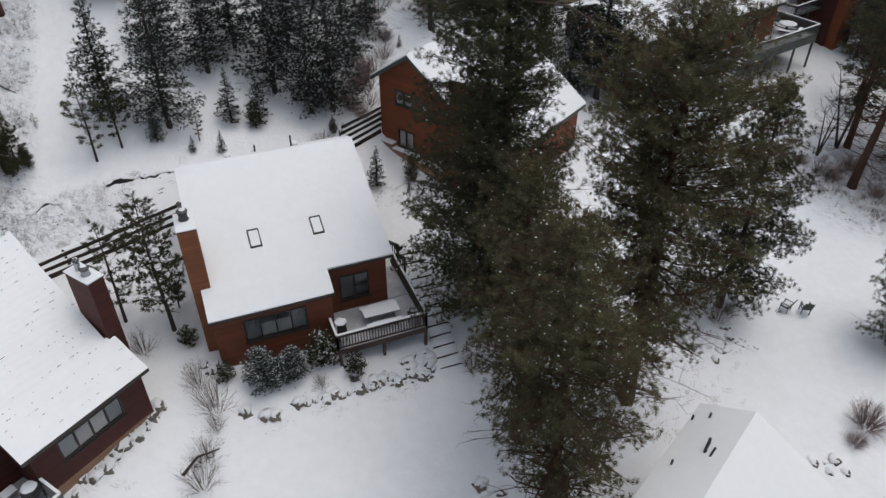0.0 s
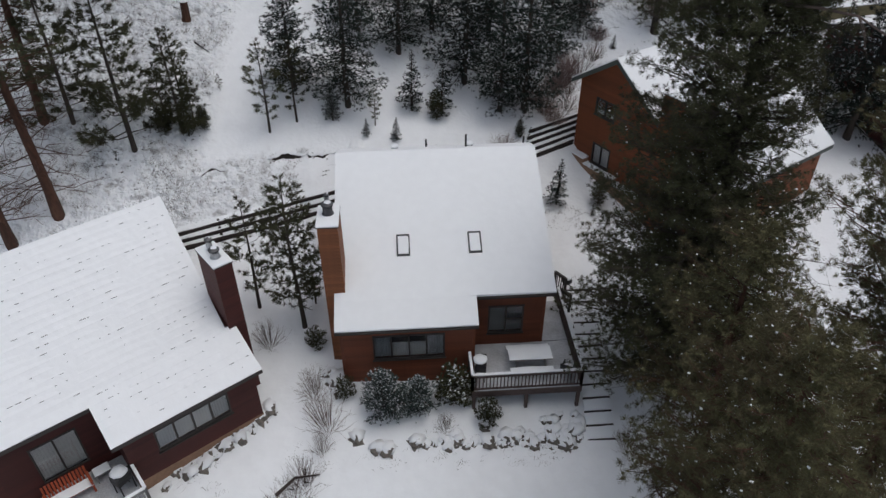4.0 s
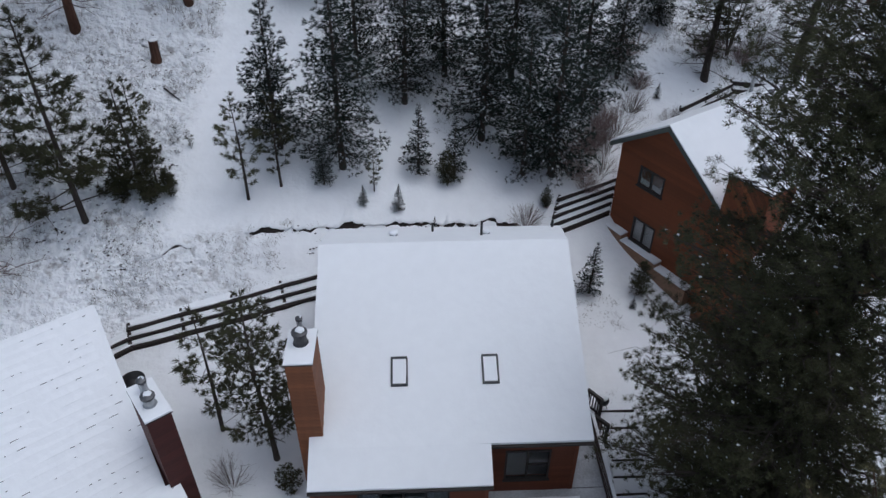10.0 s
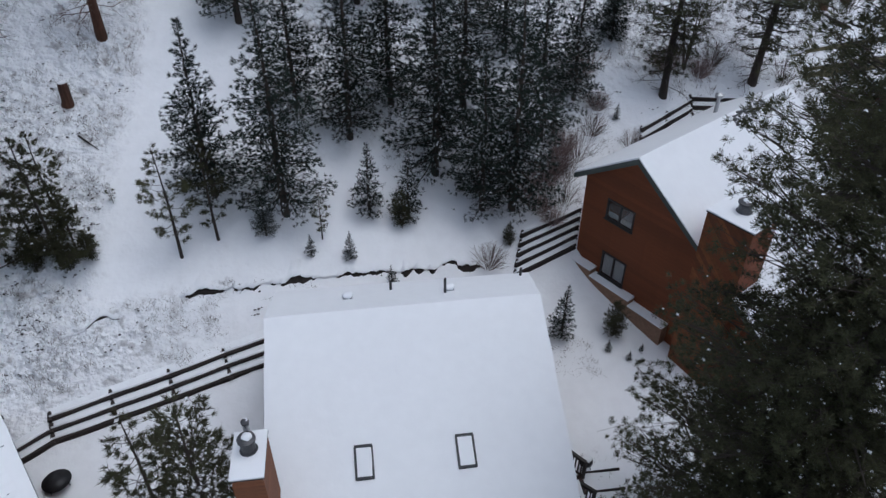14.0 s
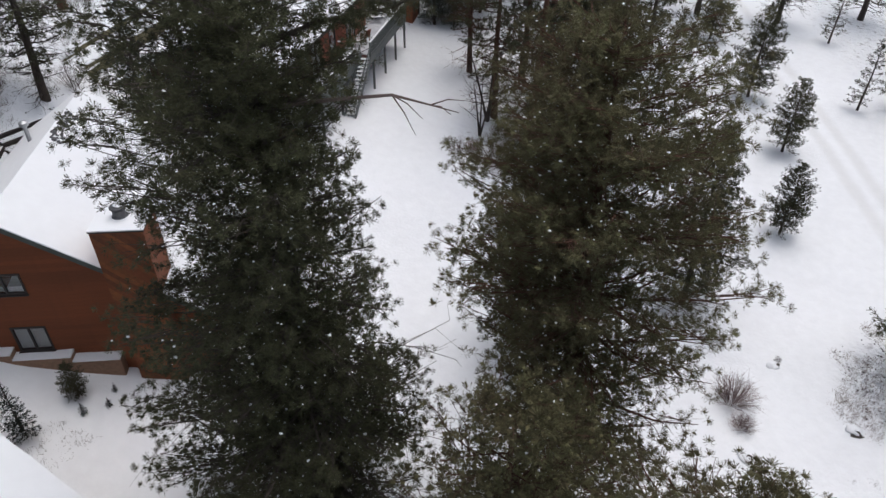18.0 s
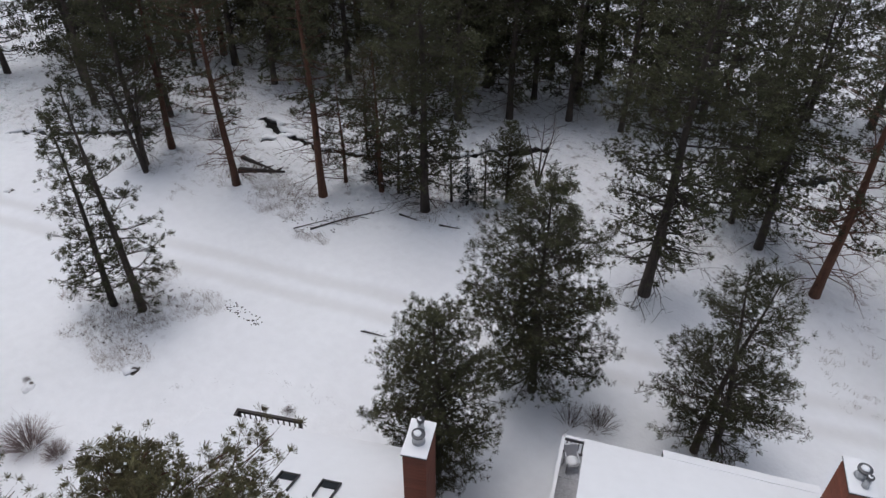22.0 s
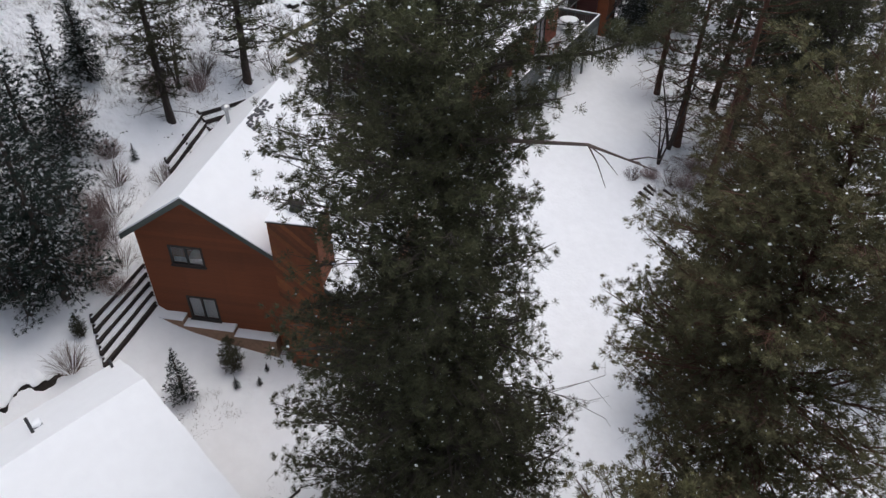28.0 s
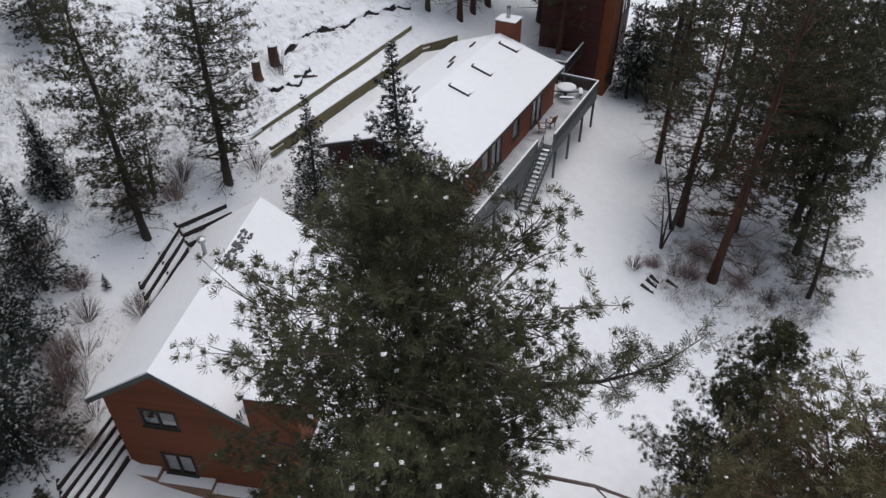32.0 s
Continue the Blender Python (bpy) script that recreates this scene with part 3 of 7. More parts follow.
wall(house, Matrix.Translation((7.95, 0, 0)) @ pose(0, 0, 0, 0, 0, 90), [(27.9, 0.6, rz(27.9) - 0.2)] + side_top[1:], CEDAR)
wall(house, Matrix.Translation((4.7, 0, 0)) @ pose(0, 0, 0, 0, 0, 90), [(26.6, 0.6, rz(26.6) - 0.2), (27.9, 0.6, rz(27.9) - 0.2)], CEDAR)
wall(house, Matrix.Translation((0, 36.9, 0)) @ pose(0, 0, 0, 0, 0, 180), [(-7.95, 3.0, rz(36.9) - 0.2), (0.95, 3.0, rz(36.9) - 0.2)], CEDAR)
part("foundation", Geo().box(-0.9, 26.63, 0.2, 4.66, 36.85, 1.3, 0.01).box(4.66, 27.95, 0.2, 7.9, 36.85, 1.3, 0.01), CONCRETE, house)
for x, y in ((-0.95, 26.6), (4.7, 26.6), (7.95, 27.9)):
    part("corner_board", Geo().box(x - 0.06, y - 0.045, 0.9, x + 0.06, y + 0.05, rz(y) - 0.22), CEDAR, house)
window(house, pose(0.4, 26.6, 3.02), 3.02, 1.32, 4, curtain=0.6)
window(house, pose(5.5, 27.9, 3.02), 1.53, 1.52, 2, slider=True, curtain=0.0)
roof_plane(house, [(-1.15, 26.2, rz(26.2)), (4.85, 26.2, rz(26.2)), (4.85, 27.38, rz(27.38)), (-1.15, 27.38, rz(27.38))], TRIM, 0.16, seed=1, seams="t")
roof_plane(house, [(-1.15, 27.38, rz(27.38)), (8.3, 27.38, rz(27.38)), (8.3, 34.2, rz(34.2)), (-1.15, 34.2, rz(34.2))], TRIM, 0.16, seed=2, seams="bt")
roof_plane(house, [(-1.15, 34.2, rz(34.2)), (8.3, 34.2, rz(34.2)), (8.62, 37.0, rz(37.0)), (-1.15, 37.35, rz(37.35))], TRIM, 0.16, seed=3, seams="b")
for bx0, bx1, by in ((-1.15, 4.85, 26.2), (4.85, 8.3, 27.38)):
    part("gutter", Geo().prism([(bx0, by - 0.06, rz(by) - 0.13), (bx0, by - 0.003, rz(by) - 0.13), (bx0, by - 0.003, rz(by) - 0.05), (bx0, by - 0.06, rz(by) - 0.05)], (bx1 - bx0, 0, 0)), TRIM, house)
AMBER = material("amber_cedar_siding", (0.22, 0.078, 0.028), 0.7, 2.0, 0.22, 0.004, 40, stretch=(1, 1, 6))
chimney(house, -1.5, 27.75, -0.7, 29.2, 0.8, 9.25, AMBER, [(-1.1, 28.6, 0.2, 0.35), (-1.15, 29.05, 0.09, 0.5)])
skylight(house, 1.57, 29.2, 2.12, 30.1, rz)
skylight(house, 4.72, 29.2, 5.27, 30.1, rz)
for x, y, h in ((3.2, 36.2, 0.5), (5.1, 35.25, 0.75), (8.2, 36.6, 0.45)):
    part("vent_pipe", Geo().tube([(x, y, rz(y)), (x, y, rz(y) + h)], [0.05, 0.05], 8), BLACK, house)
for x, y in ((1.63, 35.6), (5.3, 35.55)):
    v = part("roof_vent", Geo().box(x - 0.16, y - 0.14, rz(y) - 0.05, x + 0.16, y + 0.14, rz(y) + 0.25, 0.03), METAL, house)
    part("snow_cap", Geo().blob((x, y, rz(y) + 0.25), 0.2, 2, 0.1, 0.4, 10), SNOW, v, smooth=True)
# deck
DARK_RAIL = material("dark_brown_rail_stain", (0.075, 0.05, 0.043), 0.7, 4, 0.2)
deck = thing("deck", pose(0, 0, 0), "raised timber deck dusted with snow beside the cedar house", "deck")
deck_boards(deck, 4.78, 25.1, 9.25, 27.86, 2.25, True, seed=4)
deck_boards(deck, 8.0, 27.9, 9.25, 30.6, 2.25, True, seed=6)
part("rim_joist", Geo().box(4.5, 25.08, 1.9, 9.28, 25.13, 2.21).box(9.23, 25.13, 1.9, 9.28, 30.6, 2.21), DARK_RAIL, deck)
for x in (4.6, 6.9, 9.18):
    part("post", Geo().box(x - 0.07, 25.1, -0.2, x + 0.07, 25.24, 2.1), DARK_RAIL, deck)
for y in (27.6, 30.4):
    part("post", Geo().box(9.11, y, 0.3, 9.25, y + 0.14, 2.1), DARK_RAIL, deck)
railing(deck, (4.52, 25.15, 2.25), (9.22, 25.15, 2.25), spacing=0.15, mat=DARK_RAIL)
railing(deck, (9.22, 25.15, 2.25), (9.22, 30.5, 2.25), spacing=0.15, mat=DARK_RAIL)
railing(deck, (4.52, 25.15, 2.25), (4.52, 26.5, 2.25), spacing=0.15, mat=DARK_RAIL)
railing(deck, (9.36, 31.75, 2.2), (9.8, 31.3, 2.1), h=1.0, spacing=0.13, mat=TRIM, snow=False)
railing(deck, (9.36, 30.4, 2.2), (9.78, 30.1, 2.05), h=1.0, spacing=0.14, mat=TRIM, snow=False)
part("stair_tread", Geo().box(9.25, 30.62, 2.05, 9.8, 31.6, 2.12, 0.01), DARK_RAIL, deck)


def picnic_table(m, label):
    t = thing("picnic_table", m, label, "table")
    for i in range(5):
        part("tabletop_board", Geo().box(-0.95, -0.38 + i * 0.155, 0.70, 0.95, -0.235 + i * 0.155, 0.74, 0.006), RAIL, t)
    part("tabletop_snow", snow_slab([(-0.95, -0.38, 0.744), (0.95, -0.38, 0.744), (0.95, 0.39, 0.744), (-0.95, 0.39, 0.744)], 0.05, 3, 0.2), ROOF_SNOW, t, "layer of snow", smooth=True)
    for s in (-1, 1):
        part("bench", Geo().box(-0.95, s * 0.68 - 0.13, 0.41, 0.95, s * 0.68 + 0.13, 0.45, 0.006), RAIL, t)
        part("bench_snow", snow_slab([(-0.95, s * 0.68 - 0.13, 0.454), (0.95, s * 0.68 - 0.13, 0.454), (0.95, s * 0.68 + 0.13, 0.454), (-0.95, s * 0.68 + 0.13, 0.454)], 0.05, 4, 0.2), ROOF_SNOW, t, smooth=True)
        for e in (-1, 1):
            part("leg", Geo().beam((e * 0.65, s * 0.2, 0.7), (e * 0.65, s * 0.75, 0.0), 0.04, 0.1), RAIL, t)
        part("crosspiece", Geo().beam((s * 0.65, -0.8, 0.38), (s * 0.65, 0.8, 0.38), 0.04, 0.1), RAIL, t)
    return t


picnic_table(pose(7.17, 26.42, 2.28), "wooden picnic table with benches under a layer of snow")


def grill(m, label):
    g = thing("barbecue_grill", m, label, "grill")
    part("firebox", Geo().box(-0.32, -0.24, 0.62, 0.32, 0.24, 0.88, 0.04), BLACK, g)
    part("lid", Geo().prism([(-0.32, -0.24, 0.88), (-0.32, 0.24, 0.88), (-0.32, 0.2, 1.05), (-0.32, 0.06, 1.14), (-0.32, -0.1, 1.13), (-0.32, -0.22, 1.02)], (0.64, 0, 0)), BLACK, g)
    part("snow_cap", Geo().blob((0, 0.03, 1.13), 0.33, 4, 0.1, 0.3, 12), SNOW, g, "rounded cap of snow", smooth=True)
    for x in (-0.28, 0.28):
        for y in (-0.2, 0.2):
            part("leg", Geo().box(x - 0.02, y - 0.02, 0.03, x + 0.02, y + 0.02, 0.64), BLACK, g)
    part("side_shelf", Geo().box(0.34, -0.2, 0.82, 0.62, 0.2, 0.85, 0.01), BLACK, g)
    return g


grill(pose(4.95, 25.85, 2.28, 0, 0, 80), "black barbecue grill capped with snow on the deck")


def deck_chair(m, label, mat):
    c = thing("patio_chair", m, label, "chair", "deck chairs")
    part("seat", Geo().box(-0.26, -0.25, 0.38, 0.26, 0.25, 0.43, 0.01), mat, c)
    part("seat_snow", Geo().blob((0, 0, 0.45), 0.24, 5, 0.1, 0.35, 10), SNOW, c, smooth=True)
    part("backrest", Geo().prism([(-0.26, 0.22, 0.42), (-0.26, 0.27, 0.42), (-0.26, 0.42, 0.95), (-0.26, 0.37, 0.95)], (0.52, 0, 0)), mat, c)
    for x in (-0.23, 0.23):
        part("armrest", Geo().box(x - 0.03, -0.25, 0.6, x + 0.03, 0.28, 0.63, 0.008), mat, c)
        for y in (-0.22, 0.22):
            part("leg", Geo().box(x - 0.02, y - 0.02, 0, x + 0.02, y + 0.02, 0.6 if y < 0 else 0.4), mat, c)
    return c


deck_chair(pose(8.75, 25.75, 2.28, 0, 0, 150), "dark metal patio chair with snow on its seat", BLACK)

GREEN_PLASTIC = material("dark_green_chair", (0.02, 0.035, 0.03), 0.5, 4, 0.2)
for x, y, r in ((30.0, 21.0, 200), (31.0, 20.5, 150)):
    deck_chair(pose(x, y, ground_z(x, y), 0, 0, r), "dark green lawn chair half buried in snow", GREEN_PLASTIC)

# timber steps beside the deck, of logs set into the snow
steps = thing("garden_steps", pose(0, 0, 0), "snow-filled garden steps edged with dark timbers beside the deck", "steps")
for i in range(10):
    y = 23.5 + i * 0.62
    z = 0.62 + i * 0.175
    x = 9.35 + i * 0.05
    part("step_riser", Geo().box(x, y - 0.032, z - 0.35, x + 1.2, y + 0.032, z, 0.012), TIMBER, steps)
    part("step_snow", snow_slab([(x + 0.02, y + 0.034, z - 0.03), (x + 1.23, y + 0.034, z - 0.03), (x + 1.23, y + 0.575, z + 0.09), (x + 0.02, y + 0.575, z + 0.09)], 0.06, i, 0.2), SNOW, steps, smooth=True)
for i in range(3):
    y = 30.0 + i * 0.75
    part("step_riser", Geo().box(9.9, y - 0.03, ground_z(10.5, y) - 0.3, 11.3, y + 0.03, ground_z(10.5, y) + 0.08, 0.015), TIMBER, steps)

# ---- the maroon neighbour house ----
W = pose(-3.98, 24.87, 0, 0, 0, 36)
SW = 0.54
wz = lambda y: 4.55 + SW * y if y < 7.86 else 8.79 - 0.9 * (y - 7.86)
nb = thing("house", W, "maroon-sided house with a snow-streaked shingle roof and small deck", "house")
wall(nb, Matrix.Translation((0, 0.42, 0)), [(-5.6, 1.72, wz(0.4) - 0.2), (-0.25, 1.72, wz(0.4) - 0.2)], MAROON, [(-4.45, 2.75, -1.5, 3.9)])
wall(nb, Matrix.Translation((0, 2.2, 0)), [(-9.5, 0.5, wz(2.2) - 0.2), (-5.6, 0.5, wz(2.2) - 0.2)], MAROON, [(-8.3, 2.3, -6.7, 4.2)])
wall(nb, Matrix.Translation((0, 2.2, 0)), [(-15.5, 0.5, wz(2.2) - 0.2), (-9.5, 0.5, wz(2.2) - 0.2)], MAROON, ())
wall(nb, Matrix.Translation((-0.25, 0, 0)) @ pose(0, 0, 0, 0, 0, 90), [(0.42, 0.5, wz(0.42) - 0.2), (7.86, 0.5, 8.55), (15, 0.5, wz(15) - 0.2)], MAROON)
wall(nb, Matrix.Translation((-5.6, 0, 0)) @ pose(0, 0, 0, 0, 0, -90), [(-2.2, 0.5, wz(2.2) - 0.2), (-0.42, 0.5, wz(0.42) - 0.2)], MAROON)
part("foundation", Geo().box(-5.62, 0.40, 0.1, -0.22, 14.9, 1.72, 0.01), CONCRETE, nb, "rendered footing")
window(nb, pose(-4.45, 0.42, 2.78), 2.95, 1.1, 4, curtain=0.9)
window(nb, pose(-8.3, 2.2, 2.35), 1.6, 1.85, 2, sill=False, curtain=0.95)
roof_plane(nb, [(-6.0, 0, wz(0)), (0, 0, wz(0)), (0, 1.95, wz(1.95)), (-6.0, 1.95, wz(1.95))], TRIM, snow=0.05, seed=11, seams="tl")
roof_plane(nb, [(-16, 1.55, wz(1.55)), (-6.0, 1.55, wz(1.55)), (-6.0, 1.95, wz(1.95)), (-16, 1.95, wz(1.95))], TRIM, snow=0.05, seed=12, seams="tr")
roof_plane(nb, [(-16, 1.95, wz(1.95)), (-0.42, 1.95, wz(1.95)), (0.1, 7.86, wz(7.86)), (-16, 7.86, wz(7.86))], TRIM, snow=0.05, seed=13, seams="bt")
roof_plane(nb, [(-16, 7.86, wz(7.86)), (0.1, 7.86, wz(7.86)), (0.1, 15.4, wz(15.4)), (-16, 15.4, wz(15.4))], TRIM, snow=0.06, seed=14, seams="b")
chimney(nb, -0.28, 1.85, 0.42, 3.4, 0.8, 8.65, MAROON, [(0.05, 2.4, 0.17, 0.25), (0.1, 2.95, 0.12, 0.4)])
SHINGLE = material("bare_shingle", (0.13, 0.13, 0.135), 0.85, 6, 0.3)
rnd = random.Random(5)
g = Geo()
for k in range(330):
    y = 0.35 + 0.29 * rnd.randint(0, 25)
    x = -rnd.random() * 13 - 0.3
    if y < 1.9 and x < -5.8:
        continue
    L = rnd.choice((0.05, 0.06, 0.08, 0.1, 0.12, 0.26)) * rnd.uniform(0.6, 1.1)
    x = round(x / 0.33) * 0.33 + rnd.uniform(-0.05, 0.05)
    g.prism([(x, y, wz(y) + 0.055), (x + L, y, wz(y) + 0.055), (x + L * 0.95, y + 0.011, wz(y) + 0.063), (x + L * 0.1, y + 0.009, wz(y) + 0.063)], (0, 0, 0.01))
rows = Geo()
for k in range(1, 26):
    y = 0.36 + 0.29 * k
    x0 = -15.9 if y > 2.0 else -5.9
    n = 26
    v = [q for i in range(n + 1) for q in ((x0 + (-0.45 - x0) * i / n, y - 0.012, wz(y) + 0.045), (x0 + (-0.45 - x0) * i / n, y + 0.012, wz(y) + 0.063 + 0.012 * noise.noise(Vector((i * 0.9, y * 3, 1)))), (x0 + (-0.45 - x0) * i / n, y + 0.2, wz(y + 0.2) + 0.045))]
    rows.add(v, [(3 * i + j, 3 * i + 3 + j, 3 * i + 4 + j, 3 * i + 1 + j) for i in range(n) for j in (0, 1)])
tagged(part("snowy_shingle_course", rows, ROOF_SNOW, nb, "snow stepped by the shingle courses"), kind="stuff")
tagged(part("bare_shingle_edge", g, SHINGLE, nb, "shingle edges showing through the snow"), kind="stuff")
nd = thing("deck", W, "small snowy deck in the corner of the maroon house", "deck")
deck_boards(nd, -9.4, -0.9, -5.62, 2.1, 1.75, True, seed=9)
part("rim_joist", Geo().box(-9.4, -0.95, 1.35, -5.5, -0.9, 1.71), RAIL, nd)
for x in (-9.3, -5.6):
    part("post", Geo().box(x - 0.07, -0.9, 0, x + 0.07, -0.76, 1.7), RAIL, nd)
railing(nd, (-5.56, 0.38, 1.75), (-5.56, -0.9, 1.75), 1.1)
railing(nd, (-5.56, -0.9, 1.75), (-9.4, -0.9, 1.75), 1.1)


def garden_bench(m):
    REDWOOD = material("orange_painted_wood", (0.33, 0.06, 0.02), 0.6, 4, 0.15)
    b = thing("garden_bench", m, "orange slatted garden bench dusted with snow", "bench")
    for i in range(13):
        x = -0.75 + i * 0.125
        part("back_slat", Geo().prism([(x - 0.04, 0.2, 0.42), (x + 0.04, 0.2, 0.42), (x + 0.04, 0.36, 0.95), (x - 0.04, 0.36, 0.95)], (0, 0.025, 0)), REDWOOD, b)
    for i in range(5):
        part("seat_slat", Geo().box(-0.8, -0.28 + i * 0.1, 0.4, 0.8, -0.2 + i * 0.1, 0.43, 0.005), REDWOOD, b)
    part("seat_snow", snow_slab([(-0.8, -0.28, 0.434), (0.8, -0.28, 0.434), (0.8, 0.16, 0.434), (-0.8, 0.16, 0.434)], 0.05, 2, 0.15), ROOF_SNOW, b, smooth=True)
    for x in (-0.78, 0.78):
        part("leg", Geo().box(x - 0.04, -0.27, 0, x + 0.04, -0.2, 0.62), REDWOOD, b)
        part("leg", Geo().box(x - 0.04, 0.16, 0, x + 0.04, 0.23, 0.62), REDWOOD, b)
        part("armrest", Geo().box(x - 0.05, -0.3, 0.62, x + 0.05, 0.28, 0.655, 0.008), REDWOOD, b)


garden_bench(W @ pose(-7.75, 1.3, 1.78, 0, 0, 0))
st = thing("side_table", W @ pose(-6.5, 1.5, 1.78), "small wooden side table covered with snow", "table")
part("tabletop", Geo().box(-0.3, -0.22, 0.4, 0.3, 0.22, 0.44, 0.008), RAIL, st)
part("snow_cap", Geo().box(-0.3, -0.22, 0.444, 0.3, 0.22, 0.5, 0.02), SNOW, st)
for x in (-0.25, 0.25):
    for y in (-0.18, 0.18):
        part("leg", Geo().box(x - 0.025, y - 0.025, 0, x + 0.025, y + 0.025, 0.4), RAIL, st)
grill(W @ pose(-6.05, 0.35, 1.78, 0, 0, 20), "covered barbecue grill under snow on the small deck")

# ---- the rust-stained gable house ----
O = pose(13.38, 39.26, 0, 0, 0, -59.15)
oz = lambda x: 11.03 + 0.68 * x if x < 0 else 11.03 - 0.70 * x
og = thing("house", O, "rust-stained two-storey gable house with a snowy roof", "house")
wall(og, Matrix.Translation((0, 0.42, 0)), [(-2.75, 3.2, oz(-2.75) - 0.22), (0, 3.2, 10.8), (6.9, 1.5, oz(6.9) - 0.22)], RUST, [(-1.4, 7.3, 0.02, 8.25), (-1.22, 4.25, 0.08, 5.5)], 0.2, 0.012)
wall(og, Matrix.Translation((-2.75, 0, 0)) @ pose(0, 0, 0, 0, 0, -90) @ Matrix.Translation((-11.42, 0, 0)), [(0.42, 3.0, oz(-2.75) - 0.22), (11.0, 3.0, oz(-2.75) - 0.22)], RUST, (), 0.2, 0.012)
wall(og, Matrix.Translation((6.9, 0, 0)) @ pose(0, 0, 0, 0, 0, 90), [(0.42, 1.5, oz(6.9) - 0.22), (10.4, 1.5, oz(6.9) - 0.22)], RUST, (), 0.2, 0.012)
wall(og, Matrix.Translation((0, 10.4, 0)) @ pose(0, 0, 0, 0, 0, 180), [(-6.9, 1.5, oz(6.9) - 0.22), (0, 3, 10.8), (2.75, 3, oz(-2.75) - 0.22)], RUST, (), 0.2, 0.012)
roof_plane(og, [(-3.2, 0.05, oz(-3.2)), (0, -0.05, oz(0)), (0, 10.86, oz(0)), (-3.2, 10.9, oz(-3.2))], GREEN_TRIM, 0.26, 0.1, 21, seams="r")
roof_plane(og, [(0, -0.05, oz(0)), (7.28, -0.05, oz(7.28)), (7.28, 10.7, oz(7.28)), (0, 10.86, oz(0))], GREEN_TRIM, 0.26, 0.1, 22, seams="l")
window(og, pose(-1.4, 0.42, 7.32), 1.42, 0.92, 2, curtain=0.25)
window(og, pose(-1.22, 0.42, 4.27), 1.3, 1.22, 2, curtain=0.98)
for x0, x1, z in ((-2.85, -1.45, 4.42), (-1.45, 0.85, 4.12), (0.85, 2.75, 3.85)):
    le = part("foundation_ledge", Geo().box(x0, -0.05, 2.2, x1, 0.4, z, 0.02), CONCRETE, og, "tan rendered footing")
    part("ledge_snow", snow_slab([(x0, -0.07, z + 0.003), (x1, -0.07, z + 0.003), (x1, 0.4, z + 0.003), (x0, 0.4, z + 0.003)], 0.09, 3, 0.25), ROOF_SNOW, le, smooth=True)
chase = chimney(og, 3.4, -0.12, 5.28, 1.5, 1.5, 10.38, RUST, [(4.3, 0.75, 0.24, 0.3)], 0.2)
# diagonal boards over the front of the chimney chase
rnd = random.Random(21)
CHASE = [material("diagonal_cedar_%s" % k, c, 0.75, 2.0, 0.2, 0.003, 40) for k, c in (("amber", (0.23, 0.078, 0.022)), ("umber", (0.15, 0.048, 0.016)), ("rust", (0.19, 0.056, 0.017)))]
for k in range(41):
    # each board climbs to the left at 45 degrees between the two edges of the chase
    c = 0.6 + 0.268 * k
    low = [(3.4, c + 1.88), (5.28, c)] if c + 1.88 < 10.36 else [(5.28 - (10.36 - c), 10.36), (5.28, c)]
    if c + 0.26 + 1.88 < 10.36:
        top = [(5.28, c + 0.26), (3.4, c + 2.14)]
    else:
        top = [(5.28, min(10.36, c + 0.26)), (5.28 - max(0.0, 10.36 - c - 0.26), 10.36)] + ([(3.4, 10.36)] if c + 1.88 < 10.36 else [])
    if c < 10.3:
        part("diagonal_board", Geo().prism([(x, -0.144, q) for x, q in low + top], (0, -0.014 - 0.008 * rnd.random(), 0)), rnd.choice(CHASE), chase)
pv = part("vent_pipe", Geo().tube([(-1.45, 7.5, oz(-1.45)), (-1.45, 7.5, oz(-1.45) + 0.9)], [0.09, 0.09], 10), METAL, og)
part("flue_cap", Geo().tube([(-1.45, 7.5, oz(-1.45) + 0.85), (-1.45, 7.5, oz(-1.45) + 1.0), (-1.45, 7.5, oz(-1.45) + 1.08)], [0.2, 0.2, 0.05], 12), METAL, pv)
g = Geo()
rnd = random.Random(9)
for k in range(60):
    y = 5.9 + rnd.random() * 2.4
    x = 0.06 + rnd.random() * 0.45
    g.prism([(x, y, oz(x) + 0.09), (x + rnd.uniform(0.05, 0.16), y, oz(x) + 0.085), (x + rnd.uniform(0.05, 0.12), y + rnd.uniform(0.08, 0.25), oz(x) + 0.085), (x, y + 0.15, oz(x) + 0.09)], (0, 0, 0.035))
tagged(part("bare_shingle_patch", g, SHINGLE, og, "shingles melted bare beside the ridge"), kind="stuff")


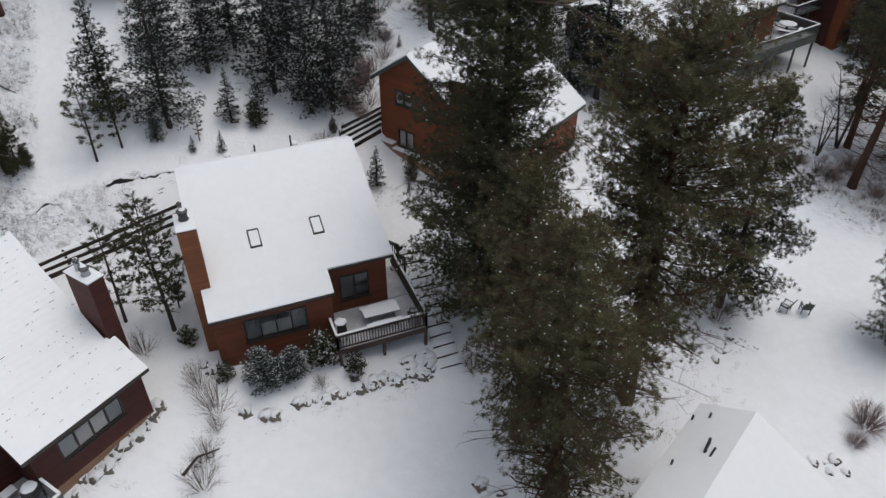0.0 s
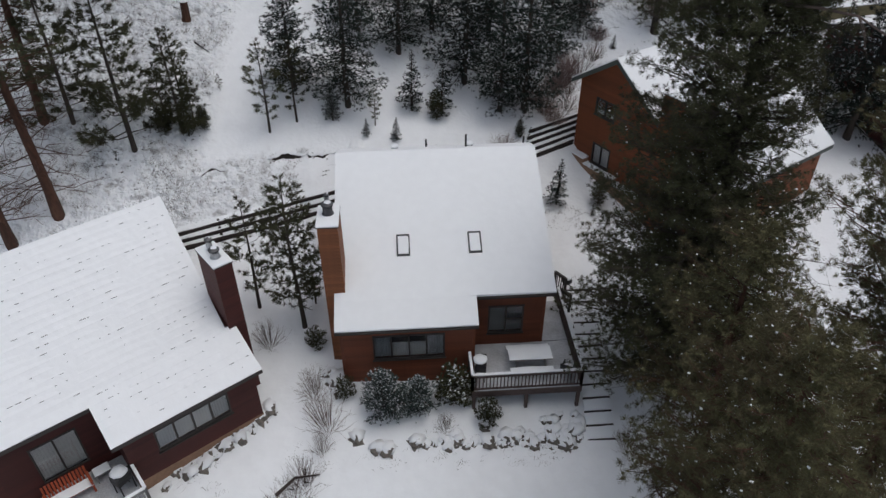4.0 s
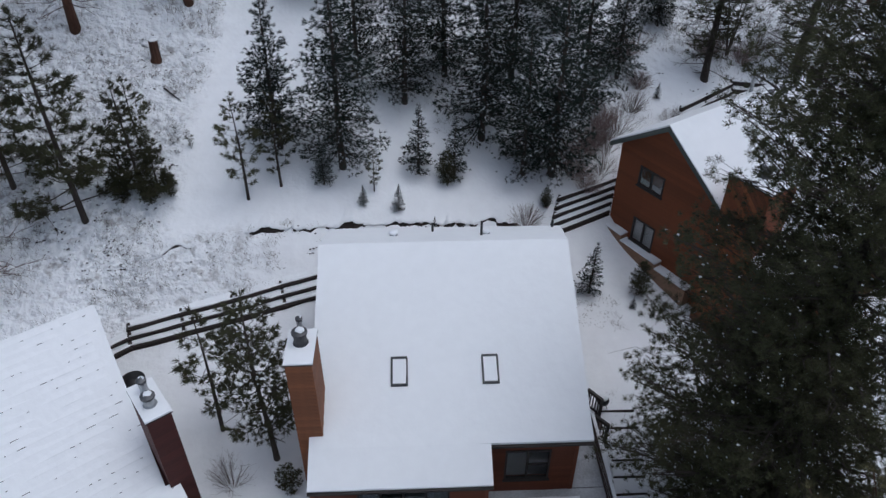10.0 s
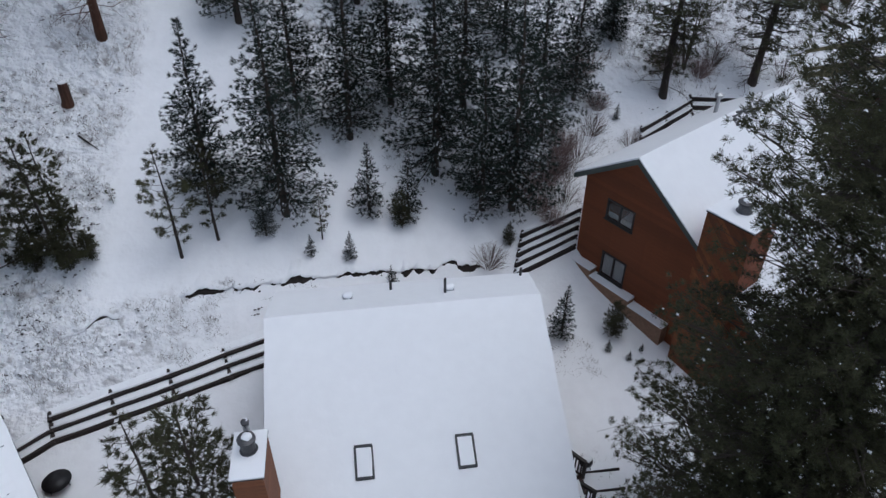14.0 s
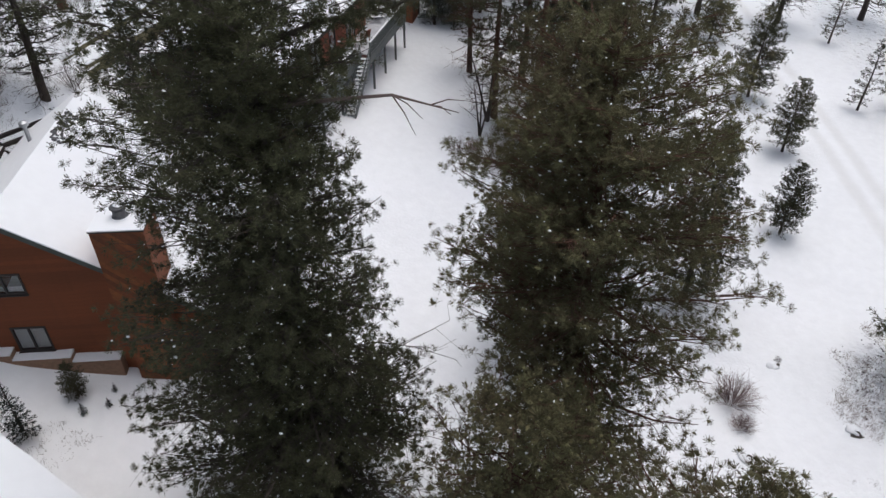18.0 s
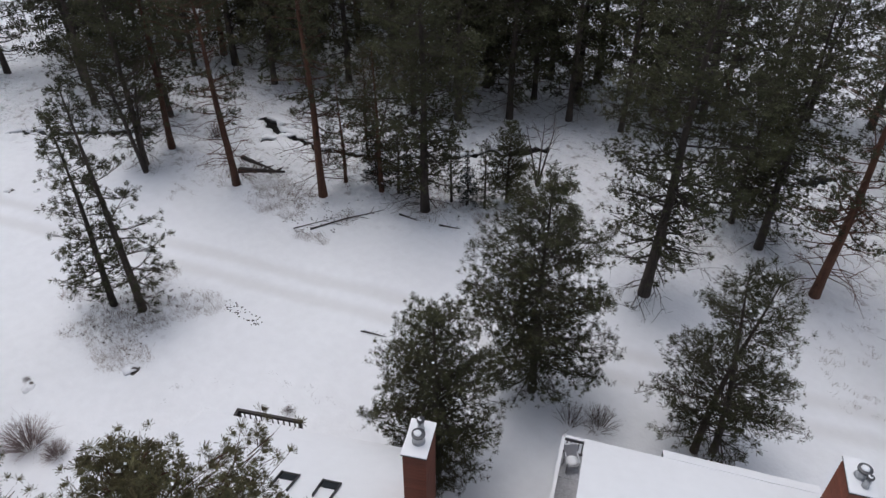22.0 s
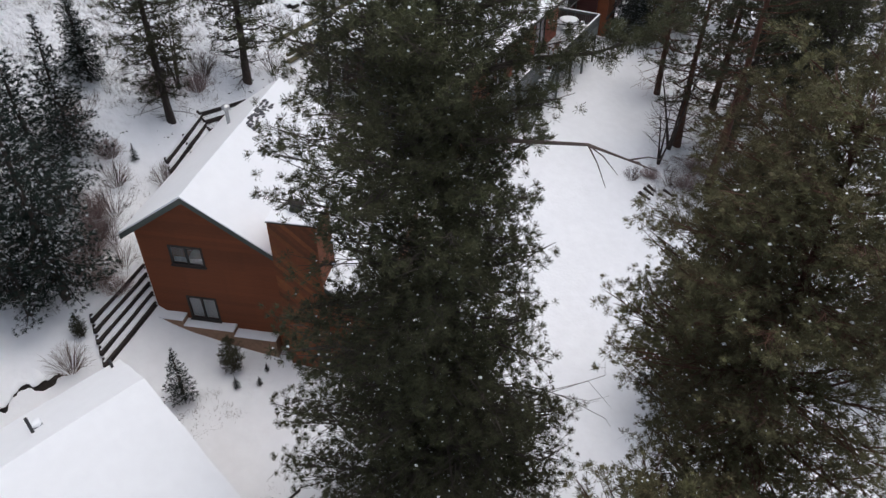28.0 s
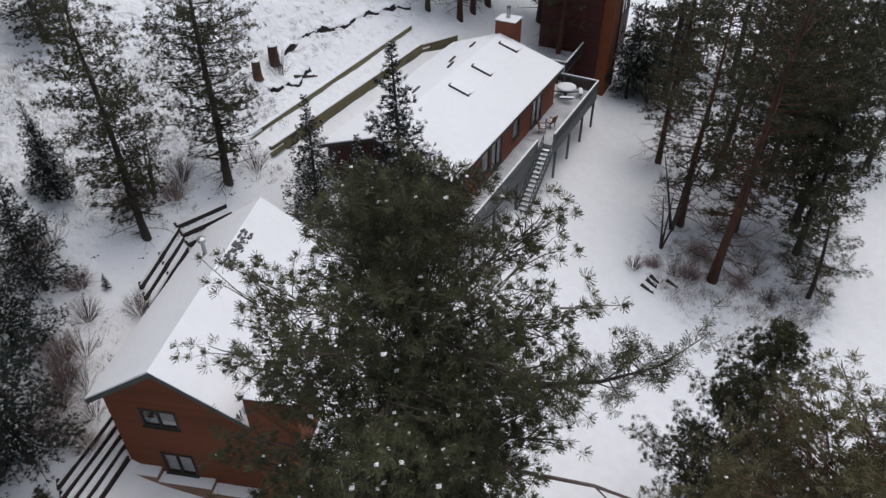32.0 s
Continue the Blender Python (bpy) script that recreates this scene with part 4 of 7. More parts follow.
# ---- stepped timber retaining walls ----
def terrace(name, a, b, rows, run, label, mat=TIMBER, r=0.1):
    """Rows of logs that hold the slope, with snow-filled treads; a and b are the plan ends of the lowest row, run the way uphill to the next."""
    t = thing(name, pose(0, 0, 0), label, "retaining wall")
    a, b, run = Vector((*a, 0)), Vector((*b, 0)), Vector((*run, 0))
    n = max(1, round((b - a).length / 2.4))
    at_ground = lambda p, dz: Vector((p.x, p.y, ground_z(p.x, p.y) + dz))
    for k in range(rows):
        for i in range(n):
            p, q = a.lerp(b, i / n) + run * k, a.lerp(b, (i + 1) / n) + run * k
            P, Q = at_ground(p, 0.14), at_ground(q, 0.14)
            part("log", Geo().tube([P, Q], [r, r * 0.95], 8), mat, t)
            part("log", Geo().tube([P - Vector((0, 0, 0.19)), Q - Vector((0, 0, 0.19))], [r, r], 6), mat, t)
            part("log_snow", Geo().tube([P + Vector((0, 0.02, r * 0.7)), P.lerp(Q, 0.5) + Vector((0, 0.02, r * 0.8)), Q + Vector((0, 0.02, r * 0.7))], [r * 0.55, r * 0.65, r * 0.55], 6), SNOW, t, smooth=True)
            e = run * 0.95
            part("tread_snow", snow_slab([P + run * 0.2 - Vector((0, 0, 0.05)), Q + run * 0.2 - Vector((0, 0, 0.05)), at_ground(q + e, -0.02), at_ground(p + e, -0.02)], 0.07, i + k, 0.4), SNOW, t, smooth=True)
            s = run.normalized()
            part("tieback", Geo().tube([P - s * 0.16, P + s * 0.3 + Vector((0, 0, 0.02))], [r * 0.9, r * 0.8], 6), mat, t)
    return t


terrace("retaining_wall", (-9.6, 34.4), (-1.3, 37.25), 3, (-0.13, 0.42), "three-tiered wall of dark timbers filled with snow")
terrace("retaining_wall", (-11.4, 33.2), (-9.6, 34.4), 2, (-0.2, 0.4), "low dark timbers curving round the slope")
terrace("retaining_wall", (9.05, 40.6), (12.25, 41.9), 5, (0.16, 0.41), "stepped wall of dark timbers running to the gable house")
terrace("retaining_wall", (16.9, 46.8), (20.3, 48.6), 3, (0.15, 0.47), "stepped dark timbers behind the gable house")
terrace("retaining_wall", (20.5, 48.75), (23.5, 48.9), 3, (0.06, 0.46), "stepped dark timbers along the slope")

# ---- the long house on the bench above the meadow ----
F = pose(32.4, 41.1, 0, 0, 0, 12.3)
fz = lambda y: 8.5 + 0.295 * y if y < 5.1 else 10.0 - 0.36 * (y - 5.1)
BRICKRED = material("red_brown_siding", (0.19, 0.055, 0.028), 0.7, 2.0, 0.2, 0.004, 40, stretch=(1, 1, 6))
fh = thing("house", F, "long low house with red-brown siding, snowy roof and raised deck", "house")
fw = [(1.5, 6.6, 2.4, 7.9), (4.6, 6.2, 5.7, 8.0), (6.0, 5.7, 7.6, 7.9), (9.3, 6.3, 10.4, 7.9), (12.6, 5.65, 14.4, 7.9)]
wall(fh, Matrix.Translation((0, 0.5, 0)), [(0.3, 2.2, 8.4), (17.0, 2.2, 8.4)], BRICKRED, fw)
for x0, z0, x1, z1 in fw:
    window(fh, pose(x0, 0.5, z0), x1 - x0, z1 - z0, 1 if x1 - x0 < 1.2 else 2)
for x, r in ((0.3, -90), (17.0, 90)):
    prof = [(0.5, 2.2, fz(0.5) - 0.2), (5.1, 2.2, 9.8), (8.6, 2.2, fz(8.6) - 0.2)]
    prof = [(-a, b, c) for a, b, c in prof[::-1]] if r < 0 else prof
    wall(fh, Matrix.Translation((x, 0, 0)) @ pose(0, 0, 0, 0, 0, r), prof, MAROON if r < 0 else BRICKRED)
wall(fh, Matrix.Translation((0, 8.6, 0)) @ pose(0, 0, 0, 0, 0, 180), [(-17.0, 4, fz(8.6) - 0.2), (-0.3, 4, fz(8.6) - 0.2)], BRICKRED)
roof_plane(fh, [(0, 0, fz(0)), (17.2, 0, fz(0)), (17.2, 5.1, fz(5.1)), (0, 5.1, fz(5.1))], TRIM, 0.22, 0.1, 31)
roof_plane(fh, [(0, 5.1, fz(5.1)), (17.2, 5.1, fz(5.1)), (17.2, 8.9, fz(8.9)), (-0.1, 8.9, fz(8.9))], TRIM, 0.22, 0.1, 32)
for x in (8.0, 11.3, 15.7):
    q = lambda a, c, z: (x + a, c, fz(c) + z)
    s = part("skylight", Geo().beam(q(0, 3.1, 0.13), q(0, 4.5, 0.13), 0.07, 0.16).beam(q(0, 4.5, 0.13), q(0.32, 4.5, 0.13), 0.07, 0.14).beam(q(0, 3.1, 0.13), q(0.3, 3.1, 0.13), 0.07, 0.14), BLACK, fh, "dark skylight edge showing through snow")
    part("snow_patch", snow_slab([q(0.05, 3.05, 0.1), q(0.95, 3.05, 0.1), q(0.95, 4.55, 0.1), q(0.05, 4.55, 0.1)], 0.09, 6, 0.15), ROOF_SNOW, s, "deep snow over the pane", smooth=True)
chimney(fh, 17.25, 4.0, 18.5, 5.5, 3, 10.9, CEDAR, [(17.9, 4.8, 0.14, 0.7)])
for x, y in ((1.6, 6.0), (7.0, 6.2), (11.2, 5.9), (12.4, 6.4), (15.2, 6.2)):
    v = part("roof_vent", Geo().prism([(x - 0.5, y, fz(y)), (x + 0.5, y + 0.1, fz(y + 0.1)), (x + 0.5, y + 0.25, fz(y + 0.25)), (x - 0.5, y + 0.15, fz(y + 0.15))], (0, 0, 0.2)), BLACK, fh)
fd = thing("deck", F, "long grey timber deck on posts with a snowy rail and stairs", "deck")
deck_boards(fd, -0.4, -1.05, 11.2, 0.44, 5.55, True, seed=14)
deck_boards(fd, 11.25, -1.75, 20.3, 0.44, 5.55, True, seed=15)
deck_boards(fd, 17.2, 0.45, 20.3, 3.6, 5.55, True, seed=16)
GREYGREEN = material("grey_green_stain", (0.115, 0.125, 0.12), 0.7, 3, 0.2, 0.003, 40)
part("skirt_board", Geo().box(-0.45, -1.12, 4.95, 11.2, -1.06, 5.53).box(11.2, -1.82, 4.95, 20.36, -1.76, 5.53).box(20.31, -1.76, 4.95, 20.37, 3.6, 5.53), GREYGREEN, fd)
for a, b in (((-0.4, -1.08, 5.55), (9.9, -1.08, 5.55)), ((11.2, -1.78, 5.55), (20.33, -1.78, 5.55)), ((20.33, -1.78, 5.55), (20.33, 3.6, 5.55)), ((20.33, 3.6, 5.55), (17.3, 3.6, 5.55)), ((-0.4, -1.08, 5.55), (-0.4, 0.4, 5.55))):
    railing(fd, a, b, 0.95, 0.16, GREYGREEN)
for x, y in ((0.5, -1.0), (3.5, -1.0), (7.0, -1.0), (10.8, -1.0), (12.0, -1.7), (14.8, -1.7), (17.6, -1.7), (20.2, -1.7), (20.2, 1.5), (20.2, 3.5)):
    part("post", Geo().box(x - 0.07, y - 0.07, 1.9, x + 0.07, y + 0.07, 5.5), GREYGREEN, fd)
fs = thing("staircase", F, "grey timber staircase with snowy treads down from the deck", "stairs")
for k in range(14):
    t = (k + 0.5) / 14
    x, z = 10.9 - 3.9 * t, 5.5 - 2.75 * t
    part("tread", Geo().box(x - 0.14, -1.85, z - 0.05, x + 0.14, -1.15, z, 0.006), GREYGREEN, fs)
    part("tread_snow", Geo().box(x - 0.13, -1.83, z + 0.003, x + 0.13, -1.17, z + 0.05, 0.015), SNOW, fs)
for y in (-1.9, -1.12):
    part("stringer", Geo().beam((10.95, y, 5.4), (6.95, y, 2.65), 0.05, 0.28), GREYGREEN, fs)
    part("handrail", Geo().beam((10.95, y, 6.35), (6.95, y, 3.6), 0.06, 0.09), GREYGREEN, fs)
    for k in range(15):
        t = k / 14
        x, z = 10.95 - 4 * t, 5.45 - 2.75 * t
        part("baluster", Geo().box(x - 0.02, y - 0.02, z - 0.1, x + 0.02, y + 0.02, z + 0.9), GREYGREEN, fs)
ot = thing("picnic_table", F @ pose(18.6, 0.1, 5.58), "round picnic table with curved benches under snow", "table")
part("tabletop", Geo().tube([(0, 0, 0.7), (0, 0, 0.75)], [0.75, 0.75], 8), RAIL, ot)
part("tabletop_snow", Geo().tube([(0, 0, 0.752), (0, 0, 0.81), (0, 0, 0.84)], [0.75, 0.73, 0.5], 16), SNOW, ot, smooth=True)
part("pedestal", Geo().tube([(0, 0, 0), (0, 0, 0.7)], [0.12, 0.1], 8), BLACK, ot)
for k in range(4):
    a = k * math.pi / 2 + 0.4
    c = Vector((math.cos(a) * 1.1, math.sin(a) * 1.1, 0.42))
    d = Vector((-math.sin(a), math.cos(a), 0)) * 0.5
    b = part("bench", Geo().beam(c - d, c + d, 0.3, 0.05), BLACK, ot)
    part("bench_snow", Geo().beam(c - d + Vector((0, 0, 0.055)), c + d + Vector((0, 0, 0.055)), 0.28, 0.06), SNOW, b)
    part("leg", Geo().beam(c, (0, 0, 0.3), 0.06, 0.06), BLACK, ot)
for k, (x, y) in enumerate(((12.6, -0.4), (13.6, -0.6))):
    deck_chair(F @ pose(x, y, 5.58, 0, 0, 20 + 140 * k), "brown wooden deck chair with snow on the seat", BRICKRED)


def plank_wall(name, a, b, h, label):
    """A wall of stacked squared timbers between posts, with snow along its top."""
    w = thing(name, pose(0, 0, 0), label, "retaining wall")
    a, b = Vector(a), Vector(b)
    n = max(1, round((b - a).length / 2.5))
    rows = round(h / 0.22)
    for k in range(rows):
        for i in range(n):
            s = 0.5 if k % 2 else 0
            p, q = a.lerp(b, min(1, (i + s) / n)), a.lerp(b, min(1, (i + 1 + s) / n))
            if (q - p).length < 0.2:
                continue
            up = Vector((0, 0, 0.11 + 0.22 * k - 0.3))
            part("timber", Geo().beam(p + up, q + up, 0.2, 0.212), OLIVE, w)
    part("wall_snow", Geo().beam(a + Vector((0, 0, rows * 0.22 - 0.26)), b + Vector((0, 0, rows * 0.22 - 0.26)), 0.2, 0.07), SNOW, w)
    return w


plank_wall("retaining_wall", (28.2, 51.5, 7.6), (45.6, 55.2, 7.4), 1.5, "long wall of olive treated timbers behind the house")
plank_wall("retaining_wall", (45.6, 55.2, 7.3), (49.6, 55.0, 6.9), 1.5, "short return of olive treated timbers")
plank_wall("retaining_wall", (27.9, 53.0, 8.6), (46.6, 57.2, 8.7), 0.9, "upper wall of olive treated timbers with snow behind")

# ---- the tall maroon house behind ----
gh = thing("house", pose(57.2, 46.5, 0, 0, 0, 14), "tall dark red house with a rust-red bay among the trees", "house")
wall(gh, Matrix.Translation((0, 0, 0)), [(0, 1.5, 12.4), (10, 1.5, 12.4)], MAROON, [(4.2, 7.2, 5.6, 9.2), (7, 7.2, 9, 8.6)], 0.25, 0.012)
wall(gh, pose(0, 0, 0, 0, 0, -90), [(-5, 1.5, 12.4), (-2.5, 1.5, 13.6), (0, 1.5, 12.4)], MAROON, (), 0.25, 0.012)
wall(gh, Matrix.Translation((10, 0, 0)) @ pose(0, 0, 0, 0, 0, 90), [(0, 1.5, 12.4), (2.5, 1.5, 13.6), (5, 1.5, 12.4)], MAROON, (), 0.25, 0.012)
window(gh, pose(4.2, 0, 7.2), 1.4, 2.0, 2)
window(gh, pose(7, 0, 7.2), 2.0, 1.4, 2)
part("bay", Geo().box(0.2, -0.9, 1.2, 2.5, 0.1, 12.3, 0.02), RUST, gh, "rust-red boarded bay")
part("bay_trim", Geo().box(0.1, -1.0, 4.3, 2.6, -0.9, 4.5).box(2.5, -1.0, 1.2, 2.62, 0.0, 12.3), TRIM, gh)
roof_plane(gh, [(-0.5, -1.3, 11.9), (10.5, -1.3, 11.9), (10.5, 2.5, 13.8), (-0.5, 2.5, 13.8)], TRIM, 0.22, 0.1, 41)
roof_plane(gh, [(-0.5, 2.5, 13.8), (10.5, 2.5, 13.8), (10.5, 5.6, 12.2), (-0.5, 5.6, 12.2)], TRIM, 0.22, 0.1, 42)
gd = thing("deck", pose(57.2, 46.5, 0, 0, 0, 14), "dark timber deck on tall posts at the red house", "deck")
deck_boards(gd, -4.4, 1.2, -0.1, 6, 6.2, True, seed=18)
railing(gd, (-4.4, 1.2, 6.2), (-0.1, 1.2, 6.2), 0.95, 0.18, TRIM)
railing(gd, (-4.4, 1.2, 6.2), (-4.4, 6, 6.2), 0.95, 0.18, TRIM)
for x, y in ((-4.3, 1.3), (-2, 1.3), (-4.3, 5.9)):
    part("post", Geo().box(x - 0.08, y - 0.08, 2.0, x + 0.08, y + 0.08, 6.15), TRIM, gd)

# ---- the near house by the road, seen from above ----
E = pose(0, 0, 0, 0, 0, 28)
ez = lambda n: 5.6 - 0.52 * (n - 2.28) if n > 2.28 else 5.6 - 0.51 * (2.28 - n)
eh = thing("house", E, "house with a saltbox roof under snow and a brick-red chimney", "house")
for n, lo in ((-2.0, 0), (4.0, 1)):
    wall(eh, Matrix.Translation((0, n, 0)) @ pose(0, 0, 0, 0, 0, 180 * lo), [(13.3, -1.2, ez(n) - 0.2), (21.7, -1.2, ez(n) - 0.2)] if not lo else [(-21.7, -1.2, ez(n) - 0.2), (-13.3, -1.2, ez(n) - 0.2)], BRICKRED)
for a, s in ((13.3, -1), (21.7, 1)):
    prof = [(-2.0, -1.2, ez(-2) - 0.2), (2.28, -1.2, 5.4), (4.0, -1.2, ez(4) - 0.2)]
    prof = [(-p, q, r) for p, q, r in prof[::-1]] if s < 0 else prof
    wall(eh, Matrix.Translation((a, 0, 0)) @ pose(0, 0, 0, 0, 0, 90 * s), prof, BRICKRED)
roof_plane(eh, [(13.05, -2.4, ez(-2.4)), (22.0, -2.4, ez(-2.4)), (22.0, 2.28, ez(2.28)), (13.05, 2.28, ez(2.28))], TRIM, 0.2, 0.1, 51)
roof_plane(eh, [(13.05, 2.28, ez(2.28)), (22.0, 2.28, ez(2.28)), (22.0, 4.37, ez(4.37)), (13.05, 4.37, ez(4.37))], TRIM, 0.2, 0.1, 52)
for a in (15.3, 16.75):
    s = part("skylight", Geo().beam((a, 0.5, ez(0.5) + 0.12), (a + 0.02, 1.4, ez(1.4) + 0.14), 0.05, 0.14).beam((a + 0.62, 0.5, ez(0.5) + 0.12), (a + 0.6, 1.4, ez(1.4) + 0.14), 0.05, 0.14).beam((a, 0.5, ez(0.5) + 0.12), (a + 0.62, 0.5, ez(0.5) + 0.12), 0.05, 0.1), BLACK, eh)
    part("pane", Geo().prism([(a + 0.03, 0.53, ez(0.53) + 0.11), (a + 0.59, 0.53, ez(0.53) + 0.11), (a + 0.57, 0.85, ez(0.85) + 0.11), (a + 0.05, 0.85, ez(0.85) + 0.11)], (0, 0, 0.02)), GLASS, s)
chimney(eh, 12.35, -0.5, 13.05, 0.75, -0.8, 7.4, BRICKRED, [(12.68, 0.25, 0.17, 0.25), (12.72, -0.2, 0.1, 0.35)])
part("vent_hood", Geo().tube([(19.2, 3.1, ez(3.1)), (19.2, 3.1, ez(3.1) + 0.35), (19.35, 3.1, ez(3.1) + 0.5), (19.6, 3.15, ez(3.1) + 0.45)], [0.06, 0.06, 0.06, 0.06], 8).tube([(19.0, 2.85, ez(2.85) + 0.1), (19.5, 2.85, ez(2.85) + 0.1)], [0.05, 0.05], 6), BLACK, eh)
for a, n in ((21.2, 3.7), (18.2, 3.9), (20.9, 4.25)):
    part("vent_pipe", Geo().tube([(a, n, ez(n)), (a, n, ez(n) + 0.35)], [0.045, 0.045], 8), BLACK, eh)
ed = thing("deck", E, "snowy deck with a dark baluster rail beside the near house", "deck")
deck_boards(ed, 18.45, -3.25, 21.2, -2.05, 1.62, True, seed=24)
railing(ed, (18.5, -3.2, 1.62), (21.15, -3.2, 1.62), 1.0, 0.24, TRIM, snow=False)
railing(ed, (21.15, -3.2, 1.62), (21.15, -2.05, 1.62), 1.0, 0.14, TRIM, snow=False)
for x in (18.55, 21.1):
    part("post", Geo().box(x - 0.06, -3.25, -1.2, x + 0.06, -3.13, 1.6), TRIM, ed)

# ---- the other near house ----
F2 = pose(0, 0, 0, 0, 0, 24)
hz = lambda n: 4.2 + 0.42 * (n + 3.3) if n < 1.4 else 6.174 - 0.42 * (n - 1.4)
h2 = thing("house", F2, "house with a snowy roof, corner deck and tall brown chimney", "house")
wall(h2, Matrix.Translation((0, -2.6, 0)), [(0.0, -1.3, hz(-2.9) - 0.2), (7.4, -1.3, hz(-2.9) - 0.2)], BRICKRED, ())
for a, s in ((0.0, -1), (7.4, 1)):
    prof = [(-2.6, -1.3, hz(-2.6) - 0.2), (1.4, -1.3, 5.95), (5.4, -1.3, hz(5.4) - 0.2)]
    prof = [(-p, q, r) for p, q, r in prof[::-1]] if s < 0 else prof
    wall(h2, Matrix.Translation((a, 0, 0)) @ pose(0, 0, 0, 0, 0, 90 * s), prof, BRICKRED)
wall(h2, Matrix.Translation((0, 5.4, 0)) @ pose(0, 0, 0, 0, 0, 180), [(-7.4, -1.3, hz(5.4) - 0.2), (0, -1.3, hz(5.4) - 0.2)], BRICKRED)
roof_plane(h2, [(-0.1, -3.3, hz(-3.3)), (5.03, -3.3, hz(-3.3)), (5.03, -2.81, hz(-2.81)), (-0.1, -2.81, hz(-2.81))], TRIM, 0.2, 0.1, 61)
roof_plane(h2, [(-0.1, -2.81, hz(-2.81)), (7.75, -2.81, hz(-2.81)), (7.75, 1.4, hz(1.4)), (-0.1, 1.4, hz(1.4))], TRIM, 0.2, 0.1, 62)
roof_plane(h2, [(-0.1, 1.4, hz(1.4)), (7.75, 1.4, hz(1.4)), (7.75, 5.8, hz(5.8)), (-0.1, 5.8, hz(5.8))], TRIM, 0.2, 0.1, 63)
chimney(h2, -0.58, -2.43, 0.1, -1.2, -1, 6.9, BRICKRED, [(-0.25, -1.8, 0.17, 0.25), (-0.3, -1.45, 0.09, 0.35)])
hd = thing("deck", F2, "corner deck with a snow-topped rail beside the house", "deck")
deck_boards(hd, 4.9, -3.75, 8.5, -2.62, 2.2, True, seed=33)
deck_boards(hd, 7.45, -2.6, 8.5, 4.0, 2.2, True, seed=34)
for a, b in (((4.9, -3.75, 2.2), (8.5, -3.75, 2.2)), ((8.5, -3.75, 2.2), (8.5, 4.0, 2.2))):
    railing(hd, a, b, 0.95, 0.15, RAIL)
for x, y in ((5.0, -3.7), (8.45, -3.7), (8.45, 0), (8.45, 3.9)):
    part("post", Geo().box(x - 0.06, y - 0.06, -1.3, x + 0.06, y + 0.06, 2.15), RAIL, hd)
deck_chair(F2 @ pose(8.05, -3.1, 2.23, 0, 0, 200), "tan patio chair on the corner deck", CLOTH)

# ---- trees ----
def tufts(rng, pos, out, K, length, width, spread, up=0.25, ball=False):
    """Bunches of needles: K thin blades at each place, fanning round the direction out; ball: rounded bunches of even needles."""
    n = len(pos)
    d = out[:, None, :] + spread * rng.normal(size=(n, K, 3))
    d[..., 2] += up
    d /= np.linalg.norm(d, axis=2, keepdims=True) + 1e-6
    L = length * (rng.uniform(0.75, 1.05, (n, K, 1)) * rng.uniform(0.75, 1.15, (n, 1, 1)) if ball else rng.uniform(0.65, 1.25, (n, K, 1)))
    side = np.cross(d, rng.normal(size=(n, K, 3)))
    side /= np.linalg.norm(side, axis=2, keepdims=True) + 1e-6
    base = pos[:, None, :] + 0.06 * rng.normal(size=(n, K, 3)) * length * 2
    w = width * rng.uniform(0.6, 1.3, (n, K, 1))
    if ball:
        v = np.stack([base + d * L - side * w, base + d * L + side * w, base], 2)
    else:
        v = np.stack([base - side * w, base + side * w, base + d * L], 2)
    return v.reshape(-1, 3)


def blades_mesh(name, v):
    n = len(v) // 3
    return quick_mesh(name, v, np.full(n, 3), np.arange(n * 3))


def snow_bits(rng, pos, r, name="snow"):
    """Small flattened lumps."""
    n = len(pos)
    oct_ = np.array([(1, 0, 0), (0, 1, 0), (-1, 0, 0), (0, -1, 0), (0, 0, 0.55), (0, 0, -0.3)])
    fa = np.array([(0, 1, 4), (1, 2, 4), (2, 3, 4), (3, 0, 4), (1, 0, 5), (2, 1, 5), (3, 2, 5), (0, 3, 5)])
    s = r * rng.uniform(0.45, 1.3, (n, 1, 1)) * rng.uniform(0.6, 1.4, (n, 6, 1))
    v = pos[:, None, :] + oct_[None] * s
    f = (np.arange(n)[:, None, None] * 6 + fa[None]).reshape(-1)
    return quick_mesh(name, v.reshape(-1, 3), np.full(n * 8, 3), f)


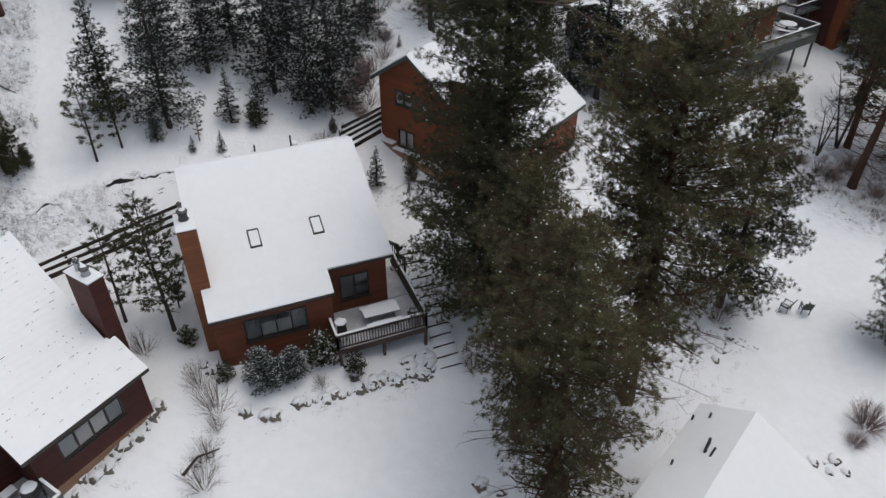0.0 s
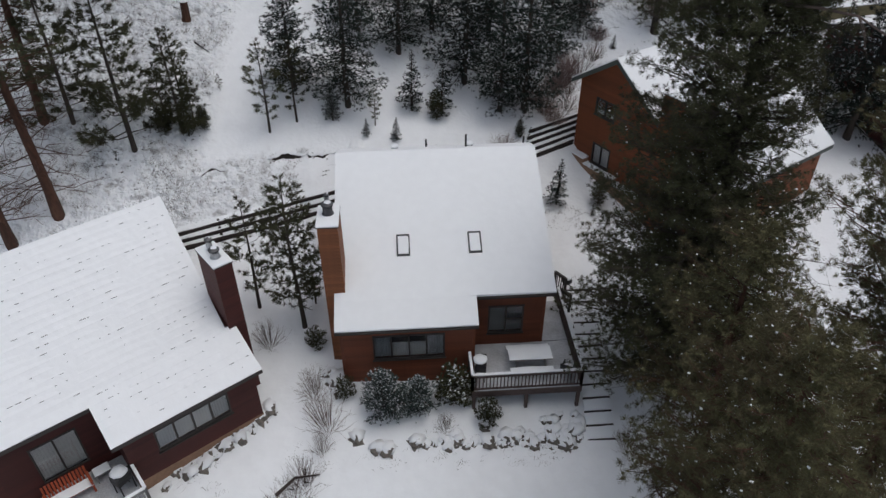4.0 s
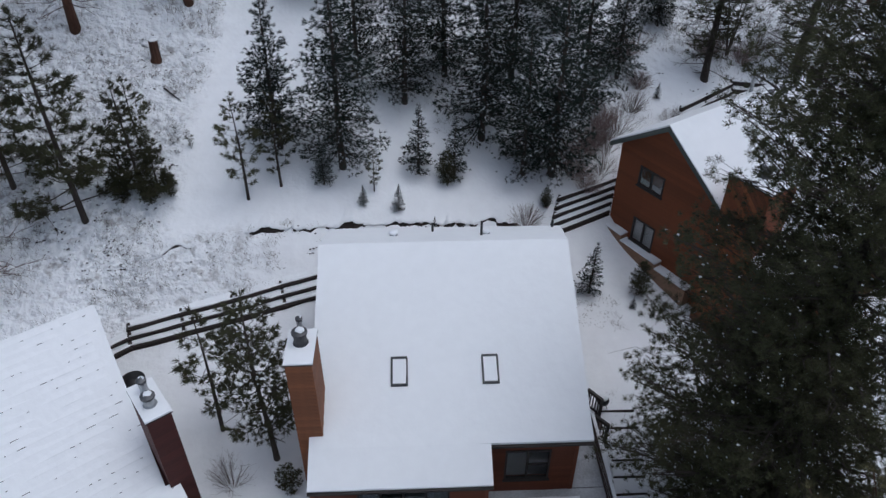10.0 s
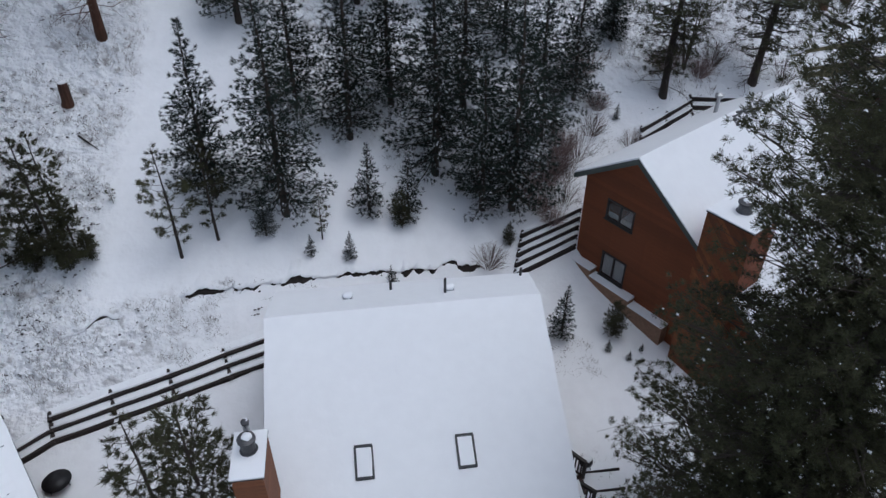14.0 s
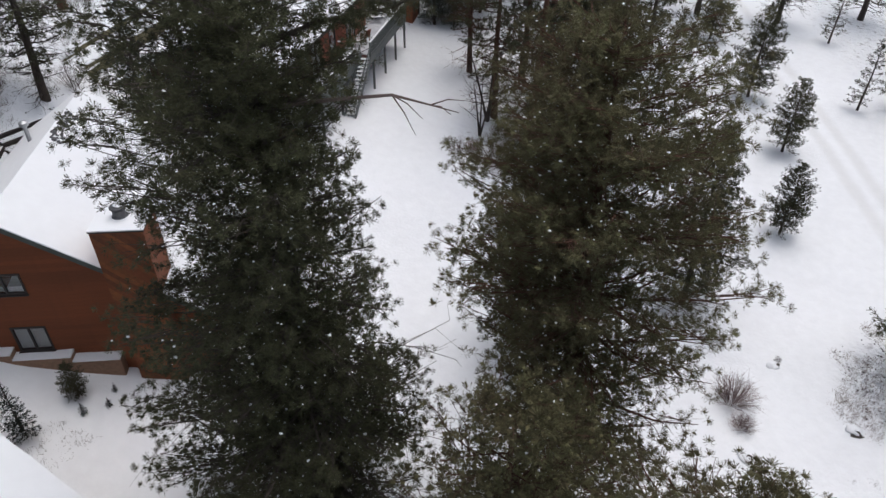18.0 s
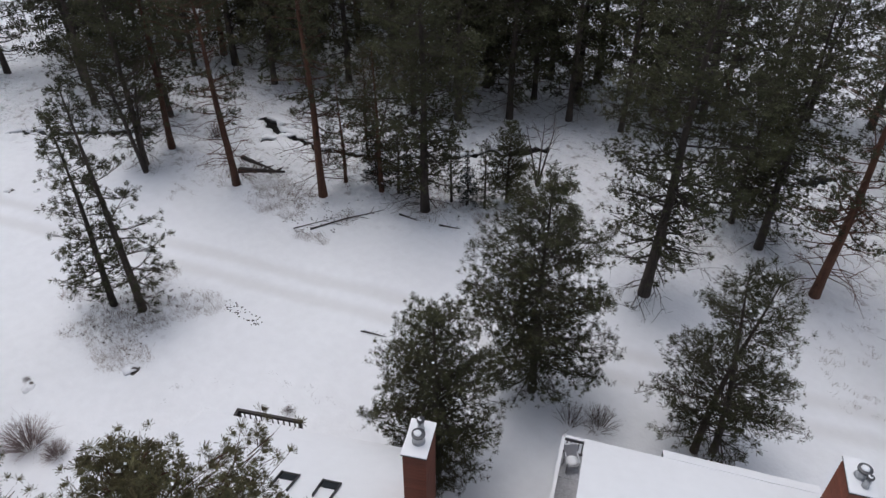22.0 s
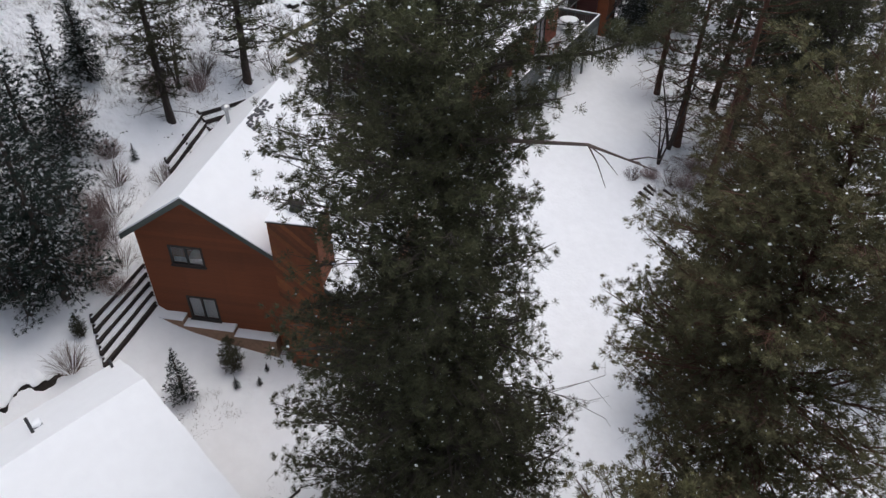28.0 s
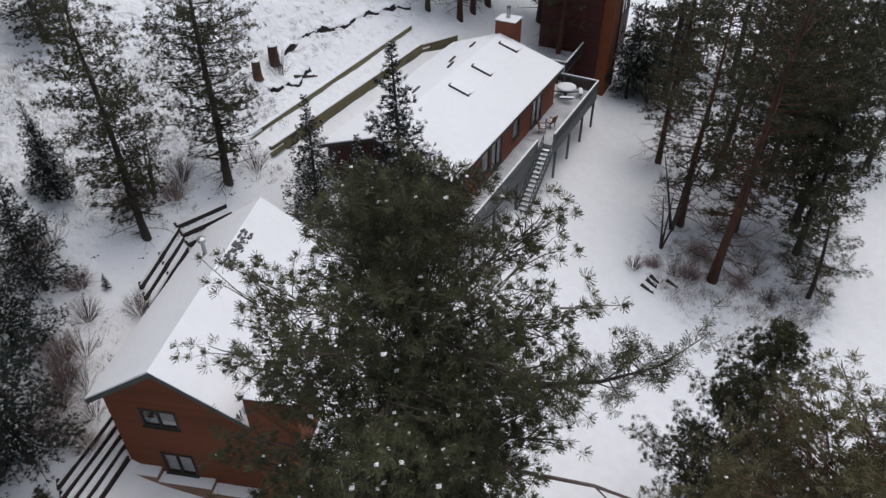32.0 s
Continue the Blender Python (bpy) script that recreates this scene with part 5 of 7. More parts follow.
def conifer(name, seed, H, base, prof, branches, per_m, needle, label, category="pine tree", bark=None, leaf=None, trunk_r=None,
            K=11, width=0.016, spread=0.62, droop=-0.12, snow=0.06, snow_r=0.06, gap=0.0, lean=(0, 0), snow_leaf=0.0, dead=0, bare=0.3, twig=3, pads=0, core=0.0, thin=0.0, fill=0, lobes=0.0, skew=(0, 0)):
    """A conifer: tapered trunk, limbs, branchlets that end in needle bunches, and bits of snow.
    prof: crown radius at fractions of the crown's height; base: height where the crown begins.
    pads: needle balls to a branchlet, gathered in rounded pads; core: radius of each ball's dense middle."""
    rng = np.random.default_rng(seed)
    t = thing(name, pose(0, 0, 0), label, category)
    r0 = trunk_r or H * 0.014 + 0.03
    bend = rng.normal(size=2) * 0.012 * H + np.array(lean)
    axis = lambda z: np.array([bend[0] * (z / H) ** 1.5 + 0.05 * math.sin(z * 0.6 + seed), bend[1] * (z / H) ** 1.5 + 0.05 * math.cos(z * 0.5), z])
    zs = np.linspace(-0.4, H * 0.985, 11)
    g = Geo().tube([axis(max(z, 0)) + np.array([0, 0, min(z, 0)]) for z in zs], [r0 * (1.25 if i == 0 else 1) * (1 - 0.93 * max(z, 0) / H) + 0.008 for i, z in enumerate(zs)], 9)
    part("trunk", g, bark or BARK, t, smooth=True)
    limbs, P, D, inner = Geo(), [], [], []
    hz_, hr = np.linspace(0, 1, len(prof)), np.array(prof)
    for b in range(branches):
        f = (b + rng.uniform(0, 1)) / branches
        f = f ** 0.9
        z = base + (H - base) * f
        R = float(np.interp(f, hz_, hr)) * (rng.uniform(0.66, 1.02) if pads else rng.uniform(0.62, 1.15))
        if R < 0.08 or rng.random() < max(gap, thin * (1 - f) ** 1.5):
            continue
        a = b * 2.399 + rng.normal() * 0.5
        if f < 0.83:
            R *= 1 + skew[0] * math.cos(a) + skew[1] * math.sin(a)
        if lobes:
            R *= 1 + lobes * noise.noise(Vector((math.cos(a) * 1.3, math.sin(a) * 1.3, z * 0.42 + seed * 7.1))) * 1.6
        rise = (0.55 * f + droop) + rng.normal() * 0.1
        d = np.array([math.cos(a), math.sin(a), rise])
        s = np.array([-math.sin(a), math.cos(a), 0])
        o = axis(z)
        sag = rng.uniform(0.02, 0.1) * R
        pts = [o + d * R * q + np.array([0, 0, -4 * sag * q * (1 - q) + 0.12 * R * q * q]) + s * 0.12 * R * math.sin(q * 3 + b) * q for q in (0, 0.35, 0.7, 1.0)]
        limbs.tube(pts, [max(0.012, r0 * 0.26 * (1 - f * 0.85)) * k for k in (1, 0.7, 0.42, 0.15)], 4, False)
        n = max(2, int(per_m * R * (0.6 + 0.4 * R)))
        q = 1 - (1 - bare) * rng.random(n) ** 1.15
        side = rng.normal(size=n) * 0.2 * R * (0.35 + 0.8 * (1 - abs(2 * q - 1.25)))
        if pads:
            m = max(2, n // pads)
            q = np.repeat(1 - (1 - bare) * (np.arange(m) + rng.random(m)) / m, pads)
            side = np.repeat(rng.uniform(-1, 1, m) * 0.3 * R * (1.2 - abs(2 * q[::pads] - 0.95)), pads)
            n = m * pads
        c = np.stack([np.interp(q, (0, 0.35, 0.7, 1), [p[k] for p in pts]) for k in range(3)], 1)
        pos = c + s[None] * side[:, None] + np.array([0, 0, 1.0])[None] * (rng.normal(size=n) * 0.05 * R + 0.03)[:, None]
        if pads:
            pos = c + s[None] * side[:, None] + rng.normal(size=(n, 3)) * np.array([0.24, 0.24, 0.17]) * min(1.0, 0.35 + R * 0.2) + np.array([0, 0, 0.08])
        out = d[None] * 0.75 + s[None] * np.sign(side)[:, None] * np.minimum(1, abs(side) / (0.2 * R + 1e-3))[:, None] * 0.7
        for k in range(0, n, twig):
            limbs.tube([c[k] - d * 0.12 * R, pos[k]], [0.012, 0.006], 3, False)
        for k in range(0, n if pads else 0, pads or 1):
            e = c[k] + s * side[k]
            limbs.tube([c[k] - d * 0.2 * R, (c[k] + e) / 2 - d * 0.06 * R, e], [0.016, 0.011, 0.006], 3, False)
        P.append(pos)
        if fill:
            w = rng.uniform(0.08, 0.78, (fill, 1))
            inner.append(o + d[None] * R * w + s[None] * rng.normal(size=(fill, 1)) * 0.16 * R + rng.normal(size=(fill, 3)) * 0.12)
        D.append(out / (np.linalg.norm(out, axis=1, keepdims=True) + 1e-6))
    for k in range(dead):
        z = rng.uniform(base * 0.35, base + (H - base) * 0.3) if base > 2 else rng.uniform(0.5, H * 0.4)
        a = rng.uniform(0, 6.28)
        L = rng.uniform(0.5, 1.0) * max(hr) * 0.75
        o = axis(z)
        e = o + np.array([math.cos(a), math.sin(a), rng.uniform(-0.35, 0.15)]) * L
        m = (o + e) / 2 + rng.normal(size=3) * 0.08 * L
        limbs.tube([o, m, e], [0.034, 0.02, 0.006], 4, False)
        for j in range(5):
            c = m + (e - m) * rng.uniform(-0.5, 0.9)
            c2 = c + (e - o) * 0.22 + rng.normal(size=3) * 0.16 * L
            limbs.tube([c, c2, c2 + rng.normal(size=3) * 0.1 * L + (e - o) * 0.08], [0.012, 0.008, 0.003], 3, False)
    if limbs.v:
        tagged(part("branchwork", limbs, bark or BARK, t), kind="stuff")
    P, D = np.concatenate(P), np.concatenate(D)
    # the leading shoot
    tip = np.array([axis(H * 0.985)] * 3) + rng.normal(size=(3, 3)) * 0.04
    P, D = np.concatenate([P, tip]), np.concatenate([D, np.array([[0, 0, 1.0]] * 3)])
    tagged(part("crown", blades_mesh("crown", tufts(rng, P, D, K, needle, width, spread, ball=bool(pads))), leaf or PINE, t), kind="stuff")
    if fill:
        # sheltered inner needles, close to the trunk
        F = np.concatenate(inner)
        G = rng.normal(size=F.shape)
        tagged(part("inner_crown", blades_mesh("inner_crown", tufts(rng, F, G, 16, 0.19, 0.012, 0.8, 0.0, True)), leaf or PINE, t), kind="stuff")
    if core:
        tagged(part("inner_needle_mass", snow_bits(rng, P + D * needle * 0.3, core, "needles"), leaf or PINE, t), kind="stuff")
    if snow_leaf:
        pick = rng.random(len(P)) < snow_leaf
        tagged(part("snow", blades_mesh("snow", tufts(rng, P[pick] + np.array([0, 0, 0.03]), D[pick], 7, needle * 0.85, width * 1.3, spread * 0.8, 0.12)), SNOW, t), "dusting of snow on the boughs", kind="stuff")
    if snow:
        pick = P[rng.random(len(P)) < snow] + rng.normal(size=3) * 0.01
        pick = pick + np.array([0, 0, needle * 0.35])
        tagged(part("snow_clumps" if snow_leaf else "snow", snow_bits(rng, pick, snow_r), SNOW, t), "clumps of snow on the needles", kind="stuff")
    return t


def place(ob, x, y, rot=0.0, s=1.0, dz=-0.05):
    ob.matrix_basis = pose(x, y, ground_z(x, y) + dz, 0, 0, rot) @ Matrix.Diagonal((s, s, s, 1))
    return ob


def again(ob, x, y, rot, s, label=""):
    c = copy_thing(ob, pose(x, y, ground_z(x, y) - 0.05, 0, 0, rot))
    c.scale = (s, s, s)
    if label:
        c["label"] = label
    return c


PONDEROSA = "tall ponderosa pine with dark needles flecked with snow"
ROUND = (0.55, 0.85, 1.0, 0.95, 0.8, 0.55, 0.12)
BIG = dict(K=40, width=0.0062, spread=1.25, needle=0.16, pads=6, core=0.056, twig=6, fill=10, lobes=0.13)
a1 = place(conifer("ponderosa_pine", 1, 23.3, 1.2, (4.6, 5.2, 5.0, 4.4, 3.8, 3.5, 3.4, 3.1, 0.9), 270, 11.0, label=PONDEROSA, trunk_r=0.34, snow=0.09, snow_r=0.04, dead=30, bare=0.12, lean=(-0.6, 0.4), skew=(-0.1, 0.2), **BIG), 13.8, 25.8)
p2 = place(conifer("ponderosa_pine", 2, 20.0, 2.0, (2.3, 3.2, 3.7, 4.2, 4.3, 3.7, 1.9), 240, 11, label="broad ponderosa pine with an orange trunk and snow-flecked crown", bark=RED_BARK, leaf=PINE_B, trunk_r=0.36, snow=0.09, snow_r=0.04, dead=46, bare=0.12, lean=(-0.5, 0.55), thin=0.85, **BIG), 17.5, 18.6)
p4 = place(conifer("ponderosa_pine", 3, 15.9, 1.4, (1.8, 2.7, 3.3, 3.6, 3.3, 2.5, 0.8), 170, 10.5, label="ponderosa pine beside the near house with snowy needle tufts", bark=RED_BARK, leaf=PINE_B, trunk_r=0.3, snow=0.09, snow_r=0.036, dead=26, bare=0.14, lean=(-1.2, 0.3), thin=0.6, **BIG), 10.7, 14.3)
p5 = place(conifer("ponderosa_pine", 5, 15.2, 1.6, (1.5, 2.4, 3.0, 3.2, 2.8, 2.1, 0.7), 132, 10, label="ponderosa pine standing between two taller pines", bark=RED_BARK, leaf=PINE_B, trunk_r=0.27, snow=0.09, snow_r=0.036, dead=44, bare=0.18, lean=(-0.4, 0.2), thin=0.8, **BIG), 11.3, 18.6)
p3 = place(conifer("ponderosa_pine", 4, 12.7, 0.9, (2.7, 3.4, 3.4, 2.9, 2.2, 1.4, 0.35), 120, 10, label="young bushy pine at the edge of the meadow", trunk_r=0.2, snow=0.03, snow_r=0.03, dead=10, **BIG), 26.6, 22.6, 30, 1.08)
again(p3, 34.0, 16.6, 190, 0.84)

# middle-sized pines
MID = dict(K=13, width=0.017, spread=1.2, needle=0.2, pads=5, core=0.085, twig=12, lobes=0.14, snow_r=0.035)
m1 = conifer("ponderosa_pine", 11, 16.0, 2.6, (2.0, 3.0, 3.2, 2.9, 2.2, 0.8), 95, 6.5, label="pine with an open dark crown", bark=RED_BARK, snow=0.03, dead=44, thin=0.5, **MID)
m2 = conifer("ponderosa_pine", 12, 12.0, 1.3, (2.6, 3.4, 3.3, 2.9, 2.1, 0.7), 125, 9, label="bushy dark green pine beside the road", snow=0.03, dead=6, bare=0.2, **MID)
m3 = conifer("ponderosa_pine", 13, 18.0, 3.6, (1.8, 2.6, 3.2, 3.1, 2.4, 0.9), 100, 6, thin=0.6, label="tall red-trunked pine with a high crown", bark=RED_BARK, snow=0.02, dead=48, trunk_r=0.27, **MID)
m4 = conifer("pine_tree", 14, 10.0, 1.2, [2.0 * k for k in (1.0, 1.0, 0.85, 0.65, 0.45, 0.15)], 60, 8, 0.2, "thin young pine with sparse upswept boughs", K=18, width=0.012, snow=0.03, gap=0.12, pads=4, core=0.06)
m5 = conifer("ponderosa_pine", 15, 18.0, 2.0, (2.4, 3.6, 3.9, 3.6, 2.8, 1.0), 125, 6.5, label="large dense dark pine with snow on its boughs", snow=0.04, dead=34, bare=0.16, **MID)
mw = conifer("ponderosa_pine", 16, 17.0, 1.8, (2.2, 3.4, 3.6, 3.3, 2.4, 0.9), 80, 3.4, 0.36, "dark pine in the woods", K=9, width=0.046, spread=1.2, pads=4, core=0.0, snow=0.03, snow_r=0.05, dead=22, twig=24, lobes=0.15)
# firs, dusted with snow
FIRS = "dark fir with boughs dusted in snow"
f1 = conifer("fir_tree", 21, 9.0, 0.7, [2.15 * k for k in (0.9, 1.0, 0.85, 0.66, 0.45, 0.22, 0.04)], 150, 13, 0.16, FIRS, "fir tree", leaf=FIR, K=15, width=0.012, spread=0.5, twig=6, droop=-0.3, snow=0.015, snow_r=0.03, snow_leaf=0.19, bare=0.1)
f2 = conifer("fir_tree", 22, 10.5, 0.9, [2.4 * k for k in (0.85, 1.0, 0.88, 0.7, 0.48, 0.24, 0.04)], 165, 12, 0.16, FIRS, "fir tree", leaf=FIR, K=15, width=0.012, spread=0.5, twig=6, droop=-0.32, snow=0.015, snow_r=0.03, snow_leaf=0.19, bare=0.1)
f3 = conifer("fir_tree", 23, 4.0, 0.25, [1.0 * k for k in (1.0, 0.9, 0.7, 0.45, 0.2, 0.04)], 70, 24, 0.13, "small fir dusted with snow", "fir tree", leaf=FIR, K=8, width=0.017, spread=0.5, droop=-0.2, snow=0.02, snow_r=0.04, snow_leaf=0.25, bare=0.1)
# sparse young pines on the hillside
y1 = conifer("young_pine", 31, 5.3, 0.8, [1.0 * k for k in (0.5, 0.8, 1.0, 0.9, 0.55, 0.15)], 36, 12, 0.19, "spindly young pine on the snowy slope", K=26, width=0.010, snow=0.05, gap=0.25, bare=0.5, trunk_r=0.07)
y2 = conifer("young_pine", 32, 6.2, 0.5, [1.35 * k for k in (1.1, 1.0, 0.85, 0.7, 0.45, 0.12)], 62, 13, 0.2, "young pine with upswept needle tufts", K=24, width=0.010, snow=0.04, gap=0.1, bare=0.4, trunk_r=0.09)

place(f1, -4.1, 43.7, 0, 0.88)
place(f2, -1.0, 43.1, 40, 0.95)
for ob, x, y, r, s in ((f2, 2.1, 46.7, 100, 0.85), (f3, 2.75, 43.2, 10, 0.95), (f1, 6.0, 45.3, 200, 1.12), (f1, 8.04, 43.6, 80, 0.85), (f2, 9.5, 43.6, 10, 1.02),
                       (f1, 13.8, 49.4, 300, 0.75), (f3, 17.0, 53.2, 0, 1.1), (f2, 27.6, 47.0, 20, 0.78), (f3, 10.6, 37.6, 50, 0.74), (f1, 4.2, 48.5, 30, 0.95),
                       (f2, 7.8, 48.5, 170, 0.9), (f1, -0.4, 48.0, 250, 0.8), (f2, 11.5, 47.0, 290, 0.85), (f1, 10.6, 52.0, 40, 0.9), (f2, -3.0, 52.5, 60, 0.9), (f1, 3.0, 54.0, 90, 1.0), (f2, 7.5, 55.0, 200, 1.0)):
    again(ob, x, y, r, s)
place(f3, 4.5, 43.0, 0, 0.9)
for x, y, s in ((1.72, 41.2, 0.38), (0.02, 41.3, 0.3), (12.4, 36.7, 0.2), (13.2, 36.2, 0.16), (13.9, 36.6, 0.14), (3.4, 40.1, 0.3), (15.95, 48.3, 0.25)):
    again(f3, x, y, x * 50, s, "tiny evergreen shrub dusted with snow")
spire = again(f1, 30.6, 43.4, 130, 1.45, "spire-topped dark fir near the long house")
place(y1, -5.38, 41.14, 0, 1.0)
place(y2, -10.1, 40.75, 0, 0.95)
for ob, x, y, r, s in ((y1, -3.9, 42.0, 120, 0.9), (y1, 0.53, 42.0, 40, 0.45), (y1, -10.1, 42.1, 200, 0.85), (y2, -9.4, 41.1, 80, 0.55), (y2, -10.9, 41.0, 10, 0.6), (y2, -12.5, 39.7, 250, 1.55), (y2, -15.6, 40.6, 70, 1.35),
                       (y1, -5.1, 30.7, 60, 1.15), (y1, -2.5, 30.9, 10, 0.6), (y1, -8.2, 43.2, 30, 0.2)):
    again(ob, x, y, r, s)
t1 = place(conifer("young_pine", 33, 8.1, 1.6, [1.5 * k for k in (0.7, 0.9, 1.0, 0.95, 0.7, 0.25)], 62, 13, 0.19, "bushy young pine between the two houses", K=26, width=0.010, snow=0.07, bare=0.35, trunk_r=0.11, dead=4), -3.0, 29.5, 0)

# tall pines at the hillside's left and top
place(m3, -15.7, 35.9, 0, 1.0)
for x, y, r, s in ((-17.1, 40.7, 90, 0.9), (-17.6, 34.5, 200, 0.95), (-9.3, 51.0, 30, 0.85), (-14.6, 49.0, 150, 0.9), (-20.5, 45.0, 10, 1.0), (-12.0, 56.0, 70, 0.9),
                   (33.8, -9.2, 40, 1.0), (39.3, -6.1, 160, 0.95), (46.8, -6.0, 330, 0.9)):
    again(m3, x, y, r, s)
for x, y, s in ((-22, 52, 1.1), (-16, 60, 1.0), (-5, 60, 1.0), (2, 62, 1.05), (9, 62, 0.95), (15, 60, 1.1), (22, 62, 1.0)):
    again(mw if x % 2 else f2, x, y, x * 31, s)
place(m1, 47.5, 33.5, 130, 1.0)
place(m5, 12.6, -14.3, 330, 1.12)
place(mw, 36.0, -30.0, 0, 1.0)
again(m5, 19.0, 49.8, 0, 0.72)
for ob, x, y, r, s, lab in ((m5, 24.75, 50.9, 80, 0.8, ""), (m3, 44.0, 29.4, 10, 1.1, ""), (m5, 53.6, 27.6, 140, 0.95, ""), (m1, 57.0, 31.0, 220, 1.0, ""), (m5, 50.6, 26.4, 300, 0.85, ""), 
                            (m5, 50.0, 30.5, 10, 1.0, ""), (m3, 55.0, 34.0, 30, 1.0, ""), (m1, 53.0, 38.0, 200, 0.9, ""), (mw, 60.0, 30.0, 60, 1.0, ""),
                            (m5, 9.4, -22.7, 100, 0.9, ""), (m1, 5.2, -20.2, 200, 1.1, ""), (m5, -1.2, -16.7, 90, 0.8, ""), (m2, 11.7, -24.2, 0, 0.9, ""),
                            (m5, 27.4, -12.3, 260, 1.05, "dense dark pine with a rusty trunk at the creek bank"), (m5, 46.3, -3.5, 20, 0.85, "dense dark pine beside the far stretch of road"), (m4, 32.5, 5.0, 130, 1.3, ""), (m1, 31.2, -12.1, 20, 0.65, ""), (m1, 33.8, -11.3, 300, 0.5, ""), (f3, 25.8, -14.6, 60, 1.0, "small dark fir at the bank"),
                            (m2, 43.6, 12.3, 40, 0.42, "small bushy pine in the open meadow"), (m2, 63.2, 16.6, 120, 0.63, ""), (m4, 65.4, 8.0, 60, 0.6, ""), (m4, 67.2, 5.2, 10, 0.85, ""), (m2, 75.3, 21.6, 50, 0.6, ""), (m4, 80.5, 10.8, 0, 0.6, "")):
    again(ob, x, y, r, s, lab)
m2b = conifer("ponderosa_pine", 17, 12.0, 1.2, (2.9, 3.8, 3.8, 3.3, 2.4, 0.8), 125, 9, 0.22, "bushy dark green pine beside the brick-red chimney", K=20, width=0.01, spread=1.0, pads=6, core=0.06, twig=4, snow=0.03, dead=6, bare=0.18)
place(m2b, 13.8, 2.2, 0, 0.77)
place(m2, 54.8, 13.1, 80, 0.48)
again(m2b, 13.35, -4.1, 60, 0.98, "bushy dark green pine beside the road")
for ob, x, y, r, s, lab in ((m3, 55.6, 49.2, 30, 0.95, "red-trunked pine between the long house and the red house"), (f2, 62.6, 43.6, 20, 0.8, ""), (f1, 65.6, 42.4, 90, 0.9, ""), (f2, 60.2, 42.8, 140, 0.6, ""), (mw, 57.0, 57.5, 10, 1.0, ""), (f2, 59.2, 44.3, 200, 0.75, ""), (f1, 61.0, 44.6, 20, 0.9, ""), (mw, 54.6, 57.4, 200, 0.9, ""), (mw, 50.2, 58.6, 130, 0.8, ""), (mw, 70.5, 44.5, 10, 1.0, ""), (mw, 75.0, 36.0, 60, 1.1, ""), (mw, 61.5, 55.0, 80, 1.0, ""), (m3, 52.5, 57.0, 100, 0.9, ""),
                            (f3, 32.0, -12.6, 20, 1.3, "small dark fir near the creek"), (f3, 29.6, -13.0, 70, 1.1, "small dark fir near the creek"), (m4, 30.2, -12.8, 20, 0.6, ""), (m4, 26.8, -14.2, 200, 0.55, ""), (m4, 24.6, -15.0, 90, 0.5, ""), (m1, 35.0, -14.6, 90, 0.55, ""), (m2, 24.0, -16.6, 40, 0.5, ""),
                            (m2, -9.7, 40.6, 10, 0.18, "low bushy evergreen on the snowy slope"), (m2, -10.9, 40.5, 90, 0.16, "low bushy evergreen on the snowy slope"), (m2, -8.9, 41.0, 190, 0.13, "low bushy evergreen on the snowy slope"), (f2, -1.9, 42.2, 60, 0.25, "low fir at the foot of the trees"), (m2, 4.1, 42.7, 10, 0.16, "low bushy evergreen below the firs"),
                            (f2, 16.9, 53.3, 60, 0.5, ""), (f2, 28.6, 44.6, 60, 0.75, ""), (m2, 12.9, 37.5, 20, 0.165, "rounded little evergreen by the rust house"), (m2, 9.0, 41.9, 20, 0.1, "low evergreen shrub behind the cedar house")):
    again(ob, x, y, r, s, lab)
m6 = place(conifer("pine_tree", 18, 10.0, 1.0, (2.0, 2.9, 2.8, 2.2, 1.5, 0.4), 75, 8, 0.22, "open pine leaning from the roadside", K=16, width=0.011, spread=1.0, pads=5, core=0.05, twig=4, snow=0.03, gap=0.1, dead=8, lean=(-0.7, -0.5)), 5.9, -6.0)
again(m6, 5.2, -6.4, 150, 1.0)
again(m6, 46.7, 24.3, 250, 0.85, "leaning young pine in the brush")
place(m4, 33.9, 5.75, 0, 1.12)

# woods beyond the creek
rnd = random.Random(77)
woods = []
for k in range(700):
    x, y = rnd.uniform(-10, 75), rnd.uniform(-60, 2)
    yc = -13.5 + 0.77 * (x - 39) if x < 42 else -11.2 + 0.15 * (x - 42)
    if y > yc - 4 or any((x - a) ** 2 + (y - b) ** 2 < 8.5 for a, b in woods):
        continue
    if 36 < x < 47 and y > -21:
        continue
    woods.append((x, y))
woods.sort(key=lambda p: -p[1])
for k, (x, y) in enumerate(woods[:66]):
    again(rnd.choice((mw, mw, mw, mw, mw, m3)), x, y, rnd.uniform(0, 360), rnd.uniform(0.8, 1.2), "dark pine in the woods beyond the creek")
for x, y, s in ((72, 40, 1.1), (68, 34, 1.0), (66, 26, 0.9), (75, 30, 1.1), (62, 42, 1.1), (82, 24, 1.1), (84, 16, 1.0), (90, 8, 1.1), (88, 30, 1.2), (70, -4, 1.0), (78, -1, 1.1), (64, -8, 1.0), (58, -6, 1.0), (52, -9, 0.9)):
    again(mw, x, y, x * 17, s, "dark pine at the far edge of the meadow")

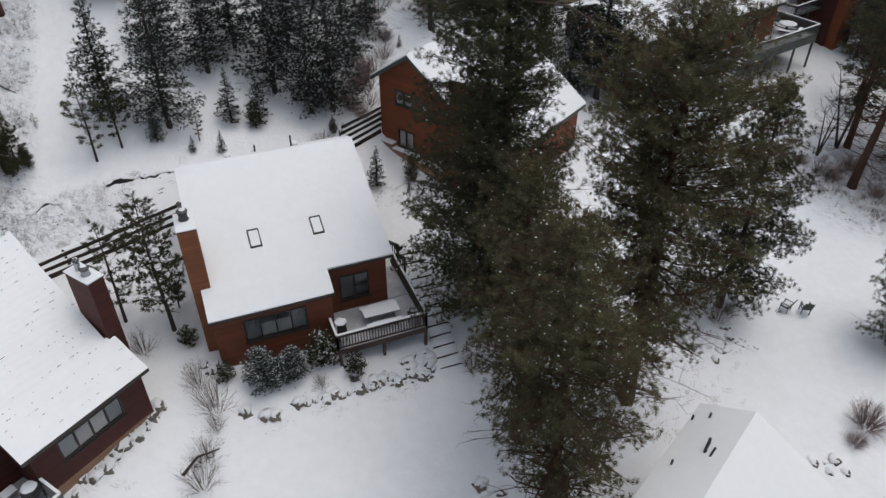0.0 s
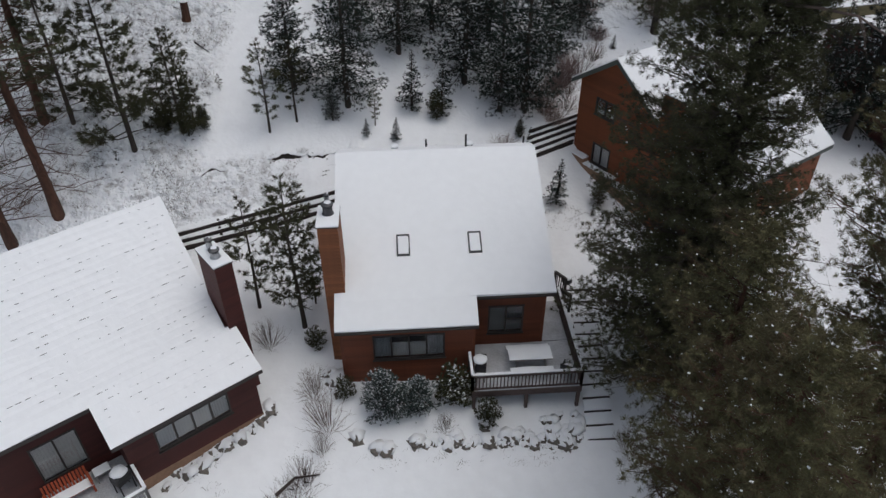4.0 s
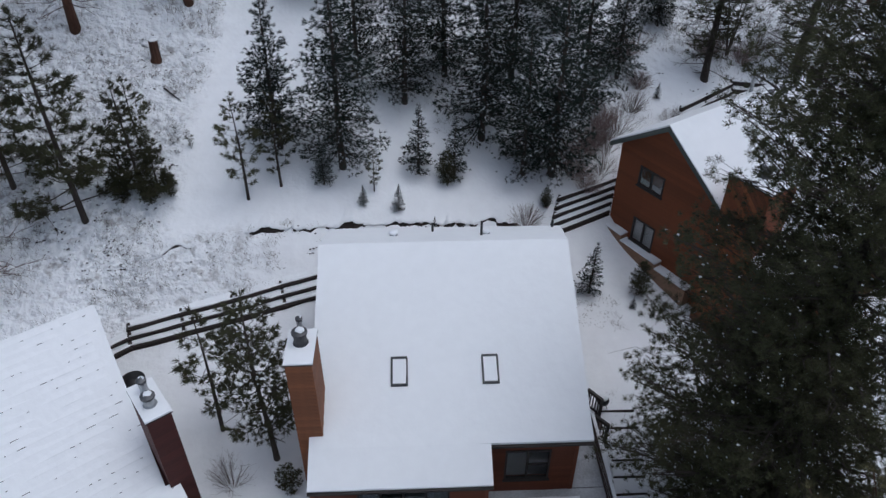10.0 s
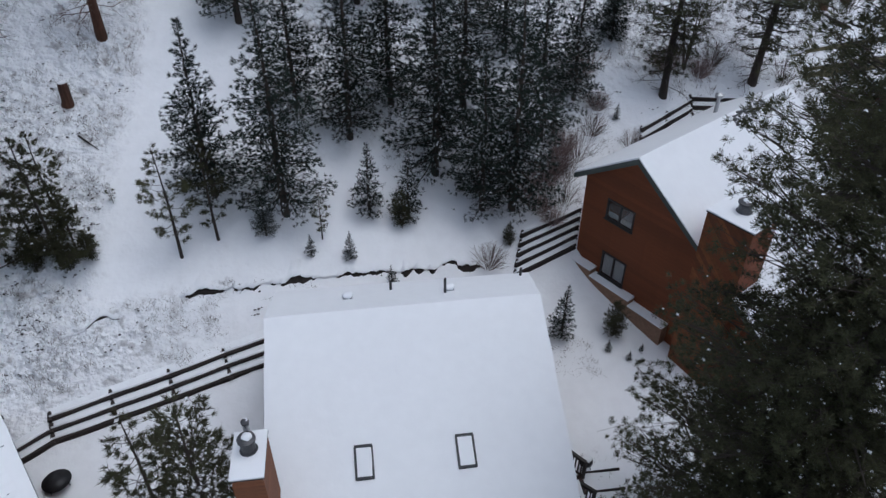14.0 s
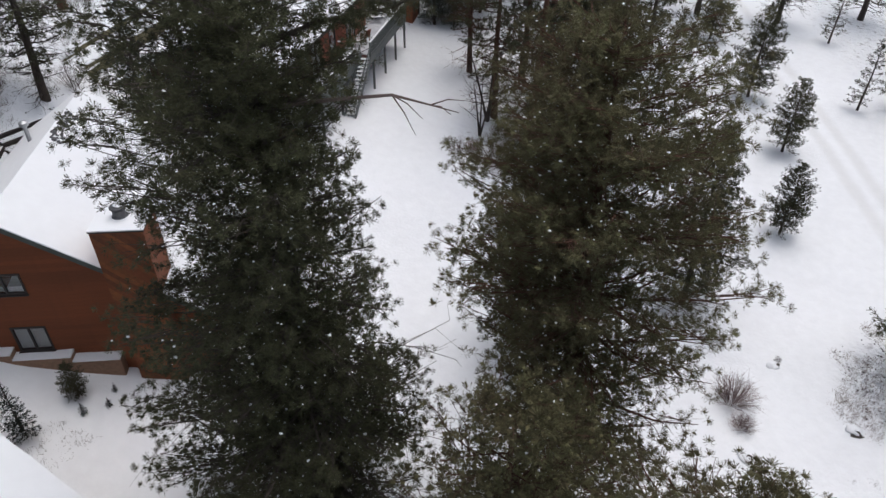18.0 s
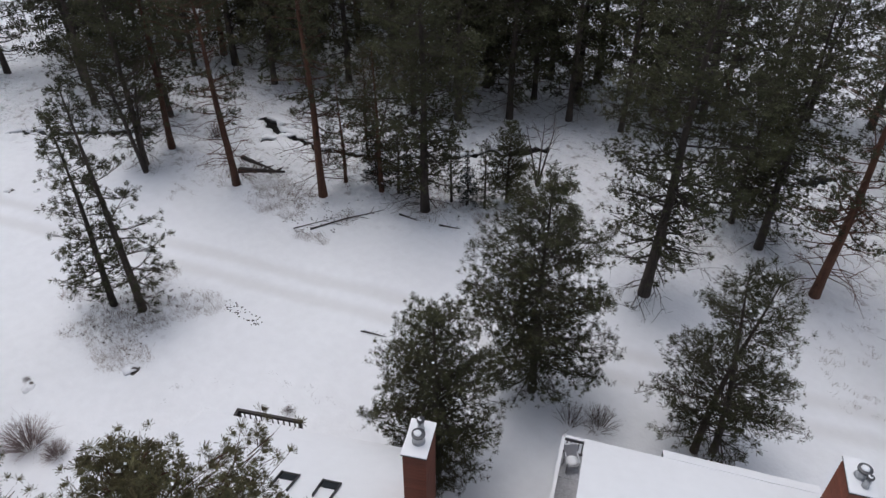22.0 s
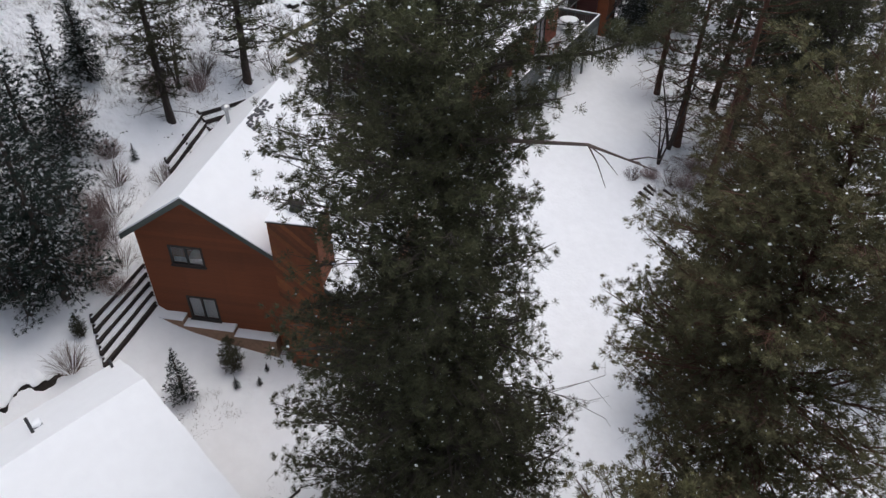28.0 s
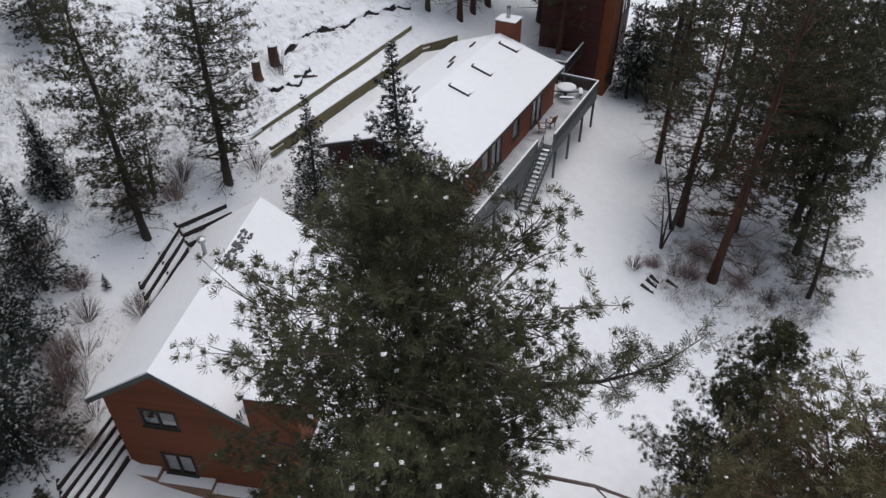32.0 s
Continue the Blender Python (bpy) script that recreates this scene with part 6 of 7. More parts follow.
for ob, x, y, r, s_ in ((m5, 4.0, -36.5, 20, 1.0), (mw, 0.5, -41.0, 90, 1.1), (m5, -3.5, -37.0, 200, 1.0), (mw, 8.5, -43.5, 140, 1.1), (mw, -6.0, -44.0, 10, 1.1), (m1, -2.2, -25.5, 60, 1.0), (mw, 3.0, -47.0, 250, 1.1), (mw, -2.5, -50.0, 150, 1.2), (mw, -8.5, -33.0, 80, 1.0)):
    again(ob, x, y, r, s_, "dark pine in the woods near the little shed")

# a long dead limb of the tall pine
inv = a1.matrix_basis.inverted()
g = Geo()
L0 = [inv @ Vector(p) for p in ((13.75, 25.6, 18.3), (14.0, 24.4, 18.6), (14.5, 23.2, 18.75), (14.9, 22.45, 18.5), (15.2, 21.9, 18.3))]
g.tube(L0, [0.055, 0.045, 0.034, 0.022, 0.008], 6)
for a, b in ((2, (15.0, 22.9, 17.6)), (3, (15.05, 21.7, 18.7)), (3, (15.4, 22.2, 18.1)), (2, (14.4, 22.4, 18.4))):
    e = inv @ Vector(b)
    g.tube([L0[a], (L0[a] + e) / 2 + Vector((0, 0, 0.08)), e], [0.02, 0.014, 0.005], 5)
part("dead_limb", g, TWIG, a1, "bare grey dead limb")
rg = np.random.default_rng(51)
g = Geo()
L1 = [inv @ Vector(p) for p in ((13.5, 26.1, 19.6), (14.5, 24.9, 20.1), (15.4, 23.8, 20.25), (16.1, 23.1, 20.55))]
g.tube(L1, [0.07, 0.055, 0.036, 0.012], 6)
ends = []
for k in range(20):
    q = 0.3 + 0.7 * k / 19
    i = min(2, int(q * 3))
    o = L1[i].lerp(L1[i + 1], q * 3 - i)
    e = o + Vector((rg.normal() * 0.35 + 0.25, rg.normal() * 0.35 - 0.15, rg.normal() * 0.16 + 0.12))
    g.tube([o, o.lerp(e, 0.5) + Vector((0, 0, -0.04)), e], [0.018, 0.012, 0.006], 4)
    ends += [e + Vector(rg.normal(size=3) * 0.13) for j in range(9)]
part("living_limb", g, BARK, a1)
tips = np.array(ends)
tagged(part("limb_needles", blades_mesh("limb_needles", tufts(rg, tips, rg.normal(size=tips.shape) * 0.4, 44, 0.16, 0.0062, 1.2, 0.25, True)), PINE, a1), kind="stuff")

# ---- a little shed with outside stairs, in the woods ----
TAN = material("tan_boards", (0.3, 0.21, 0.13), 0.8, 3, 0.2, 0.004, 40, stretch=(1, 1, 5))
shz = ground_z(1.0, -30.5)
shed = thing("shed", pose(1.0, -30.5, shz - 0.1, 0, 0, 28), "small tan wooden shed with snow on its roof", "shed")
wall(shed, Matrix.Translation((0, 0, 0)), [(-1.2, 0, 1.9), (0, 0, 2.6), (1.2, 0, 1.9)], TAN, [(-0.4, 0.5, 0.4, 1.5)], 0.12, 0.012)
wall(shed, Matrix.Translation((0, 2.2, 0)) @ pose(0, 0, 0, 0, 0, 180), [(-1.2, 0, 1.9), (0, 0, 2.6), (1.2, 0, 1.9)], TAN, (), 0.12, 0.012)
for x, r in ((-1.2, -90), (1.2, 90)):
    wall(shed, Matrix.Translation((x, 0, 0)) @ pose(0, 0, 0, 0, 0, r), [(-2.2 if r < 0 else 0, 0, 1.9), (0 if r < 0 else 2.2, 0, 1.9)], TAN, (), 0.12, 0.012)
for q in (-1, 1):
    poly = [(0, -0.25, 2.7), (q * 1.45, -0.25, 1.85), (q * 1.45, 2.45, 1.85), (0, 2.45, 2.7)]
    roof_plane(shed, poly if q < 0 else poly[::-1], TRIM, 0.1, 0.08, 71 + q)
stair = thing("staircase", pose(1.0, -30.5, shz - 0.1, 0, 0, 28), "pale timber stairs leading down past the shed", "stairs")
for q in (1.6, 2.5):
    part("stringer", Geo().beam((q, -2.2, 0.15), (q, 2.0, 2.9), 0.06, 0.25), TAN, stair)
for k in range(11):
    part("tread", Geo().box(1.6, -2.1 + k * 0.38, 0.32 + k * 0.25, 2.5, -1.82 + k * 0.38, 0.37 + k * 0.25), DECK, stair)

# ---- evergreen shrubs along the cedar house ----
FROSTED = material("frosted_juniper", (0.085, 0.115, 0.105), 0.7, 3, 0.3)
jun = conifer("evergreen_shrub", 41, 2.3, 0.05, [0.95 * k for k in (1.0, 1.05, 0.85, 0.6, 0.34, 0.08)], 80, 46, 0.1, "frosted blue-green conical evergreen shrub by the house wall", "shrub", leaf=FROSTED, K=14, width=0.008, spread=0.5, droop=0.05, snow=0.0, snow_leaf=0.3, bare=0.1)
place(jun, 0.75, 25.0, 0, 1.15)
rho = conifer("evergreen_shrub", 42, 1.7, 0.05, [0.75 * k for k in (1.0, 1.1, 1.0, 0.9, 0.7, 0.3)], 45, 34, 0.12, "dark leafy evergreen shrub with snow on its leaves", "shrub", leaf=PINE, K=8, width=0.02, spread=0.7, droop=0.15, snow=0.12, snow_r=0.05, snow_leaf=0.11, bare=0.1)
place(rho, 3.85, 25.5, 0, 1.1)
again(jun, 2.2, 25.1, 120, 0.95, "smaller evergreen shrub with frosted tips")
again(rho, 5.2, 24.5, 80, 0.75)
again(rho, -0.9, 25.9, 40, 0.6)
again(rho, -2.35, 28.5, 140, 0.62, "low dark evergreen at the foot of a young pine")


# ---- leafless shrubs ----
RED_TWIG = material("reddish_twigs", (0.27, 0.20, 0.19), 0.9, 4, 0.3)

def bare_shrub(seed, h, r, n, label, mat=None):
    """A rounded tangle of forked leafless stems."""
    rg = random.Random(seed)
    t = thing("bare_shrub", pose(0, 0, 0), label, "shrub")
    g = Geo()
    for k in range(n):
        a, q = rg.uniform(0, 6.283), math.sqrt(rg.random())
        e = Vector((math.cos(a) * r * q, math.sin(a) * r * q, h * rg.uniform(0.75, 1.0) * math.sqrt(max(0.06, 1.02 - q * q))))
        b = Vector((math.cos(a) * 0.3 * r * q, math.sin(a) * 0.3 * r * q, -0.05))
        m = b.lerp(e, 0.5) + Vector((rg.gauss(0, 0.06), rg.gauss(0, 0.06), h * 0.08))
        g.tube([b, m, e], [0.010, 0.007, 0.002], 3, False)
        for j in range(5):
            s = b.lerp(m, rg.uniform(0.5, 1)) if j % 2 else m.lerp(e, rg.uniform(0.0, 0.8))
            d = (e - b).normalized() * 0.22 * h + Vector((rg.gauss(0, 0.13), rg.gauss(0, 0.13), rg.gauss(0.02, 0.08))) * h
            g.tube([s, s + d * rg.uniform(0.5, 1)], [0.004, 0.0015], 3, False)
    part("stem_fan", g, mat or TWIG, t)
    return t


s0 = place(bare_shrub(7, 1.6, 1.25, 190, "dense leafless reddish-grey shrub standing in the snow", RED_TWIG), 28.0, 13.1)
again(s0, 26.6, 12.5, 200, 0.55)
THICKET = "twiggy purplish-grey thicket below the firs"
for x, y, r, q in ((11.4, 44.9, 30, 0.9), (10.8, 43.6, 80, 0.8), (12.0, 45.6, 150, 1.0), (14.2, 50.6, 10, 1.0), (15.0, 48.9, 60, 0.7), (11.3, 42.9, 100, 0.6), (12.6, 46.6, 200, 0.9), (10.3, 44.4, 260, 0.8), (19.6, 51.6, 90, 0.9), (21.6, 51.2, 20, 0.8), (43.2, 30.6, 60, 0.8), (44.8, 28.0, 120, 0.7), (45.6, 31.0, 10, 0.9), (42.2, 32.8, 40, 0.6), (13.4, 20.0, 30, 0.6), (15.6, 17.0, 100, 0.6)):
    again(s0, x, y, r, q, THICKET if y > 40 else "low leafless reddish-grey bush at the edge of the snow")
s1 = place(bare_shrub(1, 1.4, 0.95, 80, "leafless grey shrub standing in the snow"), 9.7, -4.3)
s2 = place(bare_shrub(2, 1.7, 0.95, 44, "tangled bare twigs beside the house"), -2.5, 22.0)
for ob, x, y, r, s in ((s2, -2.3, 26.0, 40, 1.0), (s2, -1.7, 24.5, 70, 1.3), (s2, -2.9, 20.9, 150, 1.2), (s2, -4.5, 28.6, 100, 0.95), (s1, 7.9, 41.0, 10, 1.0), (s1, 20.9, 4.4, 60, 0.4), (s1, 31.8, 11.4, 30, 0.25), (s2, -1.9, 23.4, 200, 0.7),
                       (s2, 3.3, 24.2, 20, 0.6), (s2, 12.6, 45.2, 10, 1.0), (s2, 13.4, 46.4, 80, 1.1), (s1, 14.4, 47.6, 10, 1.0), (s1, 16.4, 46.9, 50, 0.9), (s2, 12.2, 44.0, 150, 0.9),
                       (s1, 12.0, 47.4, 60, 1.0), (s2, 15.2, 51.2, 70, 1.1), (s2, 20.6, 52.4, 20, 1.2), (s2, 26.8, 51.2, 100, 1.1), (s1, 22.6, 52.0, 60, 1.1), (s2, 33.4, 56.6, 10, 1.1), (s1, 16.8, -1.2, 40, 0.8), (s2, 10.8, -3.6, 120, 0.9),
                       (s1, 41.0, 33.5, 10, 0.8), (s2, 42.6, 31.4, 60, 1.0), (s2, 46.5, 27.6, 90, 1.0), (s1, 44.5, 26.0, 30, 0.9), (s2, 25.6, 21.6, 30, 0.9), (s1, 26.6, 21.9, 80, 0.8), (s2, 11.0, 23.0, 60, 0.9), (s2, 11.6, 21.4, 160, 0.9), (s2, 12.4, 17.6, 10, 0.8), (s1, 12.2, 16.0, 200, 0.8), (s1, 46.2, -9.4, 10, 1.0), (s2, 30.4, -16.8, 60, 1.0), (s2, 36.4, -11.8, 160, 1.0), (s2, 22.4, -19.6, 30, 1.0)):
    again(ob, x, y, r, s)


def bare_tree(seed, h, label):
    """A leafless tree: forked trunk with rising limbs and fine twigs."""
    rg = random.Random(seed)
    t = thing("bare_tree", pose(0, 0, 0), label, "tree")
    g, fine = Geo(), Geo()
    for k in range(3):
        a = k * 2.1 + rg.uniform(-0.4, 0.4)
        lean = rg.uniform(0.12, 0.3) * h
        p = [Vector((0, 0, -0.2)), Vector((math.cos(a) * lean * 0.25, math.sin(a) * lean * 0.25, h * 0.25)), Vector((math.cos(a) * lean * 0.6, math.sin(a) * lean * 0.6, h * 0.6)), Vector((math.cos(a) * lean, math.sin(a) * lean, h * rg.uniform(0.85, 1)))]
        g.tube(p, [0.17, 0.11, 0.07, 0.02], 7)
        for j in range(13):
            q = rg.uniform(0.35, 1)
            i = min(2, int(q * 3))
            o = p[i].lerp(p[i + 1], q * 3 - i)
            b = a + rg.uniform(-2.2, 2.2)
            e = o + Vector((math.cos(b), math.sin(b), rg.uniform(0.3, 1.1))) * h * rg.uniform(0.1, 0.24)
            m = o.lerp(e, 0.5) + Vector((rg.gauss(0, 0.08), rg.gauss(0, 0.08), -0.05 * h * 0.3))
            g.tube([o, m, e], [0.035, 0.022, 0.008], 4, False)
            for i2 in range(6):
                c = m.lerp(e, rg.random())
                d = (e - o) * rg.uniform(0.2, 0.5) + Vector((rg.gauss(0, 0.2), rg.gauss(0, 0.2), rg.gauss(0.1, 0.2)))
                fine.tube([c, c + d], [0.009, 0.004], 3, False)
    part("trunk", g, BARK, t, smooth=True)
    tagged(part("branchwork", fine, TWIG, t), kind="stuff")
    return t


bt = place(bare_tree(5, 8.5, "dark leafless tree with a forked trunk"), 45.3, -2.9)
for x, y, r, s in ((46.6, 33.6, 120, 0.75), (23.5, -19.5, 60, 0.6), (36.0, -16.5, 200, 0.7), (20.8, 51.6, 30, 0.5), (44.2, 33.2, 250, 0.55)):
    again(bt, x, y, r, s)


# ---- grass and brush that pokes through the snow ----
def on_clear_snow(x, y):
    """The open strip of deep snow that runs up the hillside."""
    return y - 0.23 * x > 41 and abs(x - 0.12 * y + 11.2) < 2.5



def brush(name, seed, patches, h, label, mat):
    rng = np.random.default_rng(seed)
    V = []
    for x0, x1, y0, y1, n, hh in patches:
        for x, y in zip(rng.uniform(x0, x1, n), rng.uniform(y0, y1, n)):
            edge = ((2 * x - x0 - x1) / (x1 - x0)) ** 4 + ((2 * y - y0 - y1) / (y1 - y0)) ** 4
            if noise.noise(Vector((x * 0.35, y * 0.35, seed))) < -0.22 + 0.75 * edge or edge > 0.95 or on_clear_snow(x, y):
                continue
            z, k = ground_z(x, y), rng.integers(6, 20)
            b = np.array([x, y, z - 0.02]) + rng.normal(size=(k, 3)) * np.array([0.16, 0.1, 0])
            e = b + rng.normal(size=(k, 3)) * np.array([0.6, 0.6, 0.25]) * h * hh + np.array([0, 0, h * hh * 0.8])
            w = rng.normal(size=(k, 3))
            w[:, 2] = 0
            w *= 0.008 / (np.linalg.norm(w, axis=1, keepdims=True) + 1e-6)
            V.append(np.stack([b - w, b + w, e], 1).reshape(-1, 3))
    me = blades_mesh(name, np.concatenate(V))
    return tagged(part(name, me, mat), label, "brush", kind="stuff")


BRUSH = material("winter_brush", (0.085, 0.066, 0.055), 0.9, 2, 0.35)
DRY = material("dry_grass", (0.17, 0.125, 0.10), 0.9, 2, 0.35)
brush("hillside_brush", 3, [(-24, -7, 35, 60, 3800, 0.9), (-9, -2, 36.5, 41, 350, 0.75), (-24, -4, 36, 41, 800, 0.8), (-12, 10, 47, 62, 1700, 1.2), (2, 12, 42, 50, 500, 1.0), (-12, 6, 38.2, 40.4, 160, 0.6), (14, 32, 48, 62, 1800, 1.3), (10, 16, 43, 48, 160, 1.0), (28, 46, 57, 62, 250, 1.2)], 0.28, "low winter brush poking through hillside snow", BRUSH)
brush("roadside_brush", 4, [(28.5, 37.5, 1.4, 9.4, 1700, 0.7), (29, 42, -10, -4.6, 1300, 0.9), (20, 34, -16, -11, 700, 1.0), (39, 51, 22, 34, 1500, 1.3), (36, 60, -7, -2, 200, 1.0), (10, 26, 15, 23, 420, 0.8), (8, 20, -30, -18, 260, 1.1), (40, 60, -20, -9, 300, 1.1), (-4, 9, -22, -12, 160, 1.0)], 0.26, "dry grass and brush beside the road", DRY)
brush("garden_brush", 6, [(-6, 9.5, 22.4, 24.2, 130, 0.5), (-9, -3, 20.8, 24, 120, 0.6), (9.5, 12.5, 35.5, 38, 60, 0.7), (9.4, 11, 30.5, 34, 24, 0.5), (16, 27, 2, 9, 70, 0.5)], 0.22, "dry stalks poking through garden snow", BRUSH)


def clods(name, seed, patches, label):
    """Small dark humps of soil, litter and low plants in thin snow."""
    rng = np.random.default_rng(seed)
    P = []
    for x0, x1, y0, y1, n in patches:
        for x, y in zip(rng.uniform(x0, x1, n), rng.uniform(y0, y1, n)):
            edge = ((2 * x - x0 - x1) / (x1 - x0)) ** 4 + ((2 * y - y0 - y1) / (y1 - y0)) ** 4
            if noise.noise(Vector((x * 0.5, y * 0.5, seed))) > -0.1 + 0.5 * edge and not on_clear_snow(x, y):
                P += [(x + rng.normal() * 0.12, y + rng.normal() * 0.08, ground_z(x, y) + 0.01) for k in range(rng.integers(1, 4))]
    tagged(part(name, snow_bits(rng, np.array(P), 0.052, name), EARTH), label, "ground litter", kind="stuff")


EARTH = material("dark_earth", (0.026, 0.021, 0.018), 0.95, 5, 0.4, 0.02, 12)
clods("hillside_litter", 8, [(-24, -4, 35.5, 50, 1900), (-22, 12, 46, 60, 900), (12, 34, 48, 62, 700), (-6, 9, 38.2, 40.6, 90)], "dark humps of soil and plants in the hillside snow")
clods("roadside_litter", 9, [(26.3, 29.8, 1.3, 2.3, 70), (28.5, 37, 1.6, 9, 260), (27, 44, -11, -5, 320), (40, 52, 22, 34, 520), (18, 40, -20, -11, 300), (24, 28, 18.5, 21.5, 60)], "dark litter showing through roadside snow")


# ---- stones ----
def stone(seed, label):
    t = thing("stone", pose(0, 0, 0), label, "stone", "stones in the snow")
    part("rock", Geo().blob((0, -0.08, 0.04), 0.30, seed, 0.5, 0.55, 8), STONE, t)
    part("snow_cap", Geo().blob((0.02, 0.13, 0.14), 0.34, seed + 0.5, 0.3, 0.42, 11), SNOW, t, smooth=True)
    return t


st = [stone(k + 0.37, "grey garden stone capped with snow") for k in range(4)]
spots = [(-0.45, 23.9), (0.35, 23.4), (0.8, 23.3), (2.0, 23.6), (2.4, 23.5), (3.4, 23.7), (3.75, 23.55), (4.1, 23.45), (4.45, 23.55), (4.8, 23.6), (5.2, 23.5), (5.6, 23.45), (6.05, 23.5), (6.65, 23.4), (7.4, 23.6), (8.5, 23.65), (8.8, 23.9), (9.05, 24.2),
         (-4.2, 25.4), (-4.4, 24.9), (-4.8, 24.4), (-5.25, 24.05), (-5.7, 23.7), (-6.2, 23.3), (-6.6, 22.95), (-7.1, 22.6), (-7.9, 22.1), (-1.35, 26.8), (-1.4, 26.3), (-1.3, 25.9), (23.9, 12.4), (24.4, 12.2), (25.0, 12.1), (24.2, 11.7), (24.9, 11.4),
         (25.4, 20.3), (24.9, 20.0), (24.3, 19.6), (23.6, 19.2), (25.7, 21.0), (25.6, 22.0), (14.6, 16.4), (14.0, 16.0), (8.6, 16.8), (9.4, 16.2), (40.2, -8.2), (39.4, -8.6), (41.0, -8.0), (28.7, 7.7), (31.4, 11.5), (44, -12.4), (43.2, -14.2), (46, -11.6), (38.4, -14.8), (52.5, 4.6), (50.0, 4.4), (48.6, 3.2)]
rnd = random.Random(3)
spots += [(rnd.uniform(1.6, 8.9), 23.55 + rnd.gauss(0, 0.22)) for k in range(34)] + [(rnd.uniform(7.4, 9.2), rnd.uniform(23.5, 24.7)) for k in range(12)] + [(-1.5 + rnd.uniform(-0.3, 0.2), rnd.uniform(25.4, 27.2)) for k in range(6)]
spots += [(-4.1 - k * 0.27 + rnd.gauss(0, 0.08), 25.3 - k * 0.205 + rnd.gauss(0, 0.1)) for k in range(14)]
for k, (x, y) in enumerate(spots):
    m = pose(x, y, ground_z(x, y) - 0.07, 0, 0, rnd.uniform(-45, 45))
    if k < 4:
        st[k].matrix_basis = m
    else:
        c = copy_thing(st[k % 4], m)
        q = rnd.uniform(0.45, 1.05)
        c.scale = (q, q * rnd.uniform(0.8, 1.3), q * rnd.uniform(0.7, 1.1))

# cut banks across the slope


def earth_bank(line, tall, seed, label):
    """An eroded lip of soil along a line, with snow hanging over it."""
    bank = thing("earth_bank", pose(0, 0, 0), label, "bank")
    L = [Vector((x, y, 0)) for x, y in line]
    pts = []
    for a, c in zip(L, L[1:]):
        for k in range(max(2, int((c - a).length / 0.1))):
            pts.append(a.lerp(c, k / max(2, int((c - a).length / 0.1))))
    face, snow, rows = Geo(), Geo(), []
    for p in pts:
        n1, n2 = noise.noise(Vector((p.x * 0.9, seed, 5))), noise.noise(Vector((p.x * 3.1, seed + 4, 5)))
        n3 = noise.noise(Vector((p.x * 7.3, seed + 8, 2)))
        x, y = p.x + 0.1 * n2 + 0.06 * n3, p.y + 0.4 * n1 + 0.13 * n2 + 0.07 * n3
        k = tall * max(0.0, 0.5 + 1.4 * noise.noise(Vector((p.x * 0.8, 9, seed))) + 0.7 * noise.noise(Vector((p.x * 3.3, 2, seed))))
        rows.append((x, y, ground_z(x, y), k))
    n = len(rows)
    face.add([q for x, y, z, k in rows for q in ((x, y - 0.08 - k * 0.25, z - 0.1), (x, y + 0.06, z + k * 0.9))], [(2 * i, 2 * i + 2, 2 * i + 3, 2 * i + 1) for i in range(n - 1)])
    snow.add([q for x, y, z, k in rows for q in ((x, y - 0.1 * k / (k + 0.05) + 0.05, z + k * 0.95), (x, y - 0.02, z + k + 0.06), (x, y + 0.35, z + k * 0.9 + 0.05), (x, y + 1.0, ground_z(x, y + 1.0) - 0.03))], [(4 * i + j, 4 * i + 4 + j, 4 * i + 5 + j, 4 * i + 1 + j) for i in range(n - 1) for j in (0, 1, 2)])
    part("soil_face", face, EARTH, bank)
    part("snow_lip", snow, SNOW, bank, smooth=True)


earth_bank([(-5.4, 39.6), (-2.5, 39.95), (1.5, 40.45), (7.6, 40.95)], 0.21, 1.0, "dark eroded lip of earth under overhanging snow")
earth_bank([(34.6, 57.6), (36.2, 58.4), (38.4, 59.0), (41.0, 58.7), (44.0, 59.4), (49.0, 59.3)], 0.3, 2.0, "broken earth bank below the upper slope")
earth_bank([(31.6, 55.4), (33.6, 55.5), (35.6, 56.2)], 0.32, 3.0, "undercut root mound beneath a stump")
earth_bank([(-9.8, 37.9), (-7.6, 38.7)], 0.12, 4.0, "small dark step in the snowy slope")

# ---- stumps, fallen wood, small things ----
def stump(x, y, h, r, seed):
    t = thing("tree_stump", pose(x, y, ground_z(x, y) - 0.1), "weathered reddish stump in the snow", "stump")
    part("wood", Geo().tube([(0, 0, 0), (0.03, 0, 0.25), (0.05, 0.02, h)], [r * 1.35, r, r * 0.9], 10), RED_BARK, t)
    part("snow_cap", Geo().blob((0.05, 0.02, h + 0.01), r * 0.85, seed, 0.1, 0.35, 10), SNOW, t, smooth=True)


stump(-10.55, 47.85, 1.1, 0.24, 1)
stump(33.6, 57.4, 1.3, 0.35, 2)
stump(31.6, 56.6, 1.2, 0.3, 3)


def fallen(pts, r, label):
    t = thing("fallen_branch", pose(0, 0, 0), label, "branch")
    p = [(x, y, ground_z(x, y) + 0.05) for x, y in pts]
    part("wood", Geo().tube(p, [r * (1 - 0.7 * i / max(1, len(p) - 1)) for i in range(len(p))], 6), TIMBER, t)
    g = Geo()
    q = Vector(p[-1]) - Vector(p[0])
    for i in range(4):
        a = Vector(p[0]) + q * (0.3 + 0.17 * i)
        g.tube([a, a + Vector((q.y * 0.12 * (-1) ** i, -q.x * 0.12 * (-1) ** i, 0.08)) + q * 0.1], [r * 0.4, r * 0.15], 4)
    part("twig", g, TIMBER, t)


